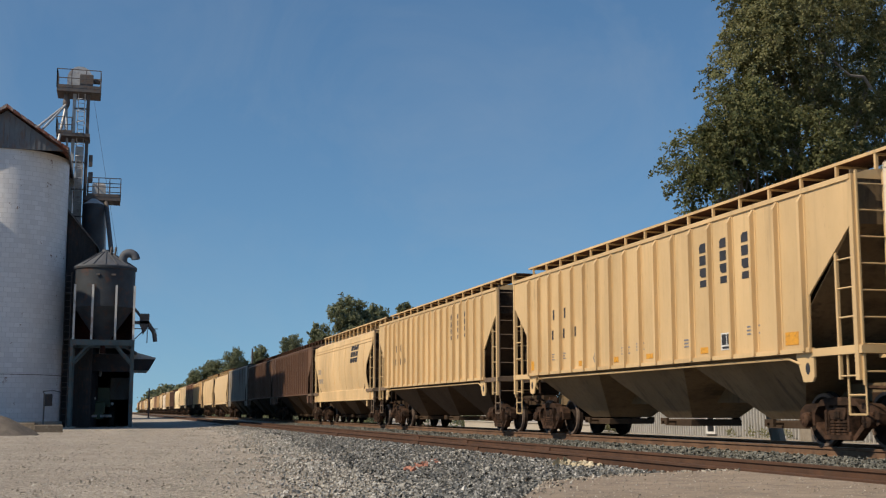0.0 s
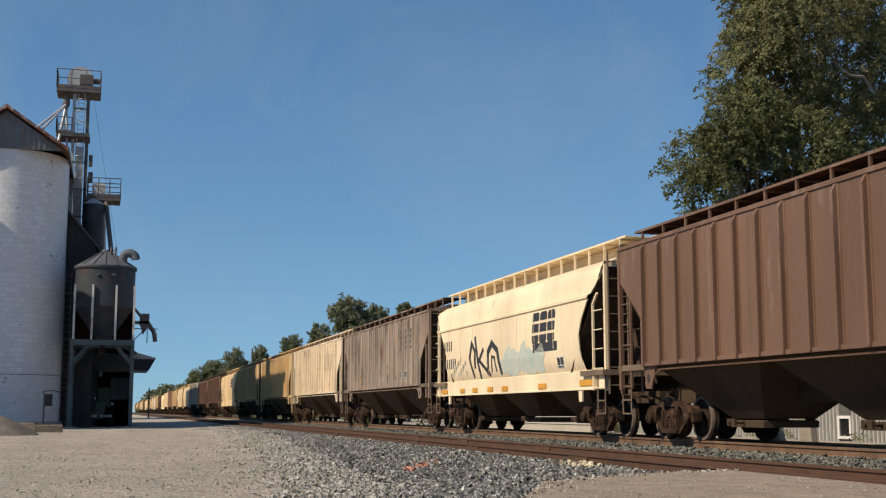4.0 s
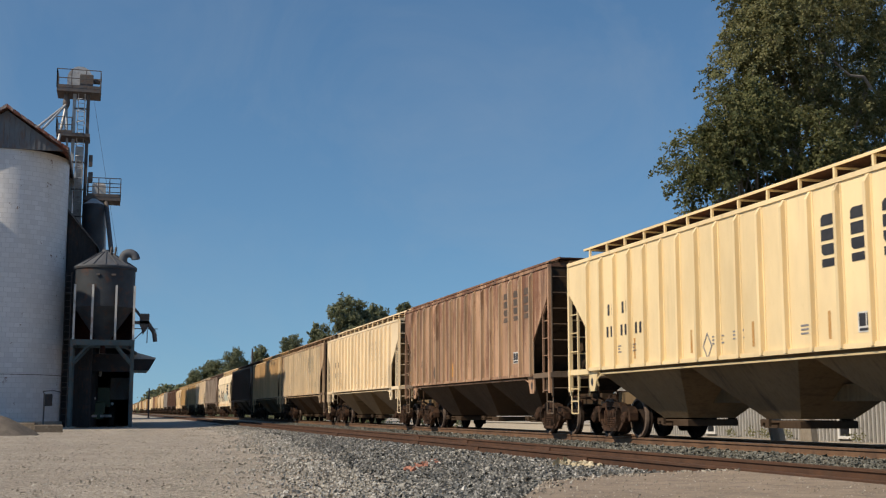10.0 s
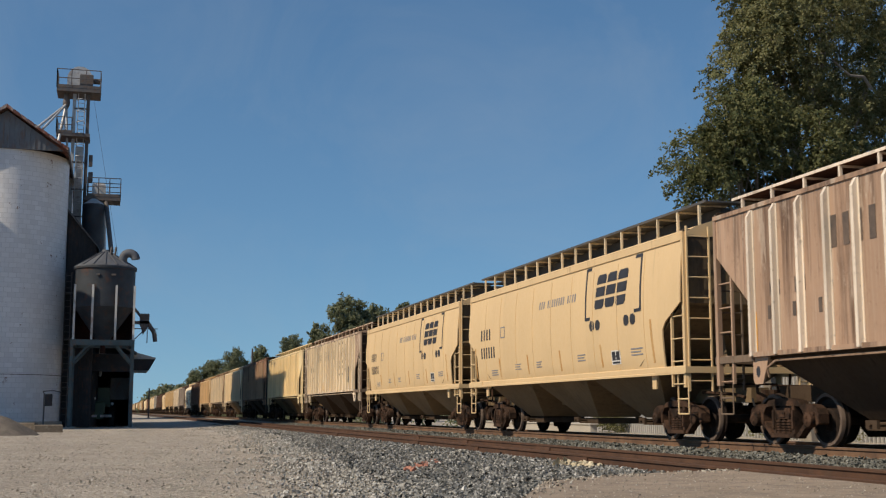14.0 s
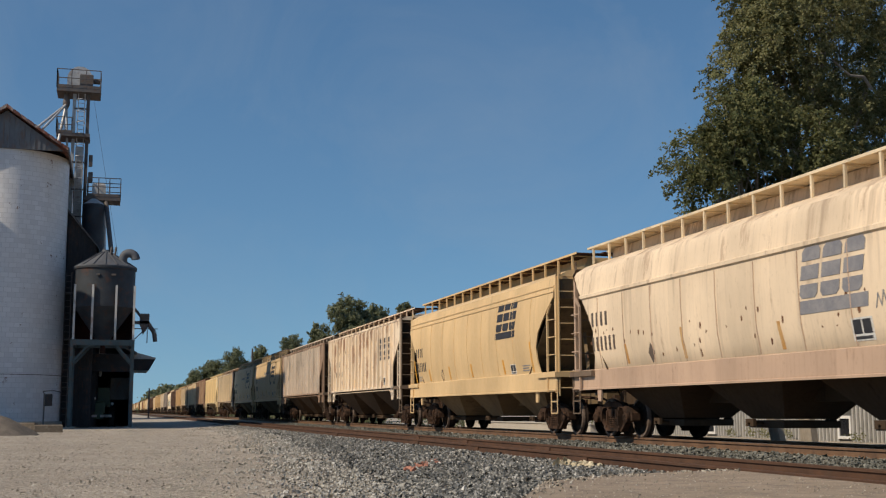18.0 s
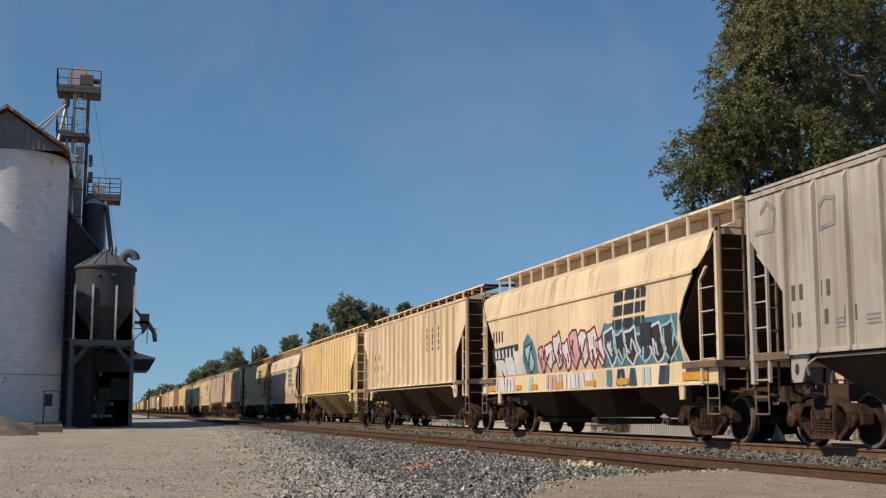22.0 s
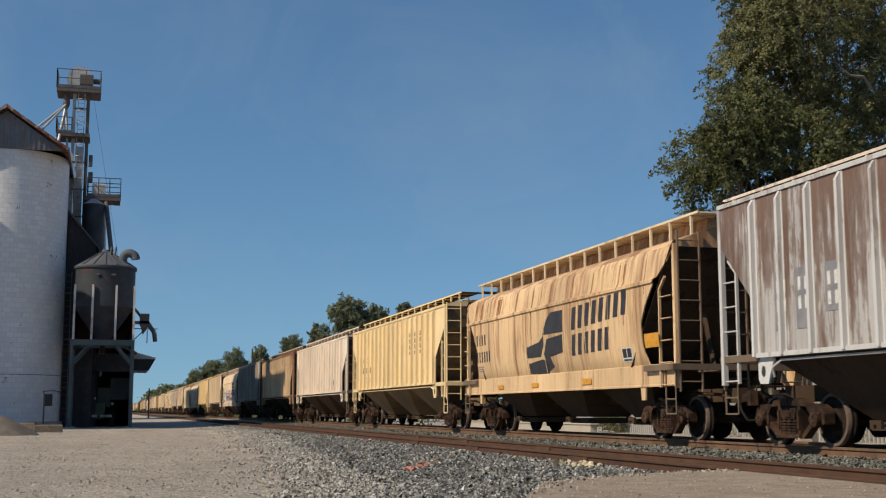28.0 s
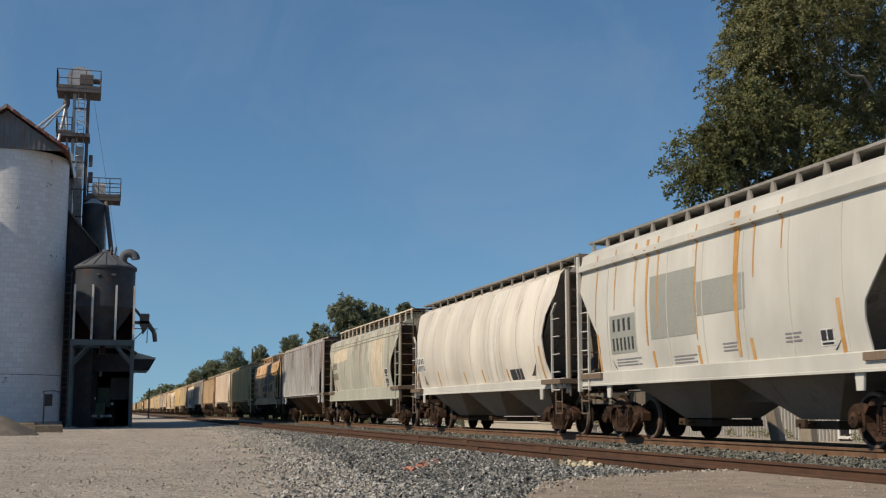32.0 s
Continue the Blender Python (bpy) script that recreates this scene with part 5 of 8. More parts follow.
def leaf_cloud(rng, centres, radii, per, size, clump=0.35, flat=0.75, gap=-9.0):
    """Leaf blades in clumps that fill rounded lobes, denser at the rim, with gaps between the clumps."""
    out_v, out_f, n = [], [], 0
    for (cx, cy, cz), r in zip(centres, radii):
        k = max(6, int(per * r * r / 14))
        d = rng.normal(size=(k, 3))
        d /= np.linalg.norm(d, axis=1)[:, None]
        rad = r * rng.uniform(0.35, 1.08, size=(k, 1)) ** 0.55
        mids = np.array([cx, cy, cz]) + d * rad * np.array([1, 1, flat])
        for c, out in zip(mids, d):
            if noise.noise(tuple(c * 0.75)) + 0.5 * noise.noise(tuple(c * 2.1)) < gap:
                continue
            q = 14
            p = c + rng.normal(size=(q, 3)) * clump * np.array([1, 1, 0.6])
            face = 0.7 * out + np.array([0, 0, 0.3]) + 0.75 * rng.normal(size=(q, 3))
            a = np.cross(face, rng.normal(size=(q, 3)))
            a /= np.linalg.norm(a, axis=1)[:, None]
            b = np.cross(a, face)
            b /= np.linalg.norm(b, axis=1)[:, None] + 1e-6
            s = size * rng.uniform(0.6, 1.3, size=(q, 1))
            v = np.stack([p, p + a * s * 0.5 + b * s * 0.33, p + a * s, p + a * s * 0.5 - b * s * 0.33], 1).reshape(-1, 3)
            out_v.append(v)
            out_f += [(n + 4 * i, n + 4 * i + 1, n + 4 * i + 2, n + 4 * i + 3) for i in range(q)]
            n += 4 * q
    me = bpy.data.meshes.new("crown")
    me.from_pydata(np.concatenate(out_v).tolist(), [], out_f)
    return me


def limb(g, p, q, r0, r1, rng, n=4):
    """A bent tapering limb."""
    p, q = Vector(p), Vector(q)
    last = p
    for i in range(1, n + 1):
        t = i / n
        x = p.lerp(q, t) + Vector(rng.normal(size=3) * (0.05 * (q - p).length * (1 - t)))
        g.tube(last, x, r0 + (r1 - r0) * (i - 1) / n, 7, r0 + (r1 - r0) * i / n, False)
        last = x
    return last


def tree(name, label, base, centres, radii, per, size, trunk, mat, seed, bare=0, flat=0.75, gap=-0.15, length=0.6, droop=0.35, up=0.35):
    rng = np.random.default_rng(seed)
    t = thing(name, label, "tree", at=pose(*base))
    off = Vector(base)
    top = Vector(trunk) - off
    g = Geo()
    r = 0.03 * top.length + 0.05
    limb(g, (0, 0, -0.1), top, r, r * 0.55, rng, 5)
    part("trunk", g, BARK, t, smooth=50)
    local = [tuple(Vector(c) - off) for c in centres]
    for i, c in enumerate(local):
        lg = Geo()
        a = Vector((0, 0, 0)).lerp(top, 0.6 + 0.4 * rng.random())
        limb(lg, a, Vector(c), r * 0.4, r * 0.08, rng)
        part("limb", lg, BARK, t, smooth=50)
        for k in range(bare):
            tw = Geo()
            limb(tw, a.lerp(Vector(c), 0.55 + 0.12 * k), Vector(c) + Vector(rng.normal(size=3)) * radii[i] * 0.55, r * 0.13, r * 0.03, rng, 3)
            part("twig", tw, BARK, t, smooth=50)
    if per:
        part("crown", leaf_sprays(rng, local, radii, per, size, length, droop, gap, flat, 46, up), mat, t)
    return t


OLIVE = [((18.5, 30.9, 10.7), 1.65), ((18.6, 30.6, 12.2), 1.5), ((20.9, 31.5, 12.6), 2.0), ((21.6, 30.9, 10.1), 1.9), ((19.3, 31.5, 14.2), 1.8), ((21.1, 31.5, 15.8), 2.2), ((23.8, 31.5, 14.1), 2.3), ((24.1, 31.5, 10.1), 2.2), ((19.9, 32.5, 10.4), 1.4),
         ((19.5, 30.2, 12.6), 1.5), ((21.2, 31.7, 6.3), 1.7), ((23.5, 34, 12.0), 2.2), ((21.6, 30.9, 7.9), 1.7), ((18.0, 30.6, 9.6), 1.2), ((24.0, 32, 7.4), 1.8), ((17.4, 30.4, 10.6), 1.1), ((18.1, 30.6, 11.8), 1.15), ((18.1, 30.7, 13.1), 1.1)]
GREEN_LOBES = [((15.55, 29.5, 7.8), 1.05), ((17.1, 30.2, 7.1), 1.5), ((16.4, 29.5, 8.7), 1.2), ((18.4, 29.5, 8.3), 1.4), ((19.0, 30.6, 6.9), 1.5), ((16.1, 30.0, 6.9), 0.85), ((17.0, 31.0, 6.5), 1.1), ((17.2, 29.8, 9.4), 0.9), ((15.8, 29.6, 7.2), 0.8), ((16.5, 30.0, 9.6), 1.1), ((16.1, 29.8, 8.5), 0.95)]
LEAF_DARK = leaf_mat("leaf_dark_green", (0.102, 0.115, 0.046), (0.142, 0.15, 0.063), (0.205, 0.2, 0.098))
big_tree = tree("tree", "large olive-green tree with fading leaves behind the tracks", (21.0, 33.5, -0.1), [c for c, r in OLIVE], [r for c, r in OLIVE], 130, 0.075, (21, 33, 7.5), LEAF, 11, 2, 0.8, -0.22, 0.45)
tree("tree", "dense dark green tree in front of the olive tree", (18.6, 31.2, -0.1), [c for c, r in GREEN_LOBES], [r for c, r in GREEN_LOBES], 150, 0.085, (17.6, 30.6, 5.6), LEAF_DARK, 12, 1, 0.8, -0.2, 0.5)

PALE_BARK = surface("pale_bark", (0.24, 0.215, 0.18), (0.16, 0.14, 0.115), 3.0, 0.9, 0, None, 0, 25, 0.6, 0.02)
limb_rng = np.random.default_rng(77)
for p, q, r in (((20.6, 29.0, 10.1), (19.2, 28.7, 10.75), 0.05), ((18.9, 29.1, 8.3), (18.85, 28.9, 9.3), 0.025), ((17.4, 29.4, 7.2), (16.8, 28.9, 8.2), 0.022)):
    g = Geo()
    limb(g, Vector(p) - Vector((21.0, 33.5, -0.1)), Vector(q) - Vector((21.0, 33.5, -0.1)), r, r * 0.4, limb_rng, 4)
    part("limb", g, PALE_BARK, big_tree, "pale bare limb among the leaves", smooth=50)


def far_tree(label, x, y, h, w, seed, per=80, size=0.21, mat=None, bare=0, top=1.0):
    """A tree at a distance: uneven lobes round the stem, sprays that point up and out."""
    rng = np.random.default_rng(seed)
    cs, rs = [], []
    for k in range(11):
        a = rng.random() * 6.28
        q = 0.3 + 0.62 * k / 10
        rr = w * (0.6 * (1.05 - abs(q - 0.5) * 1.3) * (top if q > 0.6 else 1))
        cs.append((x + math.cos(a) * rr * rng.uniform(0.3, 1), y + math.sin(a) * rr * rng.uniform(0.3, 1), h * q * rng.uniform(0.92, 1.0)))
        rs.append(w * rng.uniform(0.17, 0.30))
    return tree("tree", label, (x, y, -0.1), cs, rs, per * (5.0 / w) ** 1.2, size, (x, y, h * 0.45), mat or LEAF_FAR, seed, bare, 0.95, -0.3, 0.17 * w, 0.1, 0.8)


far_tree("broad dark green tree across the railway", 23.6, 120, 12.6, 5.6, 21)
far_tree("rounded green tree beside a larger one", 26.0, 122, 11.8, 4.4, 22)
far_tree("narrow conifer-like tree with a spiky top", 29.4, 121, 13.0, 2.6, 23, 80, 0.19)
far_tree("bushy green tree in the distance", 20.5, 124, 9.8, 3.6, 24)
far_tree("round dark tree far along the line", 27.3, 200, 14.0, 5.2, 25)
far_tree("low dark tree far along the line", 24.0, 203, 11.4, 4.2, 26)
far_tree("nearly bare thin-twigged tree far along the line", 31.2, 208, 13.6, 4.0, 27, 1.2, 0.25, None, 5)
far_tree("sunlit green tree far along the line", 25.2, 280, 14.6, 6.2, 28)
far_tree("sunlit green tree in a far row", 21.0, 283, 12.6, 5.0, 29)
far_tree("small green tree in a far row", 17.6, 286, 10.6, 4.2, 30)
far_tree("green tree in a far row", 29.5, 282, 12.8, 5.0, 31)

# woods along the horizon
rng = np.random.default_rng(5)
cs, rs = [], []
for k in range(150):
    y = rng.uniform(470, 560)
    x = rng.uniform(16, 150) if k % 3 else rng.uniform(-130, 6)
    h = rng.uniform(7, 12.5)
    for q in (0.3, 0.6, 0.85):
        cs.append((x + rng.uniform(-3, 3), y, h * q))
        rs.append(rng.uniform(2.6, 4.2))
wood = single("far_woods", leaf_cloud(rng, cs, rs, 24, 1.7, 0.8, 0.8), LEAF_FAR, "dark green woods along the horizon", "woods", kind="stuff")

# ---- poles ----
POLE = surface("weathered_pole", (0.09, 0.075, 0.06), (0.14, 0.12, 0.1), 2, 0.9, 0, None, 0, 20, 0.5, 0.01, (4, 4, 0.5))
pl = thing("utility_pole", "dark wooden utility pole beyond the train", "pole", at=pose(19.9, 180, -0.1))
part("post", Geo().tube((0, 0, 0), (0, 0, 10.3), 0.2, 10, 0.13), POLE, pl, smooth=40)
part("cap", Geo().lathe([(10.3, 0.15), (10.36, 0.05)], (0, 0, 0), 10, "z"), GALV_DARK, pl)
sp = thing("marker_post", "slim dark post standing beside the track", "post", at=pose(5.5, 190, 0))
part("post", Geo().tube((0, 0, 0), (0, 0, 4.5), 0.11, 8), GALV_DARK, sp, smooth=40)
part("base", Geo().block(-0.2, 0.2, -0.2, 0.2, -0.05, 0.1, 0.03), GALV_DARK, sp)

# ---- building and yard across the tracks ----
# white wall coloured dark: the shade between its ribs is in the paint
RIB_SHADE_METAL = surface("rib_shade_metal", (0.11, 0.108, 0.1), (0.085, 0.082, 0.078), 0.8, 0.5, 0.1, (0.25, 0.22, 0.18), 0.3, 20, 0.15)
GLASS = surface("dark_window_glass", (0.015, 0.017, 0.02), (0.02, 0.02, 0.022), 2, 0.12, 0, None, 0, 20, 0.0)
RIB_METAL = surface("rib_white_paint", (0.42, 0.41, 0.39), (0.33, 0.32, 0.3), 1.2, 0.6)
WHITE_TRIM = surface("white_trim", (0.75, 0.74, 0.72), (0.66, 0.65, 0.62), 2, 0.5)
ROOF_METAL = surface("grey_metal_roof", (0.25, 0.25, 0.26), (0.18, 0.18, 0.19), 0.8, 0.5, 0.4)
bd = thing("metal_building", "long low white ribbed-metal building behind the tracks", "building", at=pose(25, 0, 0))
part("wall", Geo().box(0, 0.15, 30, 58, -0.3, 2.9), RIB_SHADE_METAL, bd)
part("end_wall", Geo().box(0.15, 9, 57.85, 58, -0.3, 2.9), RIB_SHADE_METAL, bd)
part("end_wall", Geo().box(0.15, 9, 30, 30.15, -0.3, 2.9), RIB_SHADE_METAL, bd)
part("back_wall", Geo().box(8.85, 9, 30.15, 57.85, -0.3, 2.9), RIB_SHADE_METAL, bd)
part("roof", Geo().prism([(-0.4, 2.85), (4.5, 3.7), (9.4, 2.85), (9.4, 2.95), (4.5, 3.82), (-0.4, 2.95)], "y", 29.7, 58.3), ROOF_METAL, bd)
part("gutter", Geo().box(-0.5, -0.4, 29.7, 58.3, 2.78, 2.9), WHITE_TRIM, bd)
rib = Geo().prism([(-0.06, -0.045), (0.0, -0.06), (0.0, 0.06), (-0.06, 0.045)], "z", -0.28, 2.88)
rib_mesh = rib.mesh("wall_rib")
for k in range(120):
    y = 30.15 + 0.232 * k
    if not any(abs(y - w) < 0.42 for w in (37.6, 47.5)):
        part("wall_rib", rib_mesh, RIB_METAL, bd, at=pose(0, y, 0))
for y in (37.6, 47.5):
    w = part("window", Geo().box(-0.04, 0.0, y - 0.3, y + 0.3, 0.14, 0.75), GLASS, bd)
    for a, b, c, d in ((-0.4, -0.3, 0.04, 0.85), (0.3, 0.4, 0.04, 0.85), (-0.3, 0.3, 0.75, 0.85), (-0.3, 0.3, 0.04, 0.14)):
        part("window_frame", Geo().box(-0.08, 0.0, y + a, y + b, c, d), WHITE_TRIM, w)
PALE = surface("pale_concrete", (0.5, 0.46, 0.4), (0.42, 0.385, 0.335), 0.4, 0.9, 0, (0.4, 0.36, 0.3), 0.3, 30, 0.3)
low = thing("low_wall", "low pale concrete wall across the tracks", "wall", at=pose(20.2, 0, 0))
part("wall", Geo().block(0, 0.3, 49.5, 69, -0.2, 0.42, 0.02), PALE, low)
part("coping", Geo().block(-0.04, 0.34, 49.4, 69.1, 0.42, 0.47, 0.015), PALE, low)
rng = np.random.default_rng(15)
cs = [(rng.uniform(19.5, 24), y, rng.uniform(0.4, 1.7)) for y in np.arange(71, 330, 1.6)]
single("hedge", leaf_cloud(rng, cs, [rng.uniform(0.8, 1.5) for c in cs], 260, 0.22, 0.3, 0.9), LEAF_FAR, "rough dark green hedge along the far side of the tracks", "hedge", kind="stuff")
cs = [(24.4, 56.5, 0.5), (24.3, 57.3, 0.9), (24.5, 58.0, 0.5), (24.4, 43.2, 0.15), (24.5, 42.2, 0.2), (24.5, 45.0, 0.12), (24.5, 40.8, 0.15), (24.4, 36.0, 0.15)]
single("weeds", leaf_cloud(rng, cs, [0.7, 0.9, 0.7, 0.16, 0.18, 0.16, 0.16, 0.16], 2600, 0.09, 0.12, 0.9), LEAF, "green weeds growing along the metal building", "weeds", kind="stuff")


# ---- loose stone ----
def stones(rng, pts, size, name):
    """Angular stones lying on the ground, as one mesh."""
    base = np.array([(-1, -1, -0.6), (1, -1, -0.6), (1, 1, -0.6), (-1, 1, -0.6), (-0.6, -0.7, 0.7), (0.7, -0.6, 0.6), (0.6, 0.7, 0.8), (-0.7, 0.6, 0.6)]) * 0.5
    faces = [(4, 5, 6, 7), (0, 1, 5, 4), (1, 2, 6, 5), (2, 3, 7, 6), (3, 0, 4, 7)]
    n = len(pts)
    s = size * np.clip(np.exp(0.3 * rng.normal(size=(n, 1, 1))), 0.45, 1.9) * rng.uniform(0.7, 1.3, size=(n, 1, 3))
    v = base[None] * s * (1 + 0.35 * rng.normal(size=(n, 8, 3)))
    q = rng.normal(size=(n, 4))
    q[:, 3] += 0.5
    q /= np.linalg.norm(q, axis=1)[:, None]
    x, y, z, w = q.T
    rot = np.stack([1 - 2 * (y * y + z * z), 2 * (x * y - z * w), 2 * (x * z + y * w), 2 * (x * y + z * w), 1 - 2 * (x * x + z * z), 2 * (y * z - x * w), 2 * (x * z - y * w), 2 * (y * z + x * w), 1 - 2 * (x * x + y * y)], 1).reshape(n, 3, 3)
    v = np.einsum("nij,nkj->nki", rot, v) + np.asarray(pts)[:, None, :]
    f = (np.array(faces)[None] + 8 * np.arange(n)[:, None, None]).reshape(-1, 4)
    me = bpy.data.meshes.new(name)
    me.from_pydata(v.reshape(-1, 3).tolist(), [], f.tolist())
    return me


def stone_mat(name, stops):
    m, nt, b, co, info = start_mat(name)
    geo = nt.nodes.new("ShaderNodeNewGeometry")
    c = ramp(nt, geo.outputs["Random Per Island"], stops)
    fine = noise_tex(nt, co, 35, 4, 0.6)
    c = mix(nt, 1.0, c, ramp(nt, fine, [(0.3, 0.7), (0.7, 1.1)]), "MULTIPLY")
    nt.links.new(c, b.inputs["Base Color"])
    b.inputs["Roughness"].default_value = 0.85
    return m


GREY_STONE = stone_mat("grey_ballast_stone", [(0.0, (0.082, 0.084, 0.079)), (0.5, (0.17, 0.17, 0.156)), (0.85, (0.31, 0.3, 0.272)), (1.0, (0.58, 0.56, 0.51))])
DULL_STONE = stone_mat("dull_track_stone", [(0.0, (0.085, 0.083, 0.07)), (0.6, (0.15, 0.148, 0.125)), (1.0, (0.26, 0.25, 0.21))])
TAN_STONE = stone_mat("tan_gravel_stone", [(0.0, (0.22, 0.192, 0.152)), (0.35, (0.35, 0.307, 0.247)), (0.75, (0.45, 0.4, 0.325)), (1.0, (0.60, 0.56, 0.48))])
LIME_STONE = stone_mat("pale_limestone", [(0.0, (0.24, 0.225, 0.19)), (0.5, (0.37, 0.35, 0.305)), (1.0, (0.58, 0.555, 0.5))])
PALE_STONE = stone_mat("pale_lump_stone", [(0.0, (0.5, 0.42, 0.28)), (1.0, (0.68, 0.6, 0.42))])
ORANGE_STONE = stone_mat("orange_marked_stone", [(0.0, (0.34, 0.13, 0.085)), (1.0, (0.52, 0.25, 0.17))])


def in_road(x, y):
    """Inside the crossing's surface."""
    return y < 9.5 + max(0, x - 3.2) * 2.2 and y < 12.6 + (x - 4.6) * 0.8 and y < 13.8 + (x - 6.1) * 0.35 and y < 14.5


def bed_top(x):
    """Top of the ballast between and beside the tracks."""
    if x < 7.0:
        return 0.06 - (7.0 - x) * 0.012
    if x < 10.2:
        return SIDING_Z - 0.19
    if x < 11.2:
        return SIDING_Z - 0.19 + (x - 10.2) * 0.12
    return MAIN_Z - 0.19


def edge_x(y):
    """Where the grey ballast gives way to the tan yard."""
    return 3.65 + 3.1 * min(1, max(0, (y - 13) / 40)) + 0.5 * noise.noise((y * 0.4, 2, 0))


rng = np.random.default_rng(8)
pts = []
while len(pts) < 84000:
    y = 11 + 75 * rng.random() ** 1.9
    x = rng.uniform(2.0, 11.85)
    if x < edge_x(y) + rng.normal() * 0.28 or in_road(x, y):
        continue
    if abs(x - SIDING_X) < 0.85:
        continue
    base = max(bed_top(x), ground_z(x, y))
    pts.append((x, y, base + rng.uniform(-0.012, 0.03)))
inner = [p for i, p in enumerate(pts) if p[0] > SIDING_X and (p[1] < 30 or i % 2)]
pts = [p for p in pts if p[0] < SIDING_X]
single("track_stones", stones(rng, inner, 0.038, "track_stones"), DULL_STONE, "dull greenish grey crushed stone between the tracks", "ballast", kind="stuff")
single("ballast_stones", stones(rng, pts, 0.032, "ballast_stones"), GREY_STONE, "loose grey crushed stone beside the rails", "ballast", kind="stuff")
pts = []
while len(pts) < 70000:
    y = 11 + 60 * rng.random() ** 2.2
    x = rng.uniform(-9, 7)
    if x > edge_x(y) + 1.2 + rng.normal() * 0.6 or in_road(x, y) or abs(x / y) > 1:
        continue
    if noise.noise((x * 0.55, y * 0.3, 7)) + 0.35 * rng.normal() < -0.25:
        continue
    pts.append((x, y, ground_z(x, y) - 0.004))
single("gravel_stones", stones(rng, pts, 0.017, "gravel_stones"), TAN_STONE, "loose tan limestone gravel on the yard", "gravel", kind="stuff")
pts = []
while len(pts) < 15000:
    y = 12 + 62 * rng.random() ** 1.7
    x = edge_x(y) + rng.normal() * 0.75 - 0.35
    if not in_road(x, y) and x < 7.4 and noise.noise((x * 0.8, y * 0.35, 4)) > -0.25:
        pts.append((x, y, max(bed_top(x), ground_z(x, y)) + rng.uniform(-0.004, 0.014)))
single("pale_ballast", stones(rng, pts, 0.029, "pale_ballast"), LIME_STONE, "pale limestone ballast spilled along the yard's edge", "ballast", kind="stuff")
pts = [(x, y, bed_top(x) + 0.05 + 0.03 * rng.random()) for x, y in zip(rng.normal(7.3, 0.14, 60), rng.normal(18.6, 0.35, 60))]
single("pale_stone_patch", stones(rng, pts, 0.06, "pale_stone_patch"), PALE_STONE, "small patch of pale yellowish lumps by the rail joint", "stones", kind="stuff")
pts = [(4.6 + 1.7 * t + 0.05 * rng.normal(), 18.9 + 4.3 * t + 0.15 * rng.normal(), 0.075) for t in rng.random(110)]
single("marked_stones", stones(rng, pts, 0.045, "marked_stones"), ORANGE_STONE, "ballast stones sprayed with orange marking paint", "stones", kind="stuff")

pts = []
while len(pts) < 2600:
    x, y = rng.uniform(1.5, 7.7), rng.uniform(8.5, 14.3)
    if in_road(x, y) and y > 8.5 + noise.noise((x * 0.7, y * 0.7, 5)):
        pts.append((x, y, 0.246))
single("road_grit", stones(rng, pts, 0.008, "road_grit"), TAN_STONE, "fine tan grit strewn over the crossing", "gravel", kind="stuff")

# crumbs of stone along the broken edge of the crossing
edge = [(3.2, 9.5), (4.6, 12.6), (6.1, 13.8), (7.8, 14.4)]
pts = []
for k in range(300):
    i = rng.integers(0, 3)
    (xa, ya), (xb, yb) = edge[i], edge[i + 1]
    t = rng.random()
    d = abs(rng.normal()) * 0.22 - 0.08
    pts.append((xa + (xb - xa) * t + d * 0.6, ya + (yb - ya) * t - d * 0.8, 0.25 if d > 0 else 0.2))
single("edge_crumbs", stones(rng, pts, 0.022, "edge_crumbs"), TAN_STONE, "loose tan crumbs along the edge of the crossing", "gravel", kind="stuff")
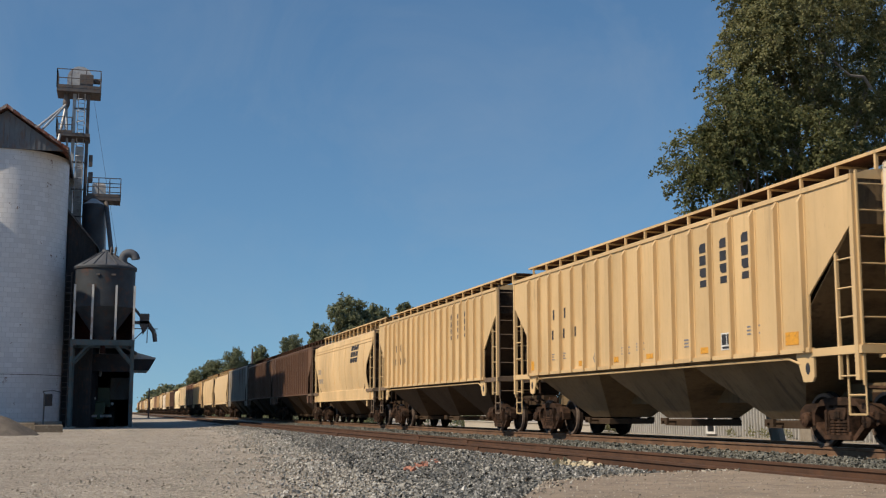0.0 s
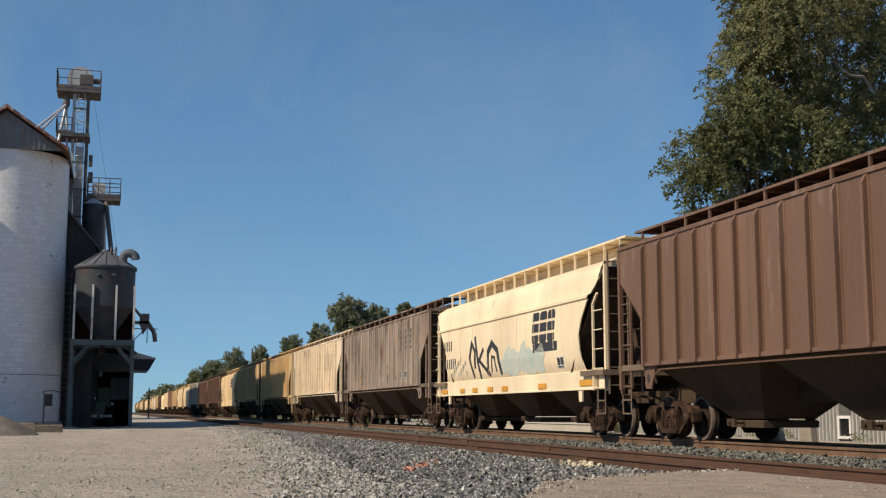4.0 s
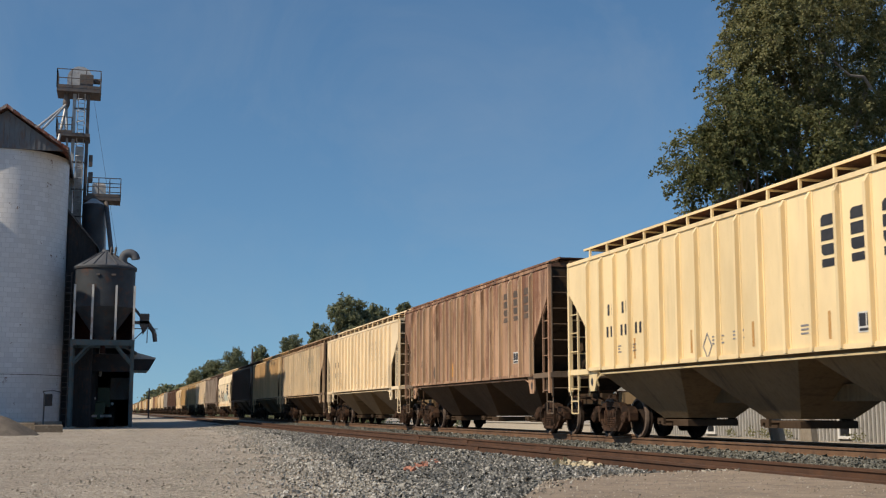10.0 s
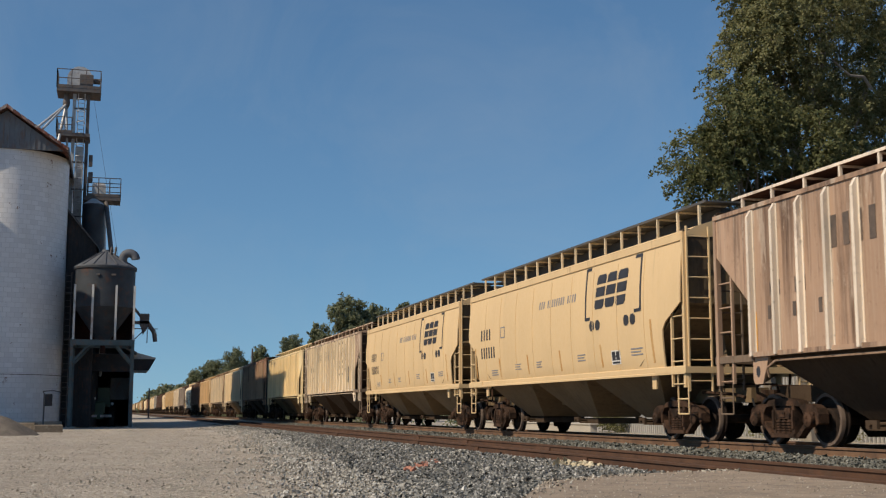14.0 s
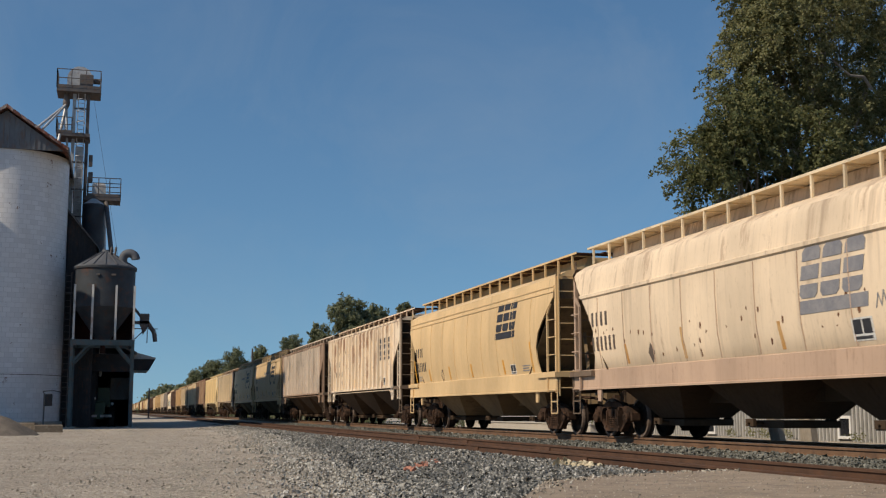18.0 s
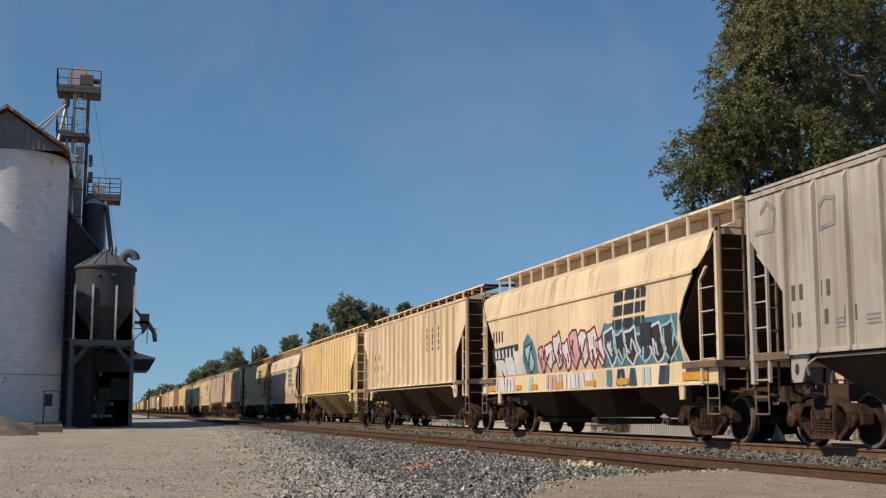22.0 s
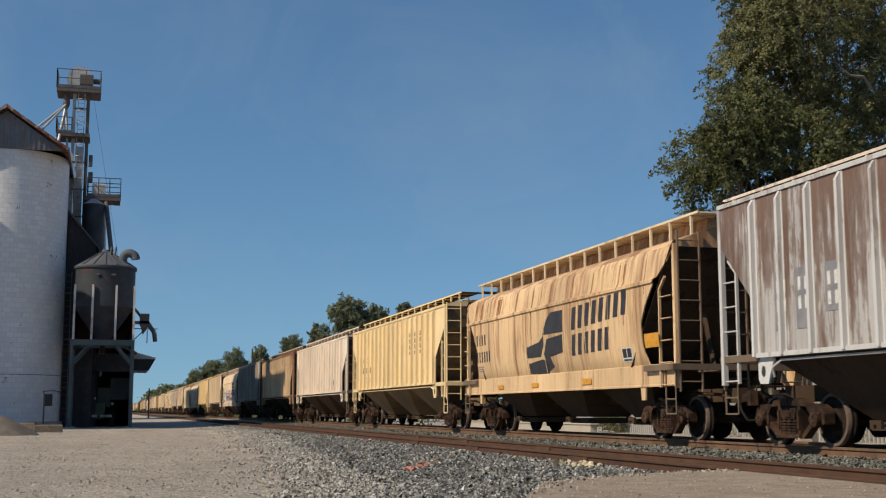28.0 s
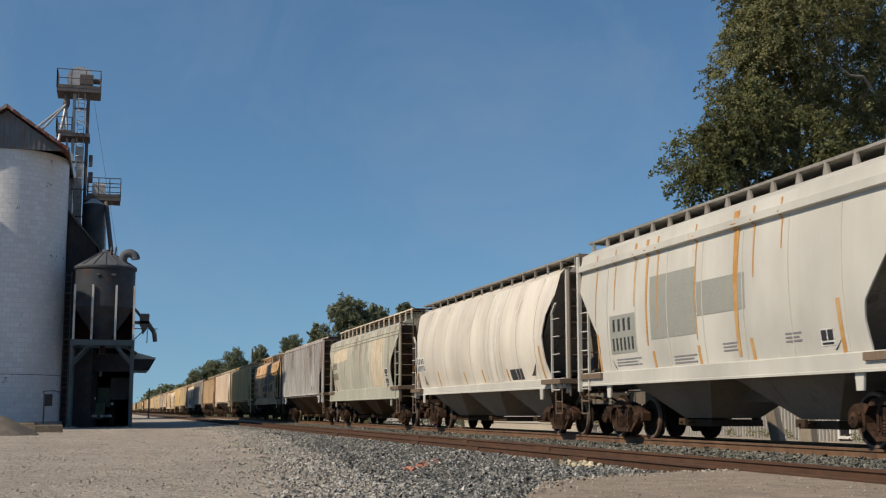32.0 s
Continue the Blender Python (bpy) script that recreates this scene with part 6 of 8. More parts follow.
# ---- the train, from the head's end of the near stretch towards the tail ----
DIRT = (0.06, 0.047, 0.036)
P = {
    "tan": car_paint("paint_tan", (0.57, 0.40, 0.205), 0.03, 0.15, 0.22),
    "spotted_cream": car_paint("paint_spotted_cream", (0.72, 0.59, 0.42), 0.3, 0.5, 0.4, (0.13, 0.065, 0.038)),
    "grimy_brown": car_paint("paint_grimy_brown", (0.30, 0.22, 0.17), 0.35, 0.4, 0.95, (0.12, 0.068, 0.042), (0.085, 0.05, 0.034)),
    "grimy_rib": car_paint("paint_grimy_rib", (0.44, 0.37, 0.30), 0.35, 0.4, 0.7),
    "pale_cream": car_paint("paint_pale_cream", (0.74, 0.60, 0.40), 0.03, 0.15, 0.15),
    "brown": car_paint("paint_brown", (0.15, 0.085, 0.055), 0.3, 0.3, 0.4, (0.22, 0.15, 0.11)),
    "peach": car_paint("paint_peach", (0.60, 0.42, 0.225), 0.02, 0.15, 0.2),
    "stained_tan": car_paint("paint_stained_tan", (0.56, 0.41, 0.255), 0.45, 0.3, 0.9, (0.27, 0.155, 0.085), (0.18, 0.105, 0.06)),
    "cream_rib": car_paint("paint_cream_rib", (0.68, 0.56, 0.38), 0.08, 0.3, 0.3),
    "cream": car_paint("paint_cream", (0.77, 0.62, 0.41), 0.02, 0.12, 0.15),
    "rusty": car_paint("paint_rusty", (0.43, 0.265, 0.165), 0.62, 0.4, 1.0, (0.15, 0.062, 0.036), (0.1, 0.056, 0.038), 0.6, 0.3),
    "rusty_rib": car_paint("paint_rusty_rib", (0.46, 0.32, 0.205), 0.35, 0.3, 0.6),
    "butter": car_paint("paint_butter", (0.76, 0.60, 0.345), 0.01, 0.1, 0.12),
    "streaked_white": car_paint("paint_streaked_white", (0.70, 0.56, 0.40), 0.45, 0.3, 0.95, (0.17, 0.075, 0.045), (0.13, 0.066, 0.045)),
    "new_tan": car_paint("paint_new_tan", (0.61, 0.44, 0.24), 0.0, 0.08, 0.1, fade=0.05),
    "dirty_brown": car_paint("paint_dirty_brown", (0.36, 0.235, 0.155), 0.35, 0.4, 0.9, (0.52, 0.42, 0.32), (0.10, 0.058, 0.036)),
    "white_rib": car_paint("paint_white_rib", (0.70, 0.60, 0.48), 0.15, 0.5, 0.4),
    "rust_white": car_paint("paint_rust_white", (0.78, 0.64, 0.47), 0.5, 0.4, 0.5, (0.24, 0.10, 0.05), (0.3, 0.17, 0.1)),
    "mustard": car_paint("paint_mustard", (0.61, 0.43, 0.225), 0.02, 0.15, 0.2),
    "worn_cream": car_paint("paint_worn_cream", (0.70, 0.555, 0.39), 0.36, 0.35, 0.45, (0.3, 0.19, 0.12), (0.22, 0.15, 0.1)),
    "pink_sill": car_paint("paint_pink_sill", (0.46, 0.32, 0.225), 0.3, 0.3, 0.4),
    "yellow": car_paint("paint_yellow", (0.74, 0.57, 0.315), 0.01, 0.1, 0.12),
    "light_cream": car_paint("paint_light_cream", (0.74, 0.57, 0.385), 0.12, 0.35, 0.65, (0.34, 0.2, 0.12), (0.32, 0.19, 0.115)),
    "brown_cream": car_paint("paint_brown_cream", (0.70, 0.54, 0.35), 0.12, 0.25, 0.6, (0.3, 0.19, 0.11), (0.26, 0.165, 0.095)),
    "grey": car_paint("paint_grey", (0.42, 0.38, 0.325), 0.25, 0.3, 0.75, (0.26, 0.18, 0.13), (0.23, 0.175, 0.13)),
    "rust_tan": car_paint("paint_rust_tan", (0.62, 0.41, 0.235), 0.85, 0.35, 1.0, (0.19, 0.07, 0.034), (0.17, 0.072, 0.038)),
    "pink_white": car_paint("paint_pink_white", (0.75, 0.635, 0.51), 0.03, 0.15, 0.25, (0.4, 0.3, 0.22)),
    "butter_rib": car_paint("paint_butter_rib", (0.66, 0.51, 0.32), 0.02, 0.15, 0.2),
    "orange_tan": car_paint("paint_orange_tan", (0.68, 0.475, 0.265), 0.42, 0.4, 0.9, (0.3, 0.135, 0.055), (0.22, 0.105, 0.05)),
    "mottled_grey": car_paint("paint_mottled_grey", (0.46, 0.44, 0.415), 0.9, 0.4, 1.0, (0.13, 0.075, 0.052), (0.1, 0.068, 0.052)),
    "grey_rib": car_paint("paint_grey_rib", (0.52, 0.51, 0.49), 0.3, 0.35, 0.5, (0.2, 0.13, 0.09), (0.2, 0.15, 0.115)),
    "sage": car_paint("paint_sage", (0.40, 0.40, 0.33), 0.5, 0.3, 0.8, (0.17, 0.125, 0.08), (0.58, 0.52, 0.41)),
    "chalk": car_paint("paint_chalk", (0.60, 0.555, 0.475), 0.3, 0.25, 0.35, (0.36, 0.26, 0.175), (0.40, 0.31, 0.22)),
    "bone": car_paint("paint_bone", (0.50, 0.485, 0.435), 0.05, 0.12, 0.2, (0.5, 0.36, 0.2), (0.5, 0.43, 0.34)),
    # hopper paints: grime, and the shade under the wagon mixed into the colour
    "hopper_tan": car_paint("hopper_grimy_shaded_tan", (0.19, 0.135, 0.078), 0.45, 0.5, 0.8, DIRT, rough=0.7, spec=0.08),
    "hopper_yellow": car_paint("hopper_grimy_shaded_yellow", (0.34, 0.25, 0.12), 0.3, 0.4, 0.5, DIRT, rough=0.7, spec=0.1),
    "hopper_dark": car_paint("hopper_sooty_shaded", (0.066, 0.045, 0.03), 0.5, 0.5, 0.6, (0.022, 0.016, 0.012), (0.03, 0.023, 0.017), 0.7, spec=0.06),
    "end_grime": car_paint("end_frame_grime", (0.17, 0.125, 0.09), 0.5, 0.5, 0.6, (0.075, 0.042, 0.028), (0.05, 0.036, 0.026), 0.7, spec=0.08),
    "hopper_white": car_paint("hopper_grimy_shaded_white", (0.17, 0.15, 0.125), 0.4, 0.5, 0.6, DIRT, rough=0.7, spec=0.08),
    "board_rust": surface("rusty_walkway_grating", (0.075, 0.036, 0.026), (0.045, 0.026, 0.02), 3.0, 0.9, 0.0, (0.12, 0.07, 0.045), 0.3, 40, 0.5, spec=0.05),
    "board_pale": surface("pale_walkway_grating", (0.33, 0.315, 0.285), (0.24, 0.22, 0.19), 2, 0.75, 0.1, (0.14, 0.1, 0.075), 0.3),
    "board_grey": surface("walkway_grating", (0.10, 0.098, 0.094), (0.14, 0.13, 0.12), 2, 0.7, 0.4),
}
TEAL = surface("spray_teal", (0.06, 0.17, 0.22), (0.10, 0.24, 0.30), 1.5, 0.6)
SKYBLUE = surface("spray_pale_blue", (0.30, 0.46, 0.52), (0.42, 0.56, 0.58), 1.2, 0.6)
MAROON = surface("spray_maroon", (0.22, 0.04, 0.045), (0.17, 0.035, 0.04), 1.5, 0.6)
HAZE = surface("spray_blue_haze", (0.42, 0.50, 0.46), (0.56, 0.56, 0.46), 2.5, 0.6)
CHALK_RUN = surface("chalky_run", (0.74, 0.70, 0.62), (0.62, 0.58, 0.5), 1.5, 0.7)
PINK = surface("spray_pink", (0.62, 0.42, 0.42), (0.52, 0.3, 0.32), 1.5, 0.6)
NAVY = surface("spray_navy", (0.035, 0.05, 0.085), (0.06, 0.09, 0.13), 1.5, 0.6)
SPRAY_WHITE = surface("spray_white", (0.72, 0.70, 0.70), (0.6, 0.58, 0.6), 1.5, 0.6)
FADED = surface("faded_mark", (0.085, 0.07, 0.06), (0.15, 0.11, 0.085), 3.0, 0.65)
PALE_GREY = surface("pale_grey_mark", (0.36, 0.35, 0.35), (0.44, 0.42, 0.4), 3.0, 0.65)
PRIMER = surface("grey_primer", (0.33, 0.335, 0.295), (0.3, 0.305, 0.27), 2.0, 0.7)
CREAM_PATCH = surface("cream_patch", (0.70, 0.61, 0.46), (0.58, 0.46, 0.31), 1.2, 0.6)
RUST_RUN = surface("rust_run", (0.48, 0.24, 0.07), (0.56, 0.36, 0.16), 2.5, 0.8)


def mark(w, name, geo, mat, label=""):
    return part(name, geo, mat, w, label)


def stencil(w, sh, y, z, bw=0.42, bh=0.3, back=WHITE_MARK):
    """A small white panel with two black squares and a line, for the inspection data."""
    p = mark(w, "data_panel", patch(sh, [(y, z), (y - bw, z), (y - bw, z + bh), (y, z + bh)], 0.008), back, "small black and white data panel")
    for k in range(2):
        a = y - bw * (0.08 + 0.46 * k)
        part("data_square", patch(sh, [(a, z + 0.3 * bh), (a - 0.38 * bw, z + 0.3 * bh), (a - 0.38 * bw, z + 0.92 * bh), (a, z + 0.92 * bh)], 0.012), BLACK, p)
    part("data_line", patch(sh, [(y - 0.1 * bw, z + 0.07 * bh), (y - 0.9 * bw, z + 0.07 * bh), (y - 0.9 * bw, z + 0.2 * bh), (y - 0.1 * bw, z + 0.2 * bh)], 0.012), BLACK, p)


def diamond(w, sh, y, z, r, mat, hollow=True):
    if hollow:
        a, b = (y, z - r), (y - 0.75 * r, z)
        g = join([stroke(sh, [(y, z - r), (y - 0.72 * r, z), (y, z + r), (y + 0.72 * r, z), (y, z - r)], 0.03)])
    else:
        g = patch(sh, [(y, z - r), (y - 0.72 * r, z), (y, z + r), (y + 0.72 * r, z)])
    mark(w, "diamond_mark", g, mat, "diamond-shaped stencil mark")


def reflectors(w, sh, rows, lift=0.008, wide=0.4, high=0.13):
    """Orange reflective patches: (y, z) or (y, z, width, height)."""
    for r in rows:
        y, z = r[0], r[1]
        a, b = (r[2], r[3]) if len(r) > 2 else (wide, high)
        mark(w, "reflector", patch(sh, [(y, z), (y - a, z), (y - a, z + b), (y, z + b)], lift), ORANGE, "orange reflective patch")


def big_emblem(w, sh, y, z, bw, bh, step, mat, bar=True, lean=0.0, gap=0.06, thick=0.13):
    for k in range(3):
        a = y - k * step
        mark(w, "emblem_block", block_mark(sh, a, z, bw, bh, lean), mat, "heavy dark emblem block")
        if bar:
            mark(w, "emblem_bar", patch(sh, [(a, z - gap - thick), (a - bw, z - gap - thick), (a - bw, z - gap), (a, z - gap)]), mat)


def slant_emblem(w, sh, y0, y1, z0, z1, mat, bar=None):
    """Three slanting blocks side by side with one bar under them."""
    step = (y0 - y1) / 3.15
    for k in range(3):
        mark(w, "emblem_block", block_mark(sh, y0 - k * step, z0, step * 0.86, z1 - z0, 0.22), mat, "heavy slanting emblem block")
    if bar:
        a, b, c, d = bar
        mark(w, "emblem_bar", patch(sh, [(a, c), (b, c), (b - 0.03, d), (a - 0.03, d)]), mat)


def mark_line(w, name, sh, y, z, h, pitch, count, mat, width=0.62, gap=(), lean=0.0, lift=0.0):
    """A row of plain character bars, each a part of its own."""
    for i in range(count):
        if i not in gap:
            g = glyph(sh, y - i * pitch, z, width * pitch, h, lean)
            part(name, shifted(g, (-lift, 0, 0)) if lift else g, mat, w)


def numbers(w, sh, y, z_top, z_low, mat, groups=((0, 2), (0.8, 2)), low=((-0.08, 2), (0.72, 2), (1.5, 2)), pitch=0.23, h=0.26):
    for off, n in groups:
        mark_line(w, "painted_mark", sh, y - off, z_top, h, pitch, n, mat)
    for off, n in low:
        mark_line(w, "painted_mark", sh, y - off, z_low, h * 0.93, pitch, n, mat)


def prints(w, sh, rows, mat=GREY_MARK):
    for y, z, a in rows:
        mark(w, "small_print", small_print(sh, y, z, a), mat, "lines of tiny stencilled print")


JOINTS = [33.5, 15.4, -2.1, -19.4, -35.7, -53.25, -71.1, -88.2, -106.0, -123.4, -142.0, -158.95, -175.6, -191.8, -209.6, -228.0, -245.5, -262.0, -280.3, -298.5, -314.8, -332.9, -351.1, -369.2, -388.1, -405.3, -423.3, -441.5, -458.7, -473.0]
SHIFT = [0.0, 0.44, 0.47, 0.6, 0.6, 0.7, 0.6, 0.35, 0.4, 0.65, 0.58, 0.2, 0.24, 0.03, 0.0, 0.2, 0.48, 0.55, 0.3, 0.2, 0.3, 0.46, 0.42, 0.85, 0.75, 0.5, 0.6, 0.1, 0.0]
# kind, side paint, post paint, sill paint, hopper paint, walkway paint, label
CARS = [
    ("ribbed", "tan", None, None, "hopper_tan", None, "tan ribbed steel covered hopper wagon with dark emblem"),
    ("ribbed", "spotted_cream", None, None, "hopper_dark", None, "cream ribbed hopper wagon spotted with rust"),
    ("ribbed", "grimy_brown", "grimy_rib", None, "hopper_dark", None, "grimy grey-brown ribbed hopper wagon with faded scrawl"),
    ("faceted", "pale_cream", None, None, "hopper_dark", None, "pale cream smooth-sided hopper wagon with dark scrawl"),
    ("ribbed", "brown", None, None, "hopper_dark", None, "dark brown ribbed steel hopper wagon"),
    ("ribbed", "peach", None, None, "hopper_tan", None, "clean tan ribbed hopper wagon with orange reflectors"),
    ("ribbed", "stained_tan", "cream_rib", None, "hopper_dark", None, "brown-stained tan ribbed hopper wagon with cream posts"),
    ("ribbed", "cream", None, None, "hopper_tan", None, "bright cream ribbed steel hopper wagon"),
    ("tall", "rusty", "rusty_rib", None, "hopper_dark", None, "heavily rusted tan hopper wagon with faded emblem"),
    ("ribbed", "butter", None, None, "hopper_tan", None, "clean butter-yellow ribbed hopper wagon"),
    ("ribbed", "streaked_white", "cream_rib", None, "hopper_dark", None, "whitish ribbed hopper wagon streaked with brown rust"),
    ("modern", "new_tan", None, None, "hopper_tan", "board_grey", "new tan round-sided hopper wagon with bracketed emblem"),
    ("modern", "new_tan", None, None, "hopper_tan", "board_grey", "new tan round-sided hopper wagon with bracketed emblem"),
    ("ribbed", "dirty_brown", "white_rib", None, "hopper_dark", "white_rib", "dirty brown ribbed hopper wagon with white posts"),
    ("ribbed", "rust_white", None, None, "hopper_dark", None, "rust-streaked white ribbed hopper wagon"),
    ("round", "mustard", None, None, "hopper_tan", None, "mustard-tan smooth round-sided hopper wagon"),
    ("faceted", "worn_cream", None, "pink_sill", "hopper_dark", "cream_rib", "worn cream smooth-sided hopper wagon with brownish sill"),
    ("ribbed", "yellow", None, None, "hopper_yellow", None, "clean yellow ribbed steel hopper wagon"),
    ("ribbed", "light_cream", "cream_rib", None, "hopper_dark", None, "light cream ribbed hopper wagon with soft streaks"),
    ("faceted", "brown_cream", None, None, "hopper_dark", "white_rib", "tan smooth-sided hopper wagon covered in graffiti"),
    ("tall", "grey", None, None, "hopper_dark", None, "weathered grey ribbed steel hopper wagon"),
    ("ribbed", "rust_tan", "butter_rib", None, "hopper_dark", "cream_rib", "rust-stained tan hopper wagon with yellowish posts"),
    ("ribbed", "pink_white", None, None, "hopper_dark", None, "pale pinkish-cream ribbed hopper wagon with grey emblem"),
    ("ribbed", "yellow", None, None, "hopper_tan", None, "warm yellow ribbed steel hopper wagon"),
    ("faceted", "orange_tan", None, None, "hopper_dark", "cream_rib", "orange-tan rust-streaked smooth-sided hopper wagon"),
    ("tall", "mottled_grey", "grey_rib", "grey_rib", "hopper_dark", "white_rib", "mottled grey and brown ribbed hopper wagon"),
    ("round", "sage", None, None, "hopper_dark", "white_rib", "sage-grey streaked round-sided hopper wagon"),
    ("tank", "chalk", None, "bone", "hopper_white", "board_pale", "chalky white tank-like hopper wagon with brown stains"),
    ("boxy", "bone", None, None, "hopper_white", "board_pale", "short off-white hopper wagon with rust runs"),
]
TRAIN = []
W = []
for i, (k, p, rp, sp_, hp_, wp_, label) in enumerate(CARS):
    u = (JOINTS[i] + JOINTS[i + 1]) / 2 + SHIFT[i]
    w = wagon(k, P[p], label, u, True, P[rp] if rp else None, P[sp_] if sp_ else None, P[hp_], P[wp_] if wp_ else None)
    TRAIN.append((w, u))
    W.append((w, SHAPES[k]))

# standard ribbed livery
for i, y, z, bw, bh, step, mat in ((0, -3.15, 3.19, 0.47, 0.66, 0.82, BLACK), (1, -3.3, 2.97, 0.47, 0.66, 0.8, BLACK), (5, -2.4, 3.14, 0.48, 0.65, 0.8, BLACK), (6, -2.9, 3.05, 0.48, 0.66, 0.8, BLACK),
                                   (7, -3.1, 2.97, 0.48, 0.67, 0.82, BLACK), (9, -3.1, 3.1, 0.48, 0.66, 0.82, BLACK), (14, -4.45, 2.95, 0.62, 0.73, 0.73, BLACK), (17, -3.1, 2.95, 0.47, 0.66, 0.8, BLACK),
                                   (18, -3.1, 2.95, 0.47, 0.66, 0.8, BLACK), (21, -4.65, 2.95, 0.6, 0.78, 0.74, FADED), (22, -3.1, 2.95, 0.5, 0.68, 0.8, PALE_GREY), (23, -3.1, 2.95, 0.47, 0.66, 0.8, BLACK), (8, -4.3, 3.36, 0.6, 0.66, 0.9, FADED), (2, -3.6, 3.2, 0.45, 0.6, 0.8, FADED)):
    w, sh = W[i]
    big_emblem(w, sh, y, z, bw, bh, step, mat)
for i, y, zt, zl, mat in ((0, 5.32, 2.96, 2.45, BLACK), (1, 6.0, 2.75, 2.3, BLACK), (2, 6.3, 2.95, 2.4, PALE_GREY), (5, 5.35, 2.93, 2.38, BLACK), (6, 5.7, 2.95, 2.35, FADED), (7, 6.15, 2.79, 2.3, BLACK), (8, 7.0, 2.7, 2.2, FADED), (9, 5.75, 2.8, 2.3, BLACK),
                          (10, 6.0, 2.8, 2.25, FADED), (13, 6.3, 2.6, 2.2, FADED), (14, 6.1, 2.8, 2.3, FADED), (17, 5.5, 2.75, 2.3, BLACK), (18, 6.1, 2.75, 2.3, BLACK), (20, 6.7, 2.45, 2.0, FADED), (21, 6.3, 2.75, 2.25, FADED), (22, 5.6, 2.8, 2.3, BLACK), (23, 5.8, 2.75, 2.3, BLACK)):
    w, sh = W[i]
    numbers(w, sh, y, zt, zl, mat)
for i, y, z in ((0, -3.93, 1.74), (1, -4.1, 1.82), (5, -3.95, 1.8), (6, -5.3, 1.95), (7, -3.95, 1.79), (8, -5.15, 1.95), (9, -4.0, 1.8), (10, -5.2, 2.0), (14, -5.2, 1.7), (17, -4.0, 1.75), (18, -4.1, 1.8), (20, -4.3, 1.8), (21, -5.5, 1.8), (22, -4.3, 1.9), (23, -4.0, 1.8)):
    w, sh = W[i]
    stencil(w, sh, y, z, 0.44, 0.32, BLUE_MARK if i in (7, 17) else FADED if i in (6, 20, 21) else WHITE_MARK)
for i, rows in ((0, [(6.97, 1.71, 0.4, 0.24), (3.3, 1.71, 0.35, 0.12), (1.39, 1.71, 0.5, 0.12), (-0.61, 1.72, 0.32, 0.1), (-3.09, 1.71, 0.45, 0.12), (-6.19, 1.71, 0.4, 0.22)]),
                (5, [(6.75, 1.72, 0.3, 0.2), (4.2, 1.7, 0.4, 0.12), (2.2, 1.7, 0.4, 0.12), (-0.2, 1.68, 0.5, 0.16), (-3.9, 1.62, 0.45, 0.12), (-6.2, 1.65, 0.42, 0.26)]),
                (6, [(7.3, 1.66, 0.35, 0.12), (4.3, 1.66, 0.4, 0.12), (1.4, 1.66, 0.45, 0.12), (-1.8, 1.66, 0.45, 0.14), (-4.4, 1.66, 0.45, 0.14), (6.9, 1.7, 0.09, 0.8), (0.5, 1.7, 0.09, 0.8), (-3.5, 1.7, 0.09, 0.75)]),
                (8, [(7.2, 1.7, 0.1, 0.7), (1.3, 1.75, 0.09, 0.45), (-2.2, 1.75, 0.09, 0.5), (-6.5, 1.9, 0.09, 0.8)]),
                (13, [(6.85, 1.66, 0.1, 0.7), (2.9, 1.66, 0.5, 0.1), (-0.4, 1.66, 0.5, 0.12)]),
                (10, [(6.95, 1.7, 0.1, 0.6), (4.0, 1.7, 0.09, 0.4), (1.9, 1.7, 0.1, 0.45), (-1.0, 1.7, 0.1, 0.5), (-4.1, 1.7, 0.1, 0.5)]),
                (20, [(2.7, 1.72, 0.35, 0.08), (-1.6, 1.75, 0.5, 0.12), (-6.2, 1.7, 0.06, 0.9)]),
                (21, [(6.9, 1.66, 0.11, 0.85), (4.9, 1.7, 0.1, 0.5), (2.7, 1.7, 0.1, 0.5), (0.2, 1.72, 0.1, 0.5), (-2.4, 1.74, 0.1, 0.55), (-6.8, 1.8, 0.1, 1.0)]),
                (22, [(6.3, 1.7, 0.3, 0.2), (2.6, 1.68, 0.4, 0.11), (0.0, 1.68, 0.45, 0.11), (-2.5, 1.68, 0.5, 0.12), (-4.3, 1.7, 0.5, 0.12)]),
                (23, [(7.0, 1.75, 0.12, 0.8), (0.5, 1.7, 0.1, 0.5)]),
                (1, [(6.9, 1.66, 0.1, 0.5), (3.0, 1.7, 0.1, 0.4), (0.5, 1.7, 0.15, 0.45), (-1.9, 1.7, 0.1, 0.5), (-4.6, 1.72, 0.12, 0.5)]),
                (2, [(-6.8, 1.75, 0.12, 0.7), (4.3, 1.7, 0.1, 0.4), (-4.0, 1.7, 0.08, 0.4)]),
                (18, [(6.9, 1.7, 0.1, 0.5), (5.3, 1.7, 0.12, 0.4), (1.3, 1.75, 0.12, 0.45), (-1.7, 1.8, 0.1, 0.5), (-6.4, 1.75, 0.1, 1.0)]),
                (14, [(-5.9, 1.7, 0.12, 0.6), (4.0, 1.7, 0.1, 0.4), (1.0, 1.7, 0.1, 0.4)])):
    w, sh = W[i]
    reflectors(w, sh, rows)
for i in (7, 9, 17, 18):
    w, sh = W[i]
    for y in (6.9, 4.3, 1.6, -0.8, -3.2, -6.6):
        mark(w, "side_label", patch(sh, [(y, 1.75), (y - 0.07, 1.75), (y - 0.07, 2.2 if y > -6 else 2.7), (y, 2.2 if y > -6 else 2.7)]), RUST_RUN if i != 17 else FADED, "narrow brown upright label")
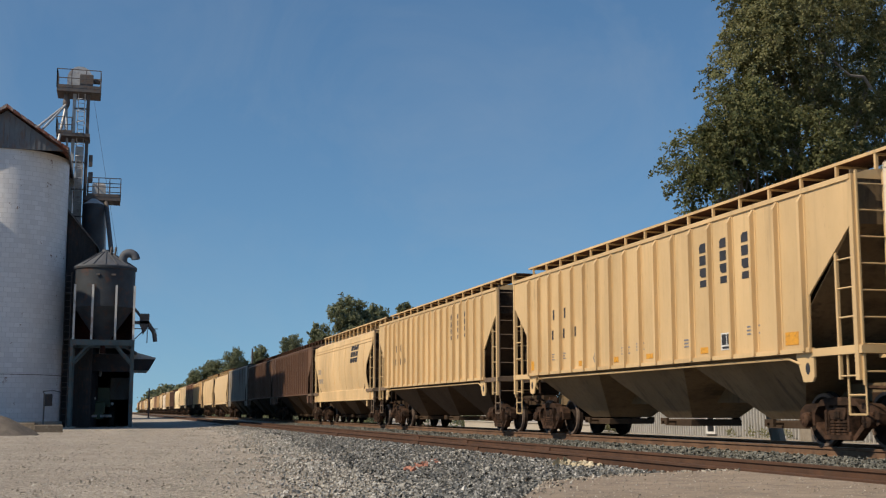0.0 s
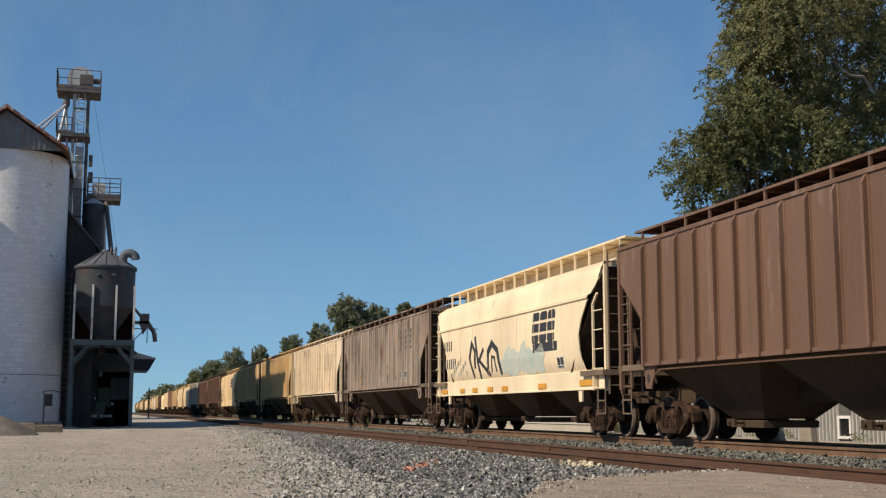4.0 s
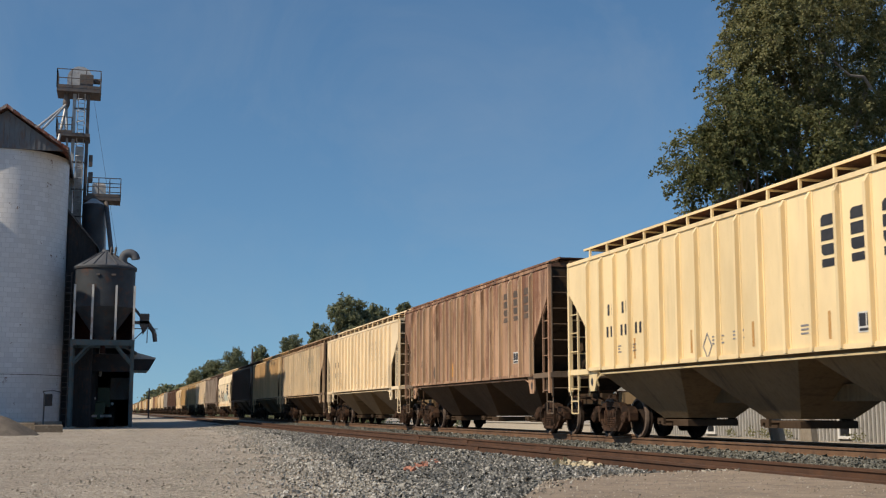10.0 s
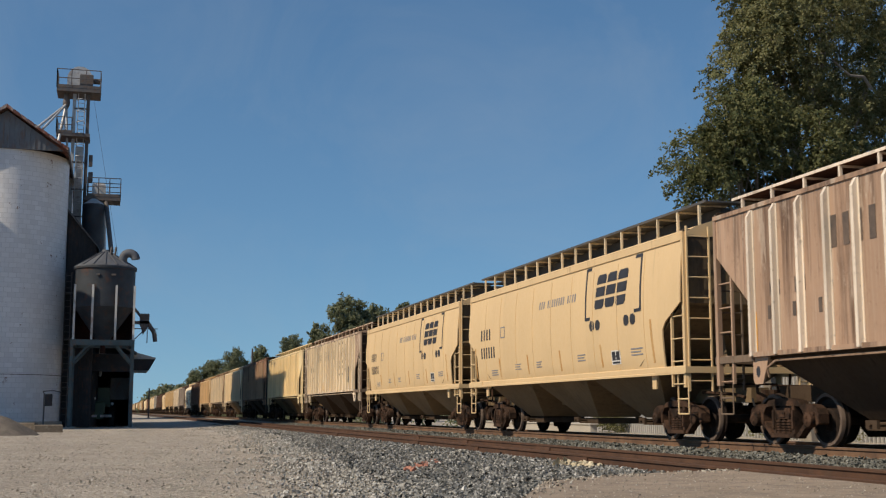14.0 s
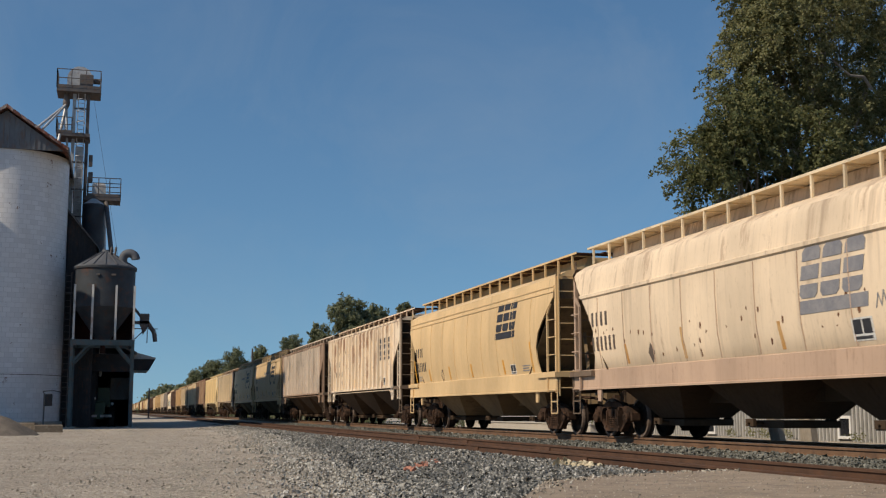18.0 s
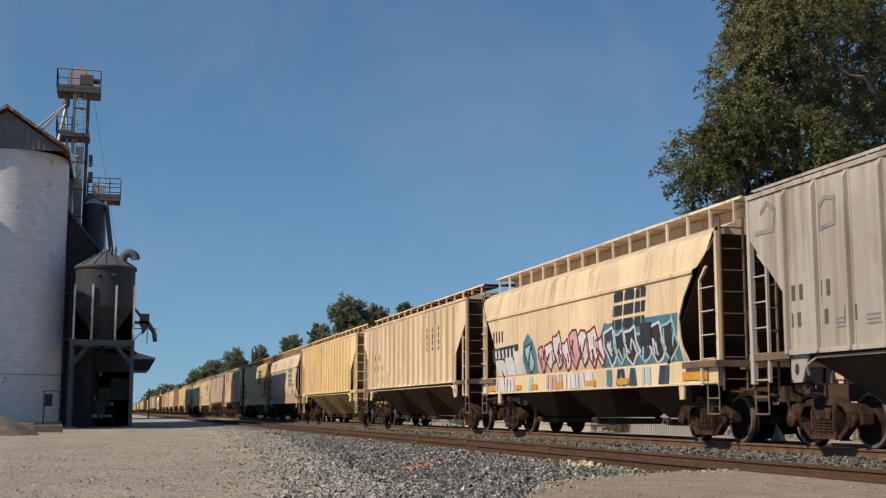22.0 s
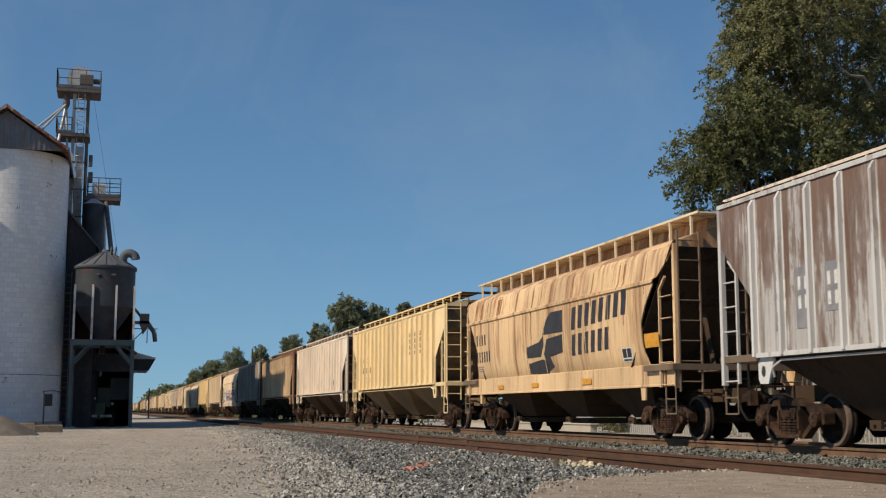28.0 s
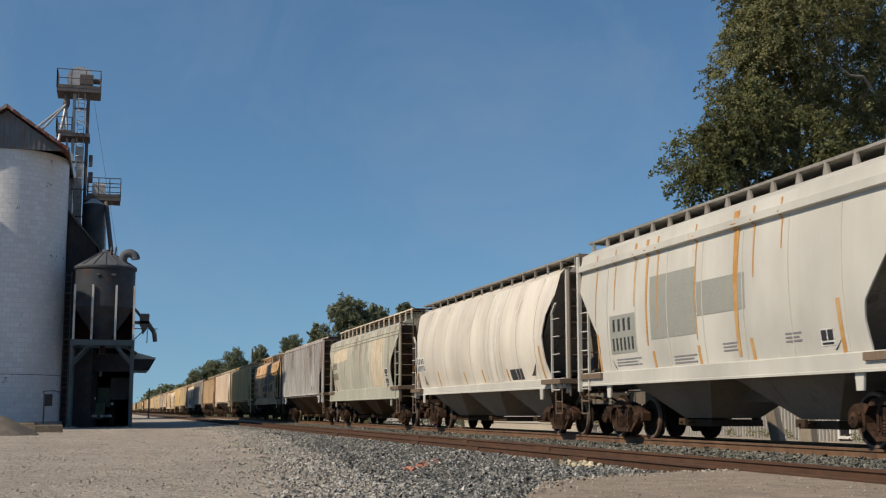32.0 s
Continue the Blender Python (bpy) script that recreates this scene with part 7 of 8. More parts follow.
for i, y, z, r, mat, hollow in ((0, 2.2, 1.86, 0.2, GREY_MARK, True), (1, 3.2, 1.92, 0.2, FADED, False), (2, -1.9, 1.9, 0.25, BLACK, False), (5, 2.9, 1.9, 0.22, GREY_MARK, True), (6, 3.2, 1.9, 0.22, GREY_MARK, True), (7, -2.0, 1.9, 0.22, GREY_MARK, True), (8, 3.6, 1.95, 0.24, FADED, False),
                                (9, 0.9, 1.85, 0.24, GREY_MARK, True), (10, 4.1, 1.95, 0.26, FADED, False), (13, 1.7, 1.95, 0.28, FADED, False), (17, 3.0, 1.9, 0.22, GREY_MARK, True), (18, 3.3, 1.9, 0.22, GREY_MARK, True), (20, 2.7, 1.95, 0.26, BLACK, False), (22, 2.2, 1.9, 0.22, GREY_MARK, True), (13, -0.3, 2.1, 0.2, WHITE_MARK, False)):
    w, sh = W[i]
    diamond(w, sh, y, z, r, mat, hollow)
for i in (0, 1, 5, 6, 7, 9, 17, 18, 20, 21, 22, 23):
    w, sh = W[i]
    prints(w, sh, [(5.4, 2.05, 0.4), (4.6, 2.05, 0.4), (0.7, 2.0, 0.45), (-0.1, 2.05, 0.4), (-2.4, 2.0, 0.4), (-4.9, 2.1, 0.45)])

# painted wording along the side, as plain bars in its size
for i, y, z, h, pitch, n, gap in ((10, 3.9, 3.25, 0.5, 0.345, 17, (6, 12)), (13, 4.4, 3.2, 0.52, 0.345, 19, (6, 12)), (20, 3.0, 3.72, 0.46, 0.83, 7, ())):
    w, sh = W[i]
    for k in range(n):
        if k not in gap:
            mark(w, "wording_mark", glyph(sh, y - k * pitch, z, pitch * (0.7 if n > 8 else 0.36), h), FADED if i != 20 else GREY_MARK, "faded painted wording")
# rounded emblem frame on the streaked wagon
w, sh = W[10]
fr = [(-2.45, 2.45), (-4.35, 2.45), (-4.5, 2.6), (-4.5, 3.85), (-4.35, 4.0), (-2.5, 4.0), (-2.35, 3.85), (-2.35, 2.6), (-2.45, 2.45)]
mark(w, "emblem_frame", stroke(sh, fr, 0.09), FADED, "rounded emblem frame")
for k in range(4):
    mark(w, "emblem_block", glyph(sh, -2.6 - 0.43 * k, 3.3, 0.34, 0.46), FADED)
mark_line(w, "wording_mark", sh, -2.55, 2.98, 0.16, 0.17, 10, FADED)
mark_line(w, "wording_mark", sh, -2.6, 2.72, 0.16, 0.17, 9, FADED)
mark(w, "data_panel", patch(sh, [(-5.25, 2.0), (-5.75, 2.0), (-5.75, 2.75), (-5.25, 2.75)]), FADED)
mark(w, "corner_emblem", stroke(sh, [(7.7, 3.3), (7.3, 3.75), (7.55, 3.95), (7.85, 3.75), (7.4, 3.35)], 0.1), FADED)
w, sh = W[13]
mark(w, "emblem_frame", stroke(sh, [(a - 0.2, b) for a, b in fr], 0.09), FADED, "rounded emblem frame")
w, sh = W[20]
mark(w, "corner_emblem", stroke(sh, [(7.8, 3.75), (7.2, 3.75), (7.15, 4.1), (7.4, 4.25), (7.6, 4.1)], 0.08), GREY_MARK)
mark(w, "corner_emblem", stroke(sh, [(5.8, 3.55), (5.35, 3.6), (5.35, 4.0), (5.6, 4.05), (5.8, 3.9), (5.8, 3.55)], 0.07), GREY_MARK)

# smooth-sided wagons: slanting emblem, marks, panels
for i, em, bar, mat in ((3, (-2.7, -4.6, 2.42, 3.25), (-2.75, -4.6, 2.18, 2.42), BLACK), (15, (-3.1, -5.0, 2.93, 3.75), (-3.0, -4.8, 2.71, 2.90), BLACK), (16, (-2.92, -4.85, 2.46, 3.3), (-2.9, -4.8, 2.2, 2.42), GREY_MARK), (19, (-2.74, -4.65, 2.44, 3.3), None, BLACK), (11, (-3.0, -4.95, 3.0, 3.8), None, BLACK), (12, (-3.0, -4.95, 3.0, 3.8), None, BLACK)):
    w, sh = W[i]
    slant_emblem(w, sh, *em, mat, bar)
for i, y, zt, zl, n, mat in ((3, 6.3, 2.62, 2.02, 6, BLACK), (15, 6.75, 2.58, 2.05, 6, BLACK), (16, 6.2, 2.6, 2.02, 6, FADED), (19, 6.25, 2.62, 0, 0, BLACK), (11, 6.2, 2.75, 2.2, 6, BLACK), (12, 6.18, 2.75, 2.2, 6, BLACK), (24, 6.15, 2.62, 2.1, 6, BLACK), (26, 6.6, 2.72, 2.18, 6, FADED)):
    w, sh = W[i]
    mark_line(w, "painted_mark", sh, y, zt, 0.33, 0.27, 4, mat)
    if n:
        mark_line(w, "painted_mark", sh, y, zl, 0.33, 0.245, n, mat)
for i, y, z, a, b in ((3, -4.5, 1.7, 0.5, 0.3), (15, -4.25, 1.66, 0.46, 0.28), (16, -4.3, 1.68, 0.55, 0.36), (19, -5.0, 1.95, 0.7, 0.36), (11, -3.9, 1.66, 0.5, 0.32), (12, -3.9, 1.66, 0.5, 0.32), (24, -5.0, 1.7, 0.55, 0.32), (28, -3.95, 1.65, 0.4, 0.28)):
    w, sh = W[i]
    stencil(w, sh, y, z, a, b)
for i in (11, 12):
    w, sh = W[i]
    mark(w, "emblem_bracket", stroke(sh, [(-2.7, 4.0), (-2.45, 4.0), (-2.45, 2.8), (-2.7, 2.8)], 0.075), BLACK, "dark square bracket round the emblem")
    mark(w, "emblem_bracket", stroke(sh, [(-5.3, 4.0), (-5.6, 4.0), (-5.6, 2.8), (-5.3, 2.8)], 0.075), BLACK, "dark square bracket round the emblem")
    for y in (-2.75, -3.1, -4.75, -5.1):
        mark(w, "emblem_dot", patch(sh, [(y, 2.5), (y - 0.14, 2.5), (y - 0.22, 2.56), (y - 0.22, 2.68), (y - 0.14, 2.74), (y, 2.74), (y + 0.06, 2.66), (y + 0.06, 2.58)]), BLACK, "round dark dot")
    mark_line(w, "wording_mark", sh, 0.9, 3.3, 0.2, 0.16, 17, GREY_MARK, gap=(3, 12), lean=0.2)
    prints(w, sh, [(3.0, 1.9, 0.5), (1.2, 1.9, 0.4), (-1.8, 1.95, 0.5), (-5.0, 1.95, 0.6), (5.2, 1.8, 0.6)])
    for y in (6.75, 4.4, 1.9, -0.6, -3.3, -6.1):
        z1 = 2.55 if abs(y) > 6 else 2.15
        mark(w, "side_label", patch(sh, [(y, 1.62), (y - 0.08, 1.62), (y - 0.02, z1), (y + 0.06, z1)]), RUST_RUN, "narrow brown upright label")
    mark(w, "frame_mark", stroke(sh, [(4.2, 2.75), (3.85, 2.75), (3.85, 3.05), (4.2, 3.05), (4.2, 2.75)], 0.03), GREY_MARK)
w, sh = W[15]
for y in (7.0, 4.95, 2.3, -0.3, -3.6, -6.1):
    z1 = 2.5 if abs(y) > 6 else 2.1
    mark(w, "reflector", patch(sh, [(y, 1.68), (y - 0.12, 1.68), (y - 0.05, z1), (y + 0.07, z1)]), ORANGE, "orange reflective strip")
diamond(w, sh, 3.2, 1.85, 0.2, FADED)
prints(w, sh, [(6.6, 1.85, 0.5), (-5.3, 1.85, 0.6)])
for i, rows in ((3, [(6.9, 1.2, 0.7, 0.14), (4.6, 1.2, 0.45, 0.14), (3.2, 1.2, 0.5, 0.14), (1.6, 1.2, 0.5, 0.14), (0.2, 1.2, 0.55, 0.14), (-3.0, 1.2, 0.6, 0.14), (-6.0, 1.22, 0.9, 0.15)]),
                (19, [(6.9, 1.2, 0.65, 0.14), (4.4, 1.2, 0.45, 0.14), (3.1, 1.2, 0.5, 0.14), (1.2, 1.2, 0.5, 0.14), (-0.9, 1.2, 0.6, 0.14), (-2.8, 1.2, 0.6, 0.14), (-6.1, 1.22, 1.1, 0.17)]),
                (24, [(4.2, 1.25, 0.5, 0.12), (1.2, 1.25, 0.5, 0.12), (-2.5, 1.25, 0.6, 0.14), (-6.4, 1.95, 0.7, 0.3)])):
    w, sh = W[i]
    reflectors(w, sh, rows, 0.066)

# dark scrawl with pale blue haze on the pale cream wagon
w, sh = W[3]
for k, (y, z, r) in enumerate(((-0.1, 1.9, 0.35), (-0.6, 2.05, 0.45), (-1.3, 2.0, 0.5), (-1.9, 2.15, 0.45), (-2.5, 1.95, 0.5), (-3.2, 2.0, 0.45), (-1.0, 1.75, 0.3))):
    puff = [(y + r * 1.3 * (0.8 + 0.3 * math.sin(5 * k + 2.3 * j)) * math.cos(j * 0.698), max(1.61, z + r * (0.8 + 0.3 * math.sin(3 * k + 1.7 * j)) * math.sin(j * 0.698))) for j in range(9)]
    mark(w, "sprayed_haze", patch(sh, puff, 0.005 + 0.0006 * k, 0.06), HAZE, "pale blue sprayed haze")
for pts, a in (([(3.0, 1.7), (3.3, 2.3), (3.0, 2.75), (2.7, 2.5), (2.75, 2.0)], 0.16), ([(2.6, 2.9), (2.3, 1.65)], 0.17), ([(2.4, 2.1), (1.8, 2.5)], 0.13), ([(2.3, 2.2), (1.3, 1.7)], 0.14), ([(1.5, 1.75), (1.3, 2.4), (0.9, 2.65), (0.4, 2.4), (0.2, 1.75)], 0.2), ([(1.1, 1.8), (0.95, 2.25), (0.7, 2.2), (0.65, 1.8)], 0.09)):
    mark(w, "sprayed_stroke", stroke(sh, pts, a), BLACK, "black sprayed scrawl")
for k in range(14):
    a, b = 5.6 - 0.28 * (k % 7), 1.7 + 0.22 * (k // 7) + 0.1 * (k % 3)
    mark(w, "sprayed_stroke", stroke(sh, [(a, b), (a - 0.05 - 0.03 * (k % 3), b + 0.22), (a - 0.13, b + 0.06), (a - 0.2, b + 0.16 + 0.03 * (k % 4))], 0.022), GREY_MARK if k % 3 else HAZE)
# larger scrawl on the grimy wagon
w, sh = W[2]
scrawl = random.Random(4)
for y, z, a, m in ((4.9, 1.72, 0.4, PALE_GREY), (4.3, 1.75, 0.5, FADED), (3.6, 1.72, 0.35, PALE_GREY), (0.1, 1.85, 0.7, FADED), (-0.5, 1.8, 0.9, PALE_GREY), (-1.1, 1.75, 0.85, FADED), (-1.7, 1.72, 0.6, PALE_GREY)):
    for j in range(2):
        loop = [(y - 0.32 * a + 0.5 * a * math.cos(0.9 * k + j) * scrawl.uniform(0.7, 1.1), z + a * 0.45 + 0.45 * a * math.sin(0.9 * k + j) * scrawl.uniform(0.7, 1.1)) for k in range(6)]
        mark(w, "sprayed_stroke", stroke(sh, loop, 0.03, 0.009 + 0.004 * j), m, "looping sprayed scrawl")
# scrawl on the grimy and worn wagons
for i, y, z in ((2, 1.7, 1.75), (2, -1.2, 1.85), (2, -2.6, 1.8), (16, -5.0, 2.1), (1, 2.6, 1.8), (1, 1.4, 1.85), (1, 0.2, 1.85), (1, -1.4, 1.85), (1, -4.6, 1.85), (14, 4.4, 1.8), (14, -4.2, 1.85), (22, 4.3, 1.8)):
    w, sh = W[i]
    mark(w, "sprayed_stroke", stroke(sh, [(y, z + 0.05), (y - 0.06, z + 0.27), (y - 0.14, z + 0.08), (y - 0.2, z + 0.3), (y - 0.29, z + 0.02), (y - 0.36, z + 0.22), (y - 0.5, z + 0.12)], 0.022 if i != 2 else 0.045), GREY_MARK if i != 2 else FADED, "thin sprayed scrawl")
for y in (-3.0, -4.0):
    w, sh = W[2]
    stencil(w, sh, y - 0.5, 1.8, 0.42, 0.4)

# graffiti along the tan smooth-sided wagon
w, sh = W[19]
mark(w, "sprayed_panel", patch(sh, [(6.3, 2.05), (4.0, 2.05), (3.95, 2.5), (6.35, 2.45)]), BLACK, "black sprayed panel")
mark_line(w, "painted_mark", sh, 6.1, 2.15, 0.24, 0.33, 6, WHITE_MARK, lift=0.006)
for y, a, top in ((6.0, 0.75, 2.1), (5.1, 0.7, 2.15), (4.3, 0.55, 2.3)):
    mark(w, "sprayed_letterform", patch(sh, [(y, 1.64), (y - a, 1.64), (y - a + 0.1, top), (y + 0.1, top)], 0.010), SPRAY_WHITE, "white sprayed block shape")
def sprayed_shape(rng, y, z0, a, h, fill, edge, lift):
    """A wild sprayed lump: a jagged outline with a rim and slashes across it."""
    ring = []
    for k in range(9):
        f = 2 * math.pi * k / 9
        q = 1 if k % 2 else rng.uniform(0.6, 0.95)
        ring.append((y - a / 2 + a * 0.56 * q * math.cos(f), max(1.61, z0 + h / 2 + h * 0.55 * q * math.sin(f))))
    b = mark(w, "sprayed_form", patch(sh, ring, lift, 0.05), fill, "wild sprayed shape with a painted rim")
    part("rim", stroke(sh, ring + ring[:1], 0.055, lift + 0.003), edge, b)
    for k in range(3):
        x, z = y - a * rng.uniform(0.2, 0.8), z0 + h * rng.uniform(0.1, 0.55)
        part("slash", stroke(sh, [(x, z), (x + rng.uniform(-0.22, 0.22), z + h * rng.uniform(0.2, 0.45))], rng.uniform(0.035, 0.08), lift + 0.008 + 0.001 * k), edge, b)


spray = random.Random(9)
mark(w, "sprayed_blot", patch(sh, [(3.5, 1.62), (2.6, 1.62), (2.45, 2.1), (2.7, 2.5), (3.1, 2.75), (3.5, 2.5), (3.65, 2.0)], 0.006), TEAL, "dark blue sprayed blot")
sprayed_shape(spray, 3.42, 1.68, 0.72, 0.8, SKYBLUE, BLACK, 0.010)
for k, (y, a, h) in enumerate(((2.35, 0.5, 0.7), (1.85, 0.75, 0.75), (1.2, 0.7, 0.95), (0.6, 0.62, 0.8), (0.05, 0.72, 0.95), (-0.55, 0.7, 0.85), (-1.15, 0.72, 1.0), (-1.7, 0.5, 0.7))):
    sprayed_shape(spray, y, 1.64 + 0.04 * (k % 3), a, h, SPRAY_WHITE if k % 4 else PINK, MAROON, 0.008 + 0.001 * (k % 3))
mark(w, "sprayed_cloud", patch(sh, [(-2.0, 1.62), (-2.15, 2.0), (-2.05, 2.4), (-2.3, 2.66), (-2.9, 2.5), (-3.4, 2.62), (-4.2, 2.46), (-5.2, 2.6), (-5.8, 2.48), (-6.1, 2.62), (-6.0, 2.1), (-6.1, 1.62)], 0.005), TEAL, "teal sprayed cloud")
for k, (y, a, h) in enumerate(((-2.2, 0.7, 0.9), (-2.75, 0.75, 0.75), (-3.35, 0.8, 0.85), (-4.0, 0.75, 0.7), (-4.6, 0.8, 0.85), (-5.25, 0.75, 0.8))):
    sprayed_shape(spray, y, 1.64 + 0.05 * (k % 2), a, h, BLACK if k % 3 else NAVY, SKYBLUE if k % 2 else SPRAY_WHITE, 0.009 + 0.001 * (k % 2))
mark(w, "sprayed_panel", patch(sh, [(-4.25, 2.0), (-4.8, 2.0), (-4.85, 2.5), (-4.3, 2.5)], 0.026), BLACK, "small black panel over the spray")
for y, a, mat in ((6.3, 1.9, SPRAY_WHITE), (3.4, 0.8, SKYBLUE), (1.9, 1.2, PINK), (0.6, 2.3, SPRAY_WHITE), (-2.2, 0.5, TEAL), (-2.8, 1.2, NAVY), (-4.1, 0.8, SKYBLUE), (-5.0, 0.8, NAVY)):
    for k in range(int(a / 0.3)):
        c = y - k * 0.3 + spray.uniform(-0.06, 0.06)
        d, e = spray.uniform(0.12, 0.3), spray.uniform(-0.12, 0.1)
        mark(w, "sprayed_stripe", patch(sh, [(c, 1.14 + spray.uniform(0, 0.08)), (c - d, 1.16), (c - d + e, 1.55), (c + e, 1.56)], 0.062 + 0.001 * (k % 3)), mat)

# orange-tan wagon: two-piece stepped emblem and wording bars
w, sh = W[24]
for poly in ([(0.1, 2.62), (-1.4, 2.62), (-1.4, 3.18), (-0.55, 3.18), (-0.2, 3.0)], [(1.4, 2.05), (0.3, 2.05), (0.05, 2.35), (0.05, 2.6), (0.4, 2.45), (1.4, 2.45)], [(0.05, 2.1), (-0.2, 2.5), (-1.35, 2.56), (-1.35, 2.1), (-0.4, 2.02), (-0.6, 1.75), (-0.1, 1.62)], [(1.35, 1.62), (-0.15, 1.56), (-0.2, 1.9), (0.2, 1.98), (1.35, 1.9)]):
    mark(w, "emblem_piece", patch(sh, poly), BLACK, "black stepped emblem piece")
for k in range(8):
    mark(w, "wording_mark", glyph(sh, -1.95 - 0.44 * k, 2.62 + 0.02 * k, 0.36, 0.56, 0.2), BLACK, "bold slanting wording bars")
for k in range(6):
    mark(w, "wording_mark", glyph(sh, -1.9 - 0.42 * k, 1.98 + 0.01 * k, 0.34, 0.52, 0.2), BLACK, "bold slanting wording bars")
prints(w, sh, [(6.1, 1.95, 0.6)])
w, sh = W[16]
for y, z1 in ((4.3, 2.1), (1.5, 2.3), (-2.2, 2.15), (-6.0, 2.7)):
    mark(w, "side_label", patch(sh, [(y, 1.66), (y - 0.1, 1.66), (y - 0.04, z1), (y + 0.06, z1)]), RUST_RUN, "narrow brown upright label")
diamond(w, sh, 3.0, 1.85, 0.22, FADED, False)
# mottled grey wagon: dark number boxes with pale bars, two framed panels
w, sh = W[25]
for y, a, z0, z1 in ((6.15, 0.36, 1.97, 3.0), (5.47, 0.52, 1.97, 3.0), (4.6, 0.48, 2.2, 3.0)):
    b = mark(w, "number_box", patch(sh, [(y, z0), (y - a, z0), (y - a, z1), (y, z1)]), GREY_MARK, "dark grey number box")
    mark_line(b, "painted_mark", sh, y - 0.06, 2.62, 0.22, 0.2, 2, WHITE_MARK, lift=0.006)
    mark_line(b, "painted_mark", sh, y - 0.06, 2.3, 0.22, 0.2, 2, WHITE_MARK, lift=0.006)
for y in (-3.95, -4.75):
    stencil(w, sh, y, 1.68, 0.44, 0.4)
# sage wagon: cream streaked panels and framed data panels
w, sh = W[26]
mark(w, "repaint_patch", patch(sh, [(6.5, 2.98), (2.8, 3.1), (2.75, 3.8), (6.6, 3.55)], 0.007), CREAM_PATCH, "cream and orange streaked patch")
for k, (a, b) in enumerate(((-2.9, 0.35), (-3.35, 0.5), (-4.0, 0.25), (-4.35, 0.4), (-4.85, 0.3))):
    mark(w, "paint_run", patch(sh, [(a, 1.68), (a - b, 1.68), (a - b * 0.9, 3.7), (a + 0.05, 3.7)], 0.007), CREAM_PATCH, "cream upright paint run")
for y, z in ((-5.5, 2.05), (-5.6, 1.66)):
    stencil(w, sh, y, z, 0.55, 0.34)
# tank-like wagon: chalk stripe, label, panels, orange strips
w, sh = W[27]
for y, a, d in ((-2.05, 0.42, 0.1), (-2.62, 0.16, 0.05), (-1.75, 0.1, 0.12)):
    mark(w, "chalk_run", patch(sh, [(y, 1.48), (y - a, 1.48), (y - a - d, 2.9), (y - a - 0.5 * d, 4.2), (y, 4.2), (y - d, 2.9)], 0.007), CHALK_RUN, "chalky white vertical run")
b = mark(w, "label_panel", patch(sh, [(6.95, 2.02), (5.8, 2.02), (5.85, 2.58), (7.0, 2.58)], 0.008), WHITE_MARK, "white label panel with dark rows")
mark_line(b, "painted_mark", sh, 6.85, 2.33, 0.2, 0.25, 4, BLACK, lift=0.006)
mark_line(b, "painted_mark", sh, 6.85, 2.07, 0.2, 0.17, 6, BLACK, lift=0.006)
for y in (-3.8, -4.35):
    mark(w, "data_panel", patch(sh, [(y, 1.5), (y - 0.5, 1.5), (y - 0.46, 1.8), (y + 0.04, 1.8)]), BLACK, "black data panel")
for y, z1 in ((-6.5, 2.35), (-3.5, 1.83), (-1.1, 1.88), (0.9, 1.86), (4.1, 2.0), (7.3, 2.3)):
    mark(w, "reflector", patch(sh, [(y, 1.48), (y - 0.1, 1.48), (y - 0.02, z1), (y + 0.08, z1)]), RUST_RUN, "rusty orange strip")
# short off-white wagon: primer patches, stencil, rust runs
w, sh = W[28]
d = 2.0
for y0, y1, z0, z1 in ((4.38, 2.33, 2.12, 3.46), (2.23, 0.36, 2.46, 3.13)):
    mark(w, "primer_patch", patch(sh, [(y0 - d, z0), (y1 - d, z0), (y1 - d, z1), (y0 - d, z1)], 0.007), PRIMER, "grey primer patch")
b = mark(w, "label_panel", patch(sh, [(6.56 - d, 1.9), (5.14 - d, 1.9), (5.14 - d, 2.77), (6.56 - d, 2.77)], 0.008), PRIMER, "grey label panel with dark rows")
mark_line(b, "painted_mark", sh, 6.4 - d, 2.4, 0.28, 0.28, 4, BLACK, lift=0.006)
mark_line(b, "painted_mark", sh, 6.45 - d, 1.97, 0.28, 0.21, 6, BLACK, lift=0.006)
for y, z1 in ((-2.53, 2.39), (0.25, 1.91), (2.3, 1.89), (4.35, 1.87), (7.3, 2.4)):
    mark(w, "reflector", patch(sh, [(y - d, 1.52), (y - d - 0.1, 1.52), (y - d - 0.06, z1), (y - d + 0.04, z1)]), RUST_RUN, "rusty orange strip")
for y, a, z0, z1 in ((7.4, 0.06, 2.6, 4.3), (6.3, 0.06, 2.9, 4.3), (5.2, 0.1, 2.9, 4.3), (4.6, 0.12, 2.0, 4.3), (4.05, 0.07, 2.3, 4.3), (2.3, 0.05, 2.0, 4.3), (0.75, 0.2, 1.6, 4.3), (0.05, 0.06, 3.0, 4.3), (-0.9, 0.05, 3.4, 4.3)):
    mark(w, "rust_run", patch(sh, [(y - d, z0), (y - d - a * 0.5, z0), (y - d - a, z1), (y - d, z1)], 0.010), RUST_RUN, "orange rust run")
prints(w, sh, [(6.3 - d, 1.75, 1.3), (3.4 - d, 1.7, 1.0), (1.3 - d, 1.85, 0.6), (-0.9 - d, 1.9, 0.5)])

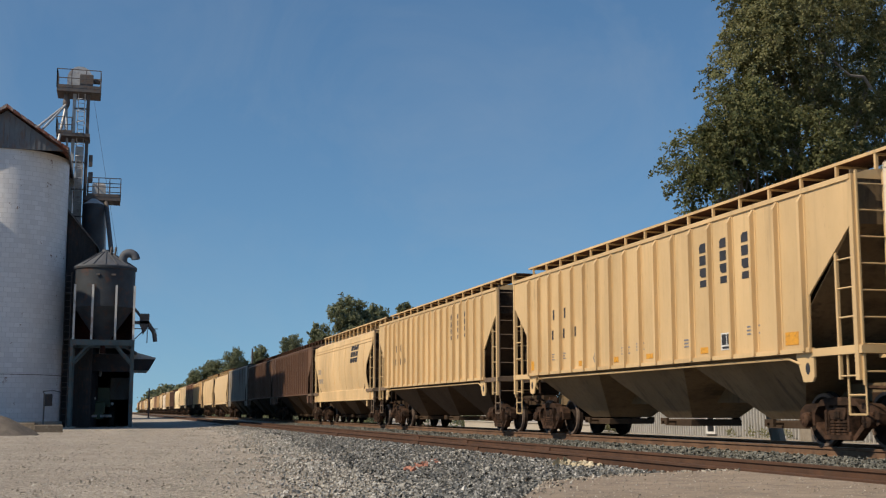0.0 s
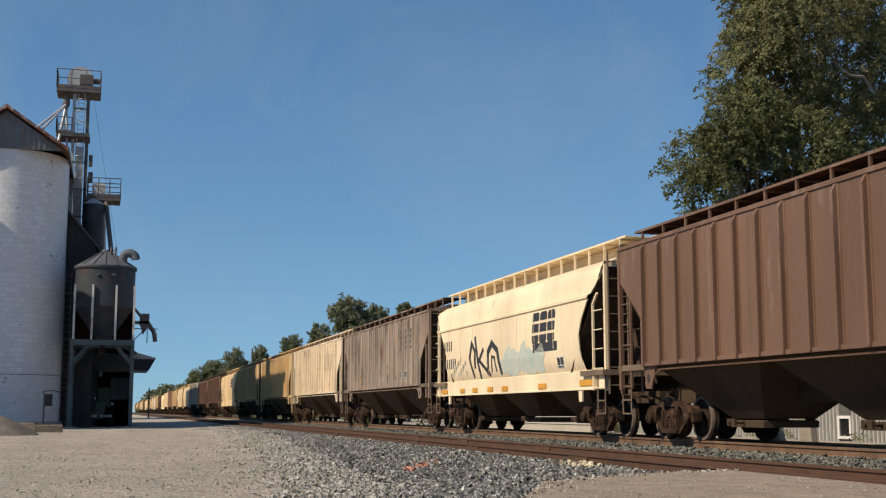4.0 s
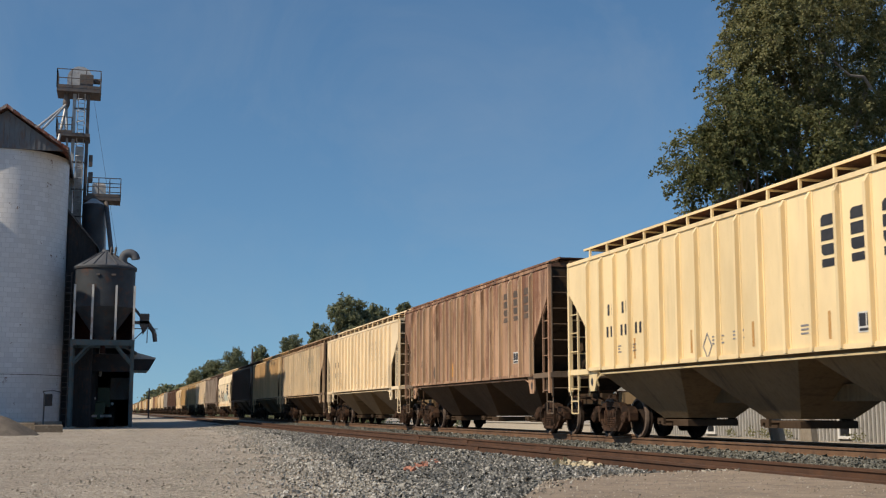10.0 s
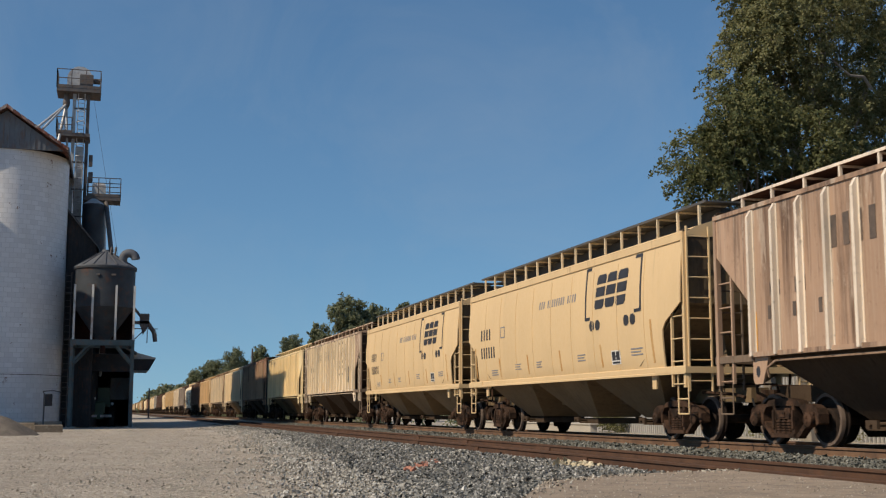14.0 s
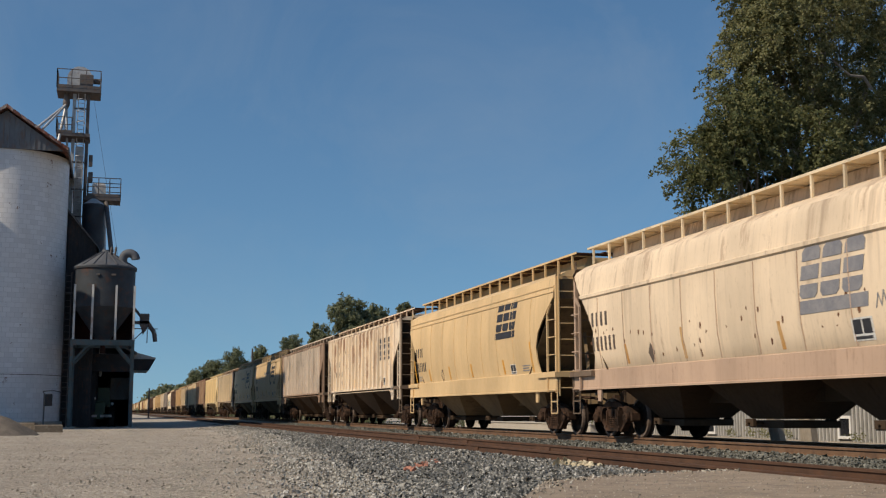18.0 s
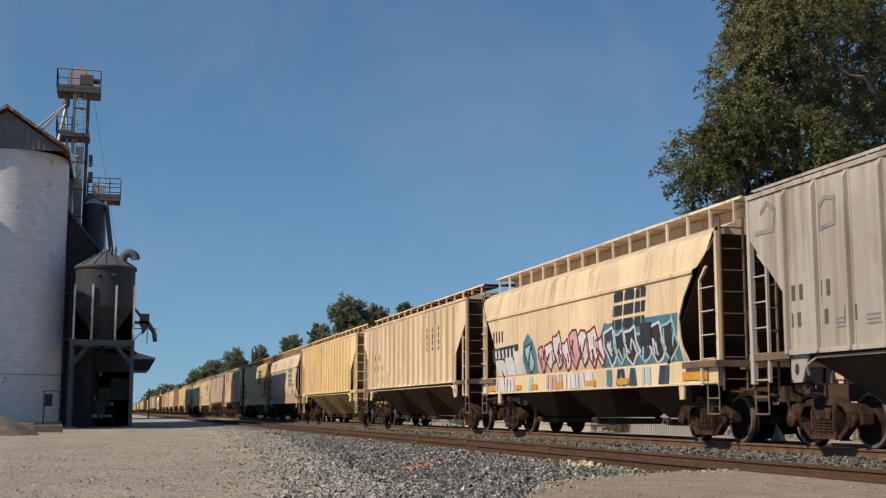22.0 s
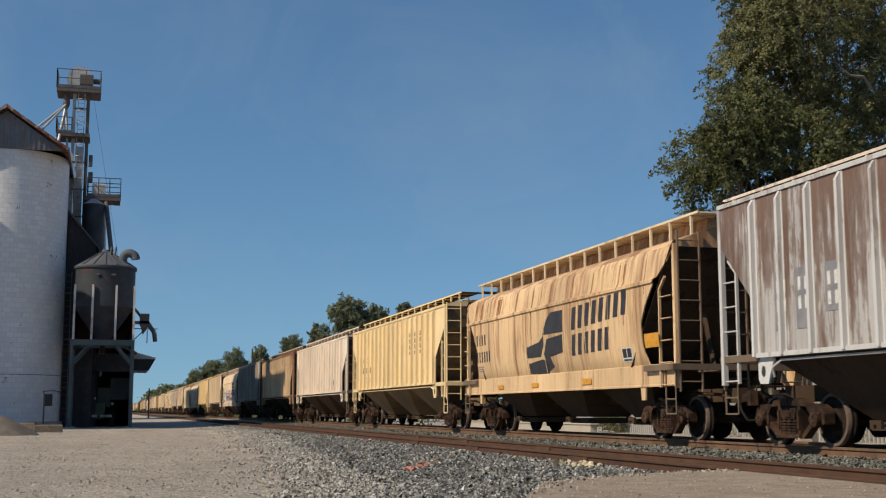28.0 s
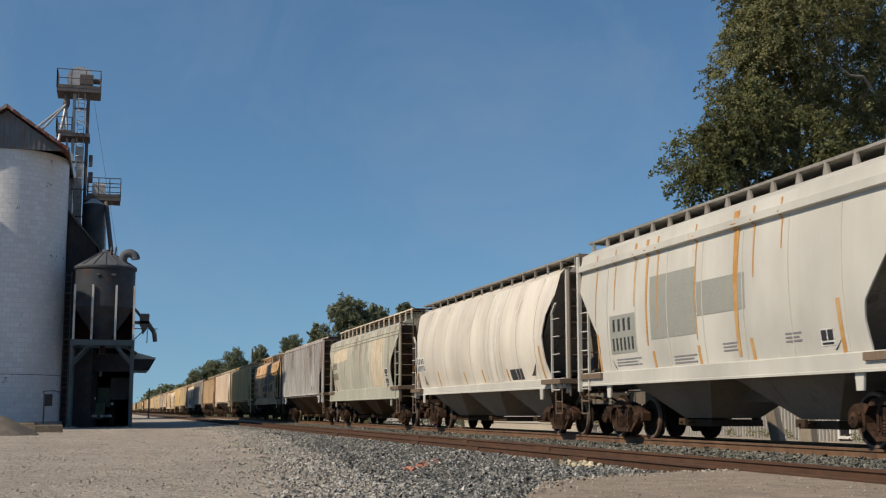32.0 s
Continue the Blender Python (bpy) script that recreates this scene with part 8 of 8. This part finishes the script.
# rust spots and runs
DARK_RUST = surface("dark_rust_spot", (0.13, 0.06, 0.032), (0.20, 0.095, 0.05), 6.0, 0.85)
RUN_RUST = surface("brown_rust_run", (0.36, 0.185, 0.08), (0.26, 0.12, 0.05), 3.0, 0.8)
spots = random.Random(31)
for i, n, z0, z1, lo, hi in ((1, 60, 1.7, 4.1, 0.02, 0.065), (16, 40, 1.68, 2.5, 0.02, 0.07), (14, 24, 1.7, 3.9, 0.02, 0.07)):
    w, sh = W[i]
    for k in range(n):
        y, z, r = spots.uniform(-6.6, 6.6), spots.uniform(z0, z1), spots.uniform(lo, hi)
        ring = [(y + r * 0.6 * math.cos(a) * spots.uniform(0.6, 1.2), z + r * math.sin(a) * spots.uniform(0.6, 1.3)) for a in (0.0, 0.9, 1.8, 2.7, 3.6, 4.5, 5.4)]
        mark(w, "rust_spot", patch(sh, ring, 0.006, 0.06), DARK_RUST, "dark rust spot")
w, sh = W[24]
for k in range(20):
    y, a, z = spots.uniform(-6.8, 6.8), spots.uniform(0.02, 0.1), spots.uniform(3.45, 3.8) if k % 4 else spots.uniform(2.3, 3.2)
    mark(w, "rust_run", patch(sh, [(y, z), (y - a * 0.5, z), (y - a, 3.98), (y, 3.98)], 0.007), RUN_RUST, "brown rust run from the roof")

# wagons far ahead, towards the head of the train
AHEAD = ["ribbed:tan", "round:mustard", "ribbed:brown", "ribbed:brown", "tall:grey", "modern:new_tan"] + ["modern:mustard", "ribbed:peach", "tall:rusty", "ribbed:cream", "round:yellow", "ribbed:brown", "ribbed:tan", "faceted:worn_cream"] * 3
AJ = [33.5, 51.6, 68.9, 85.9, 102.9] + [102.9 + 17.7 * k for k in range(1, 32)]
TEXT = {"tan": "tan ribbed steel hopper wagon far ahead", "mustard": "mustard smooth-sided hopper wagon far ahead", "brown": "dark brown ribbed hopper wagon far ahead", "grey": "grey ribbed hopper wagon far ahead", "new_tan": "new tan hopper wagon far ahead", "peach": "peach-tan ribbed hopper wagon far ahead", "rusty": "rusted hopper wagon far ahead", "cream": "cream ribbed hopper wagon far ahead", "yellow": "yellow hopper wagon far ahead", "worn_cream": "worn cream hopper wagon far ahead"}
for i, kp in enumerate(AHEAD):
    k, p = kp.split(":")
    u = (AJ[i] + AJ[i + 1]) / 2
    w = wagon(k, P[p], TEXT[p], u, i < 2, hopper_paint=P["hopper_dark"])
    TRAIN.append((w, u))
    if i == 0:
        big_emblem(w, SHAPES[k], -3.15, 3.19, 0.47, 0.66, 0.82, BLACK)
        numbers(w, SHAPES[k], 5.32, 2.96, 2.45, BLACK)
    if i == 1:
        slant_emblem(w, SHAPES[k], -2.9, -4.8, 2.9, 3.7, BLACK)
        numbers(w, SHAPES[k], 6.3, 2.6, 2.1, GREY_MARK, ((0, 4),), ((0, 6),))


def motions():
    for w, u in TRAIN:
        walk(w, [(t, pose(MAIN_X, u + SPEED * t, MAIN_Z)) for t in (0, 8, 16, 24, 32)])
    turn = math.degrees(SPEED / WHEEL_R)
    for e in (-1, 1):
        first = SPINNERS[e][0]
        walk(first, [(k / FPS, pose(0, e * 0.889, WHEEL_R, -turn * k / FPS)) for k in range(32 * FPS + 1)])
        for w in SPINNERS[e][1:]:
            w.rotation_mode = "QUATERNION"
            w.animation_data_create()
            w.animation_data.action = first.animation_data.action
            w.animation_data.action_slot = first.animation_data.action_slot


motions()
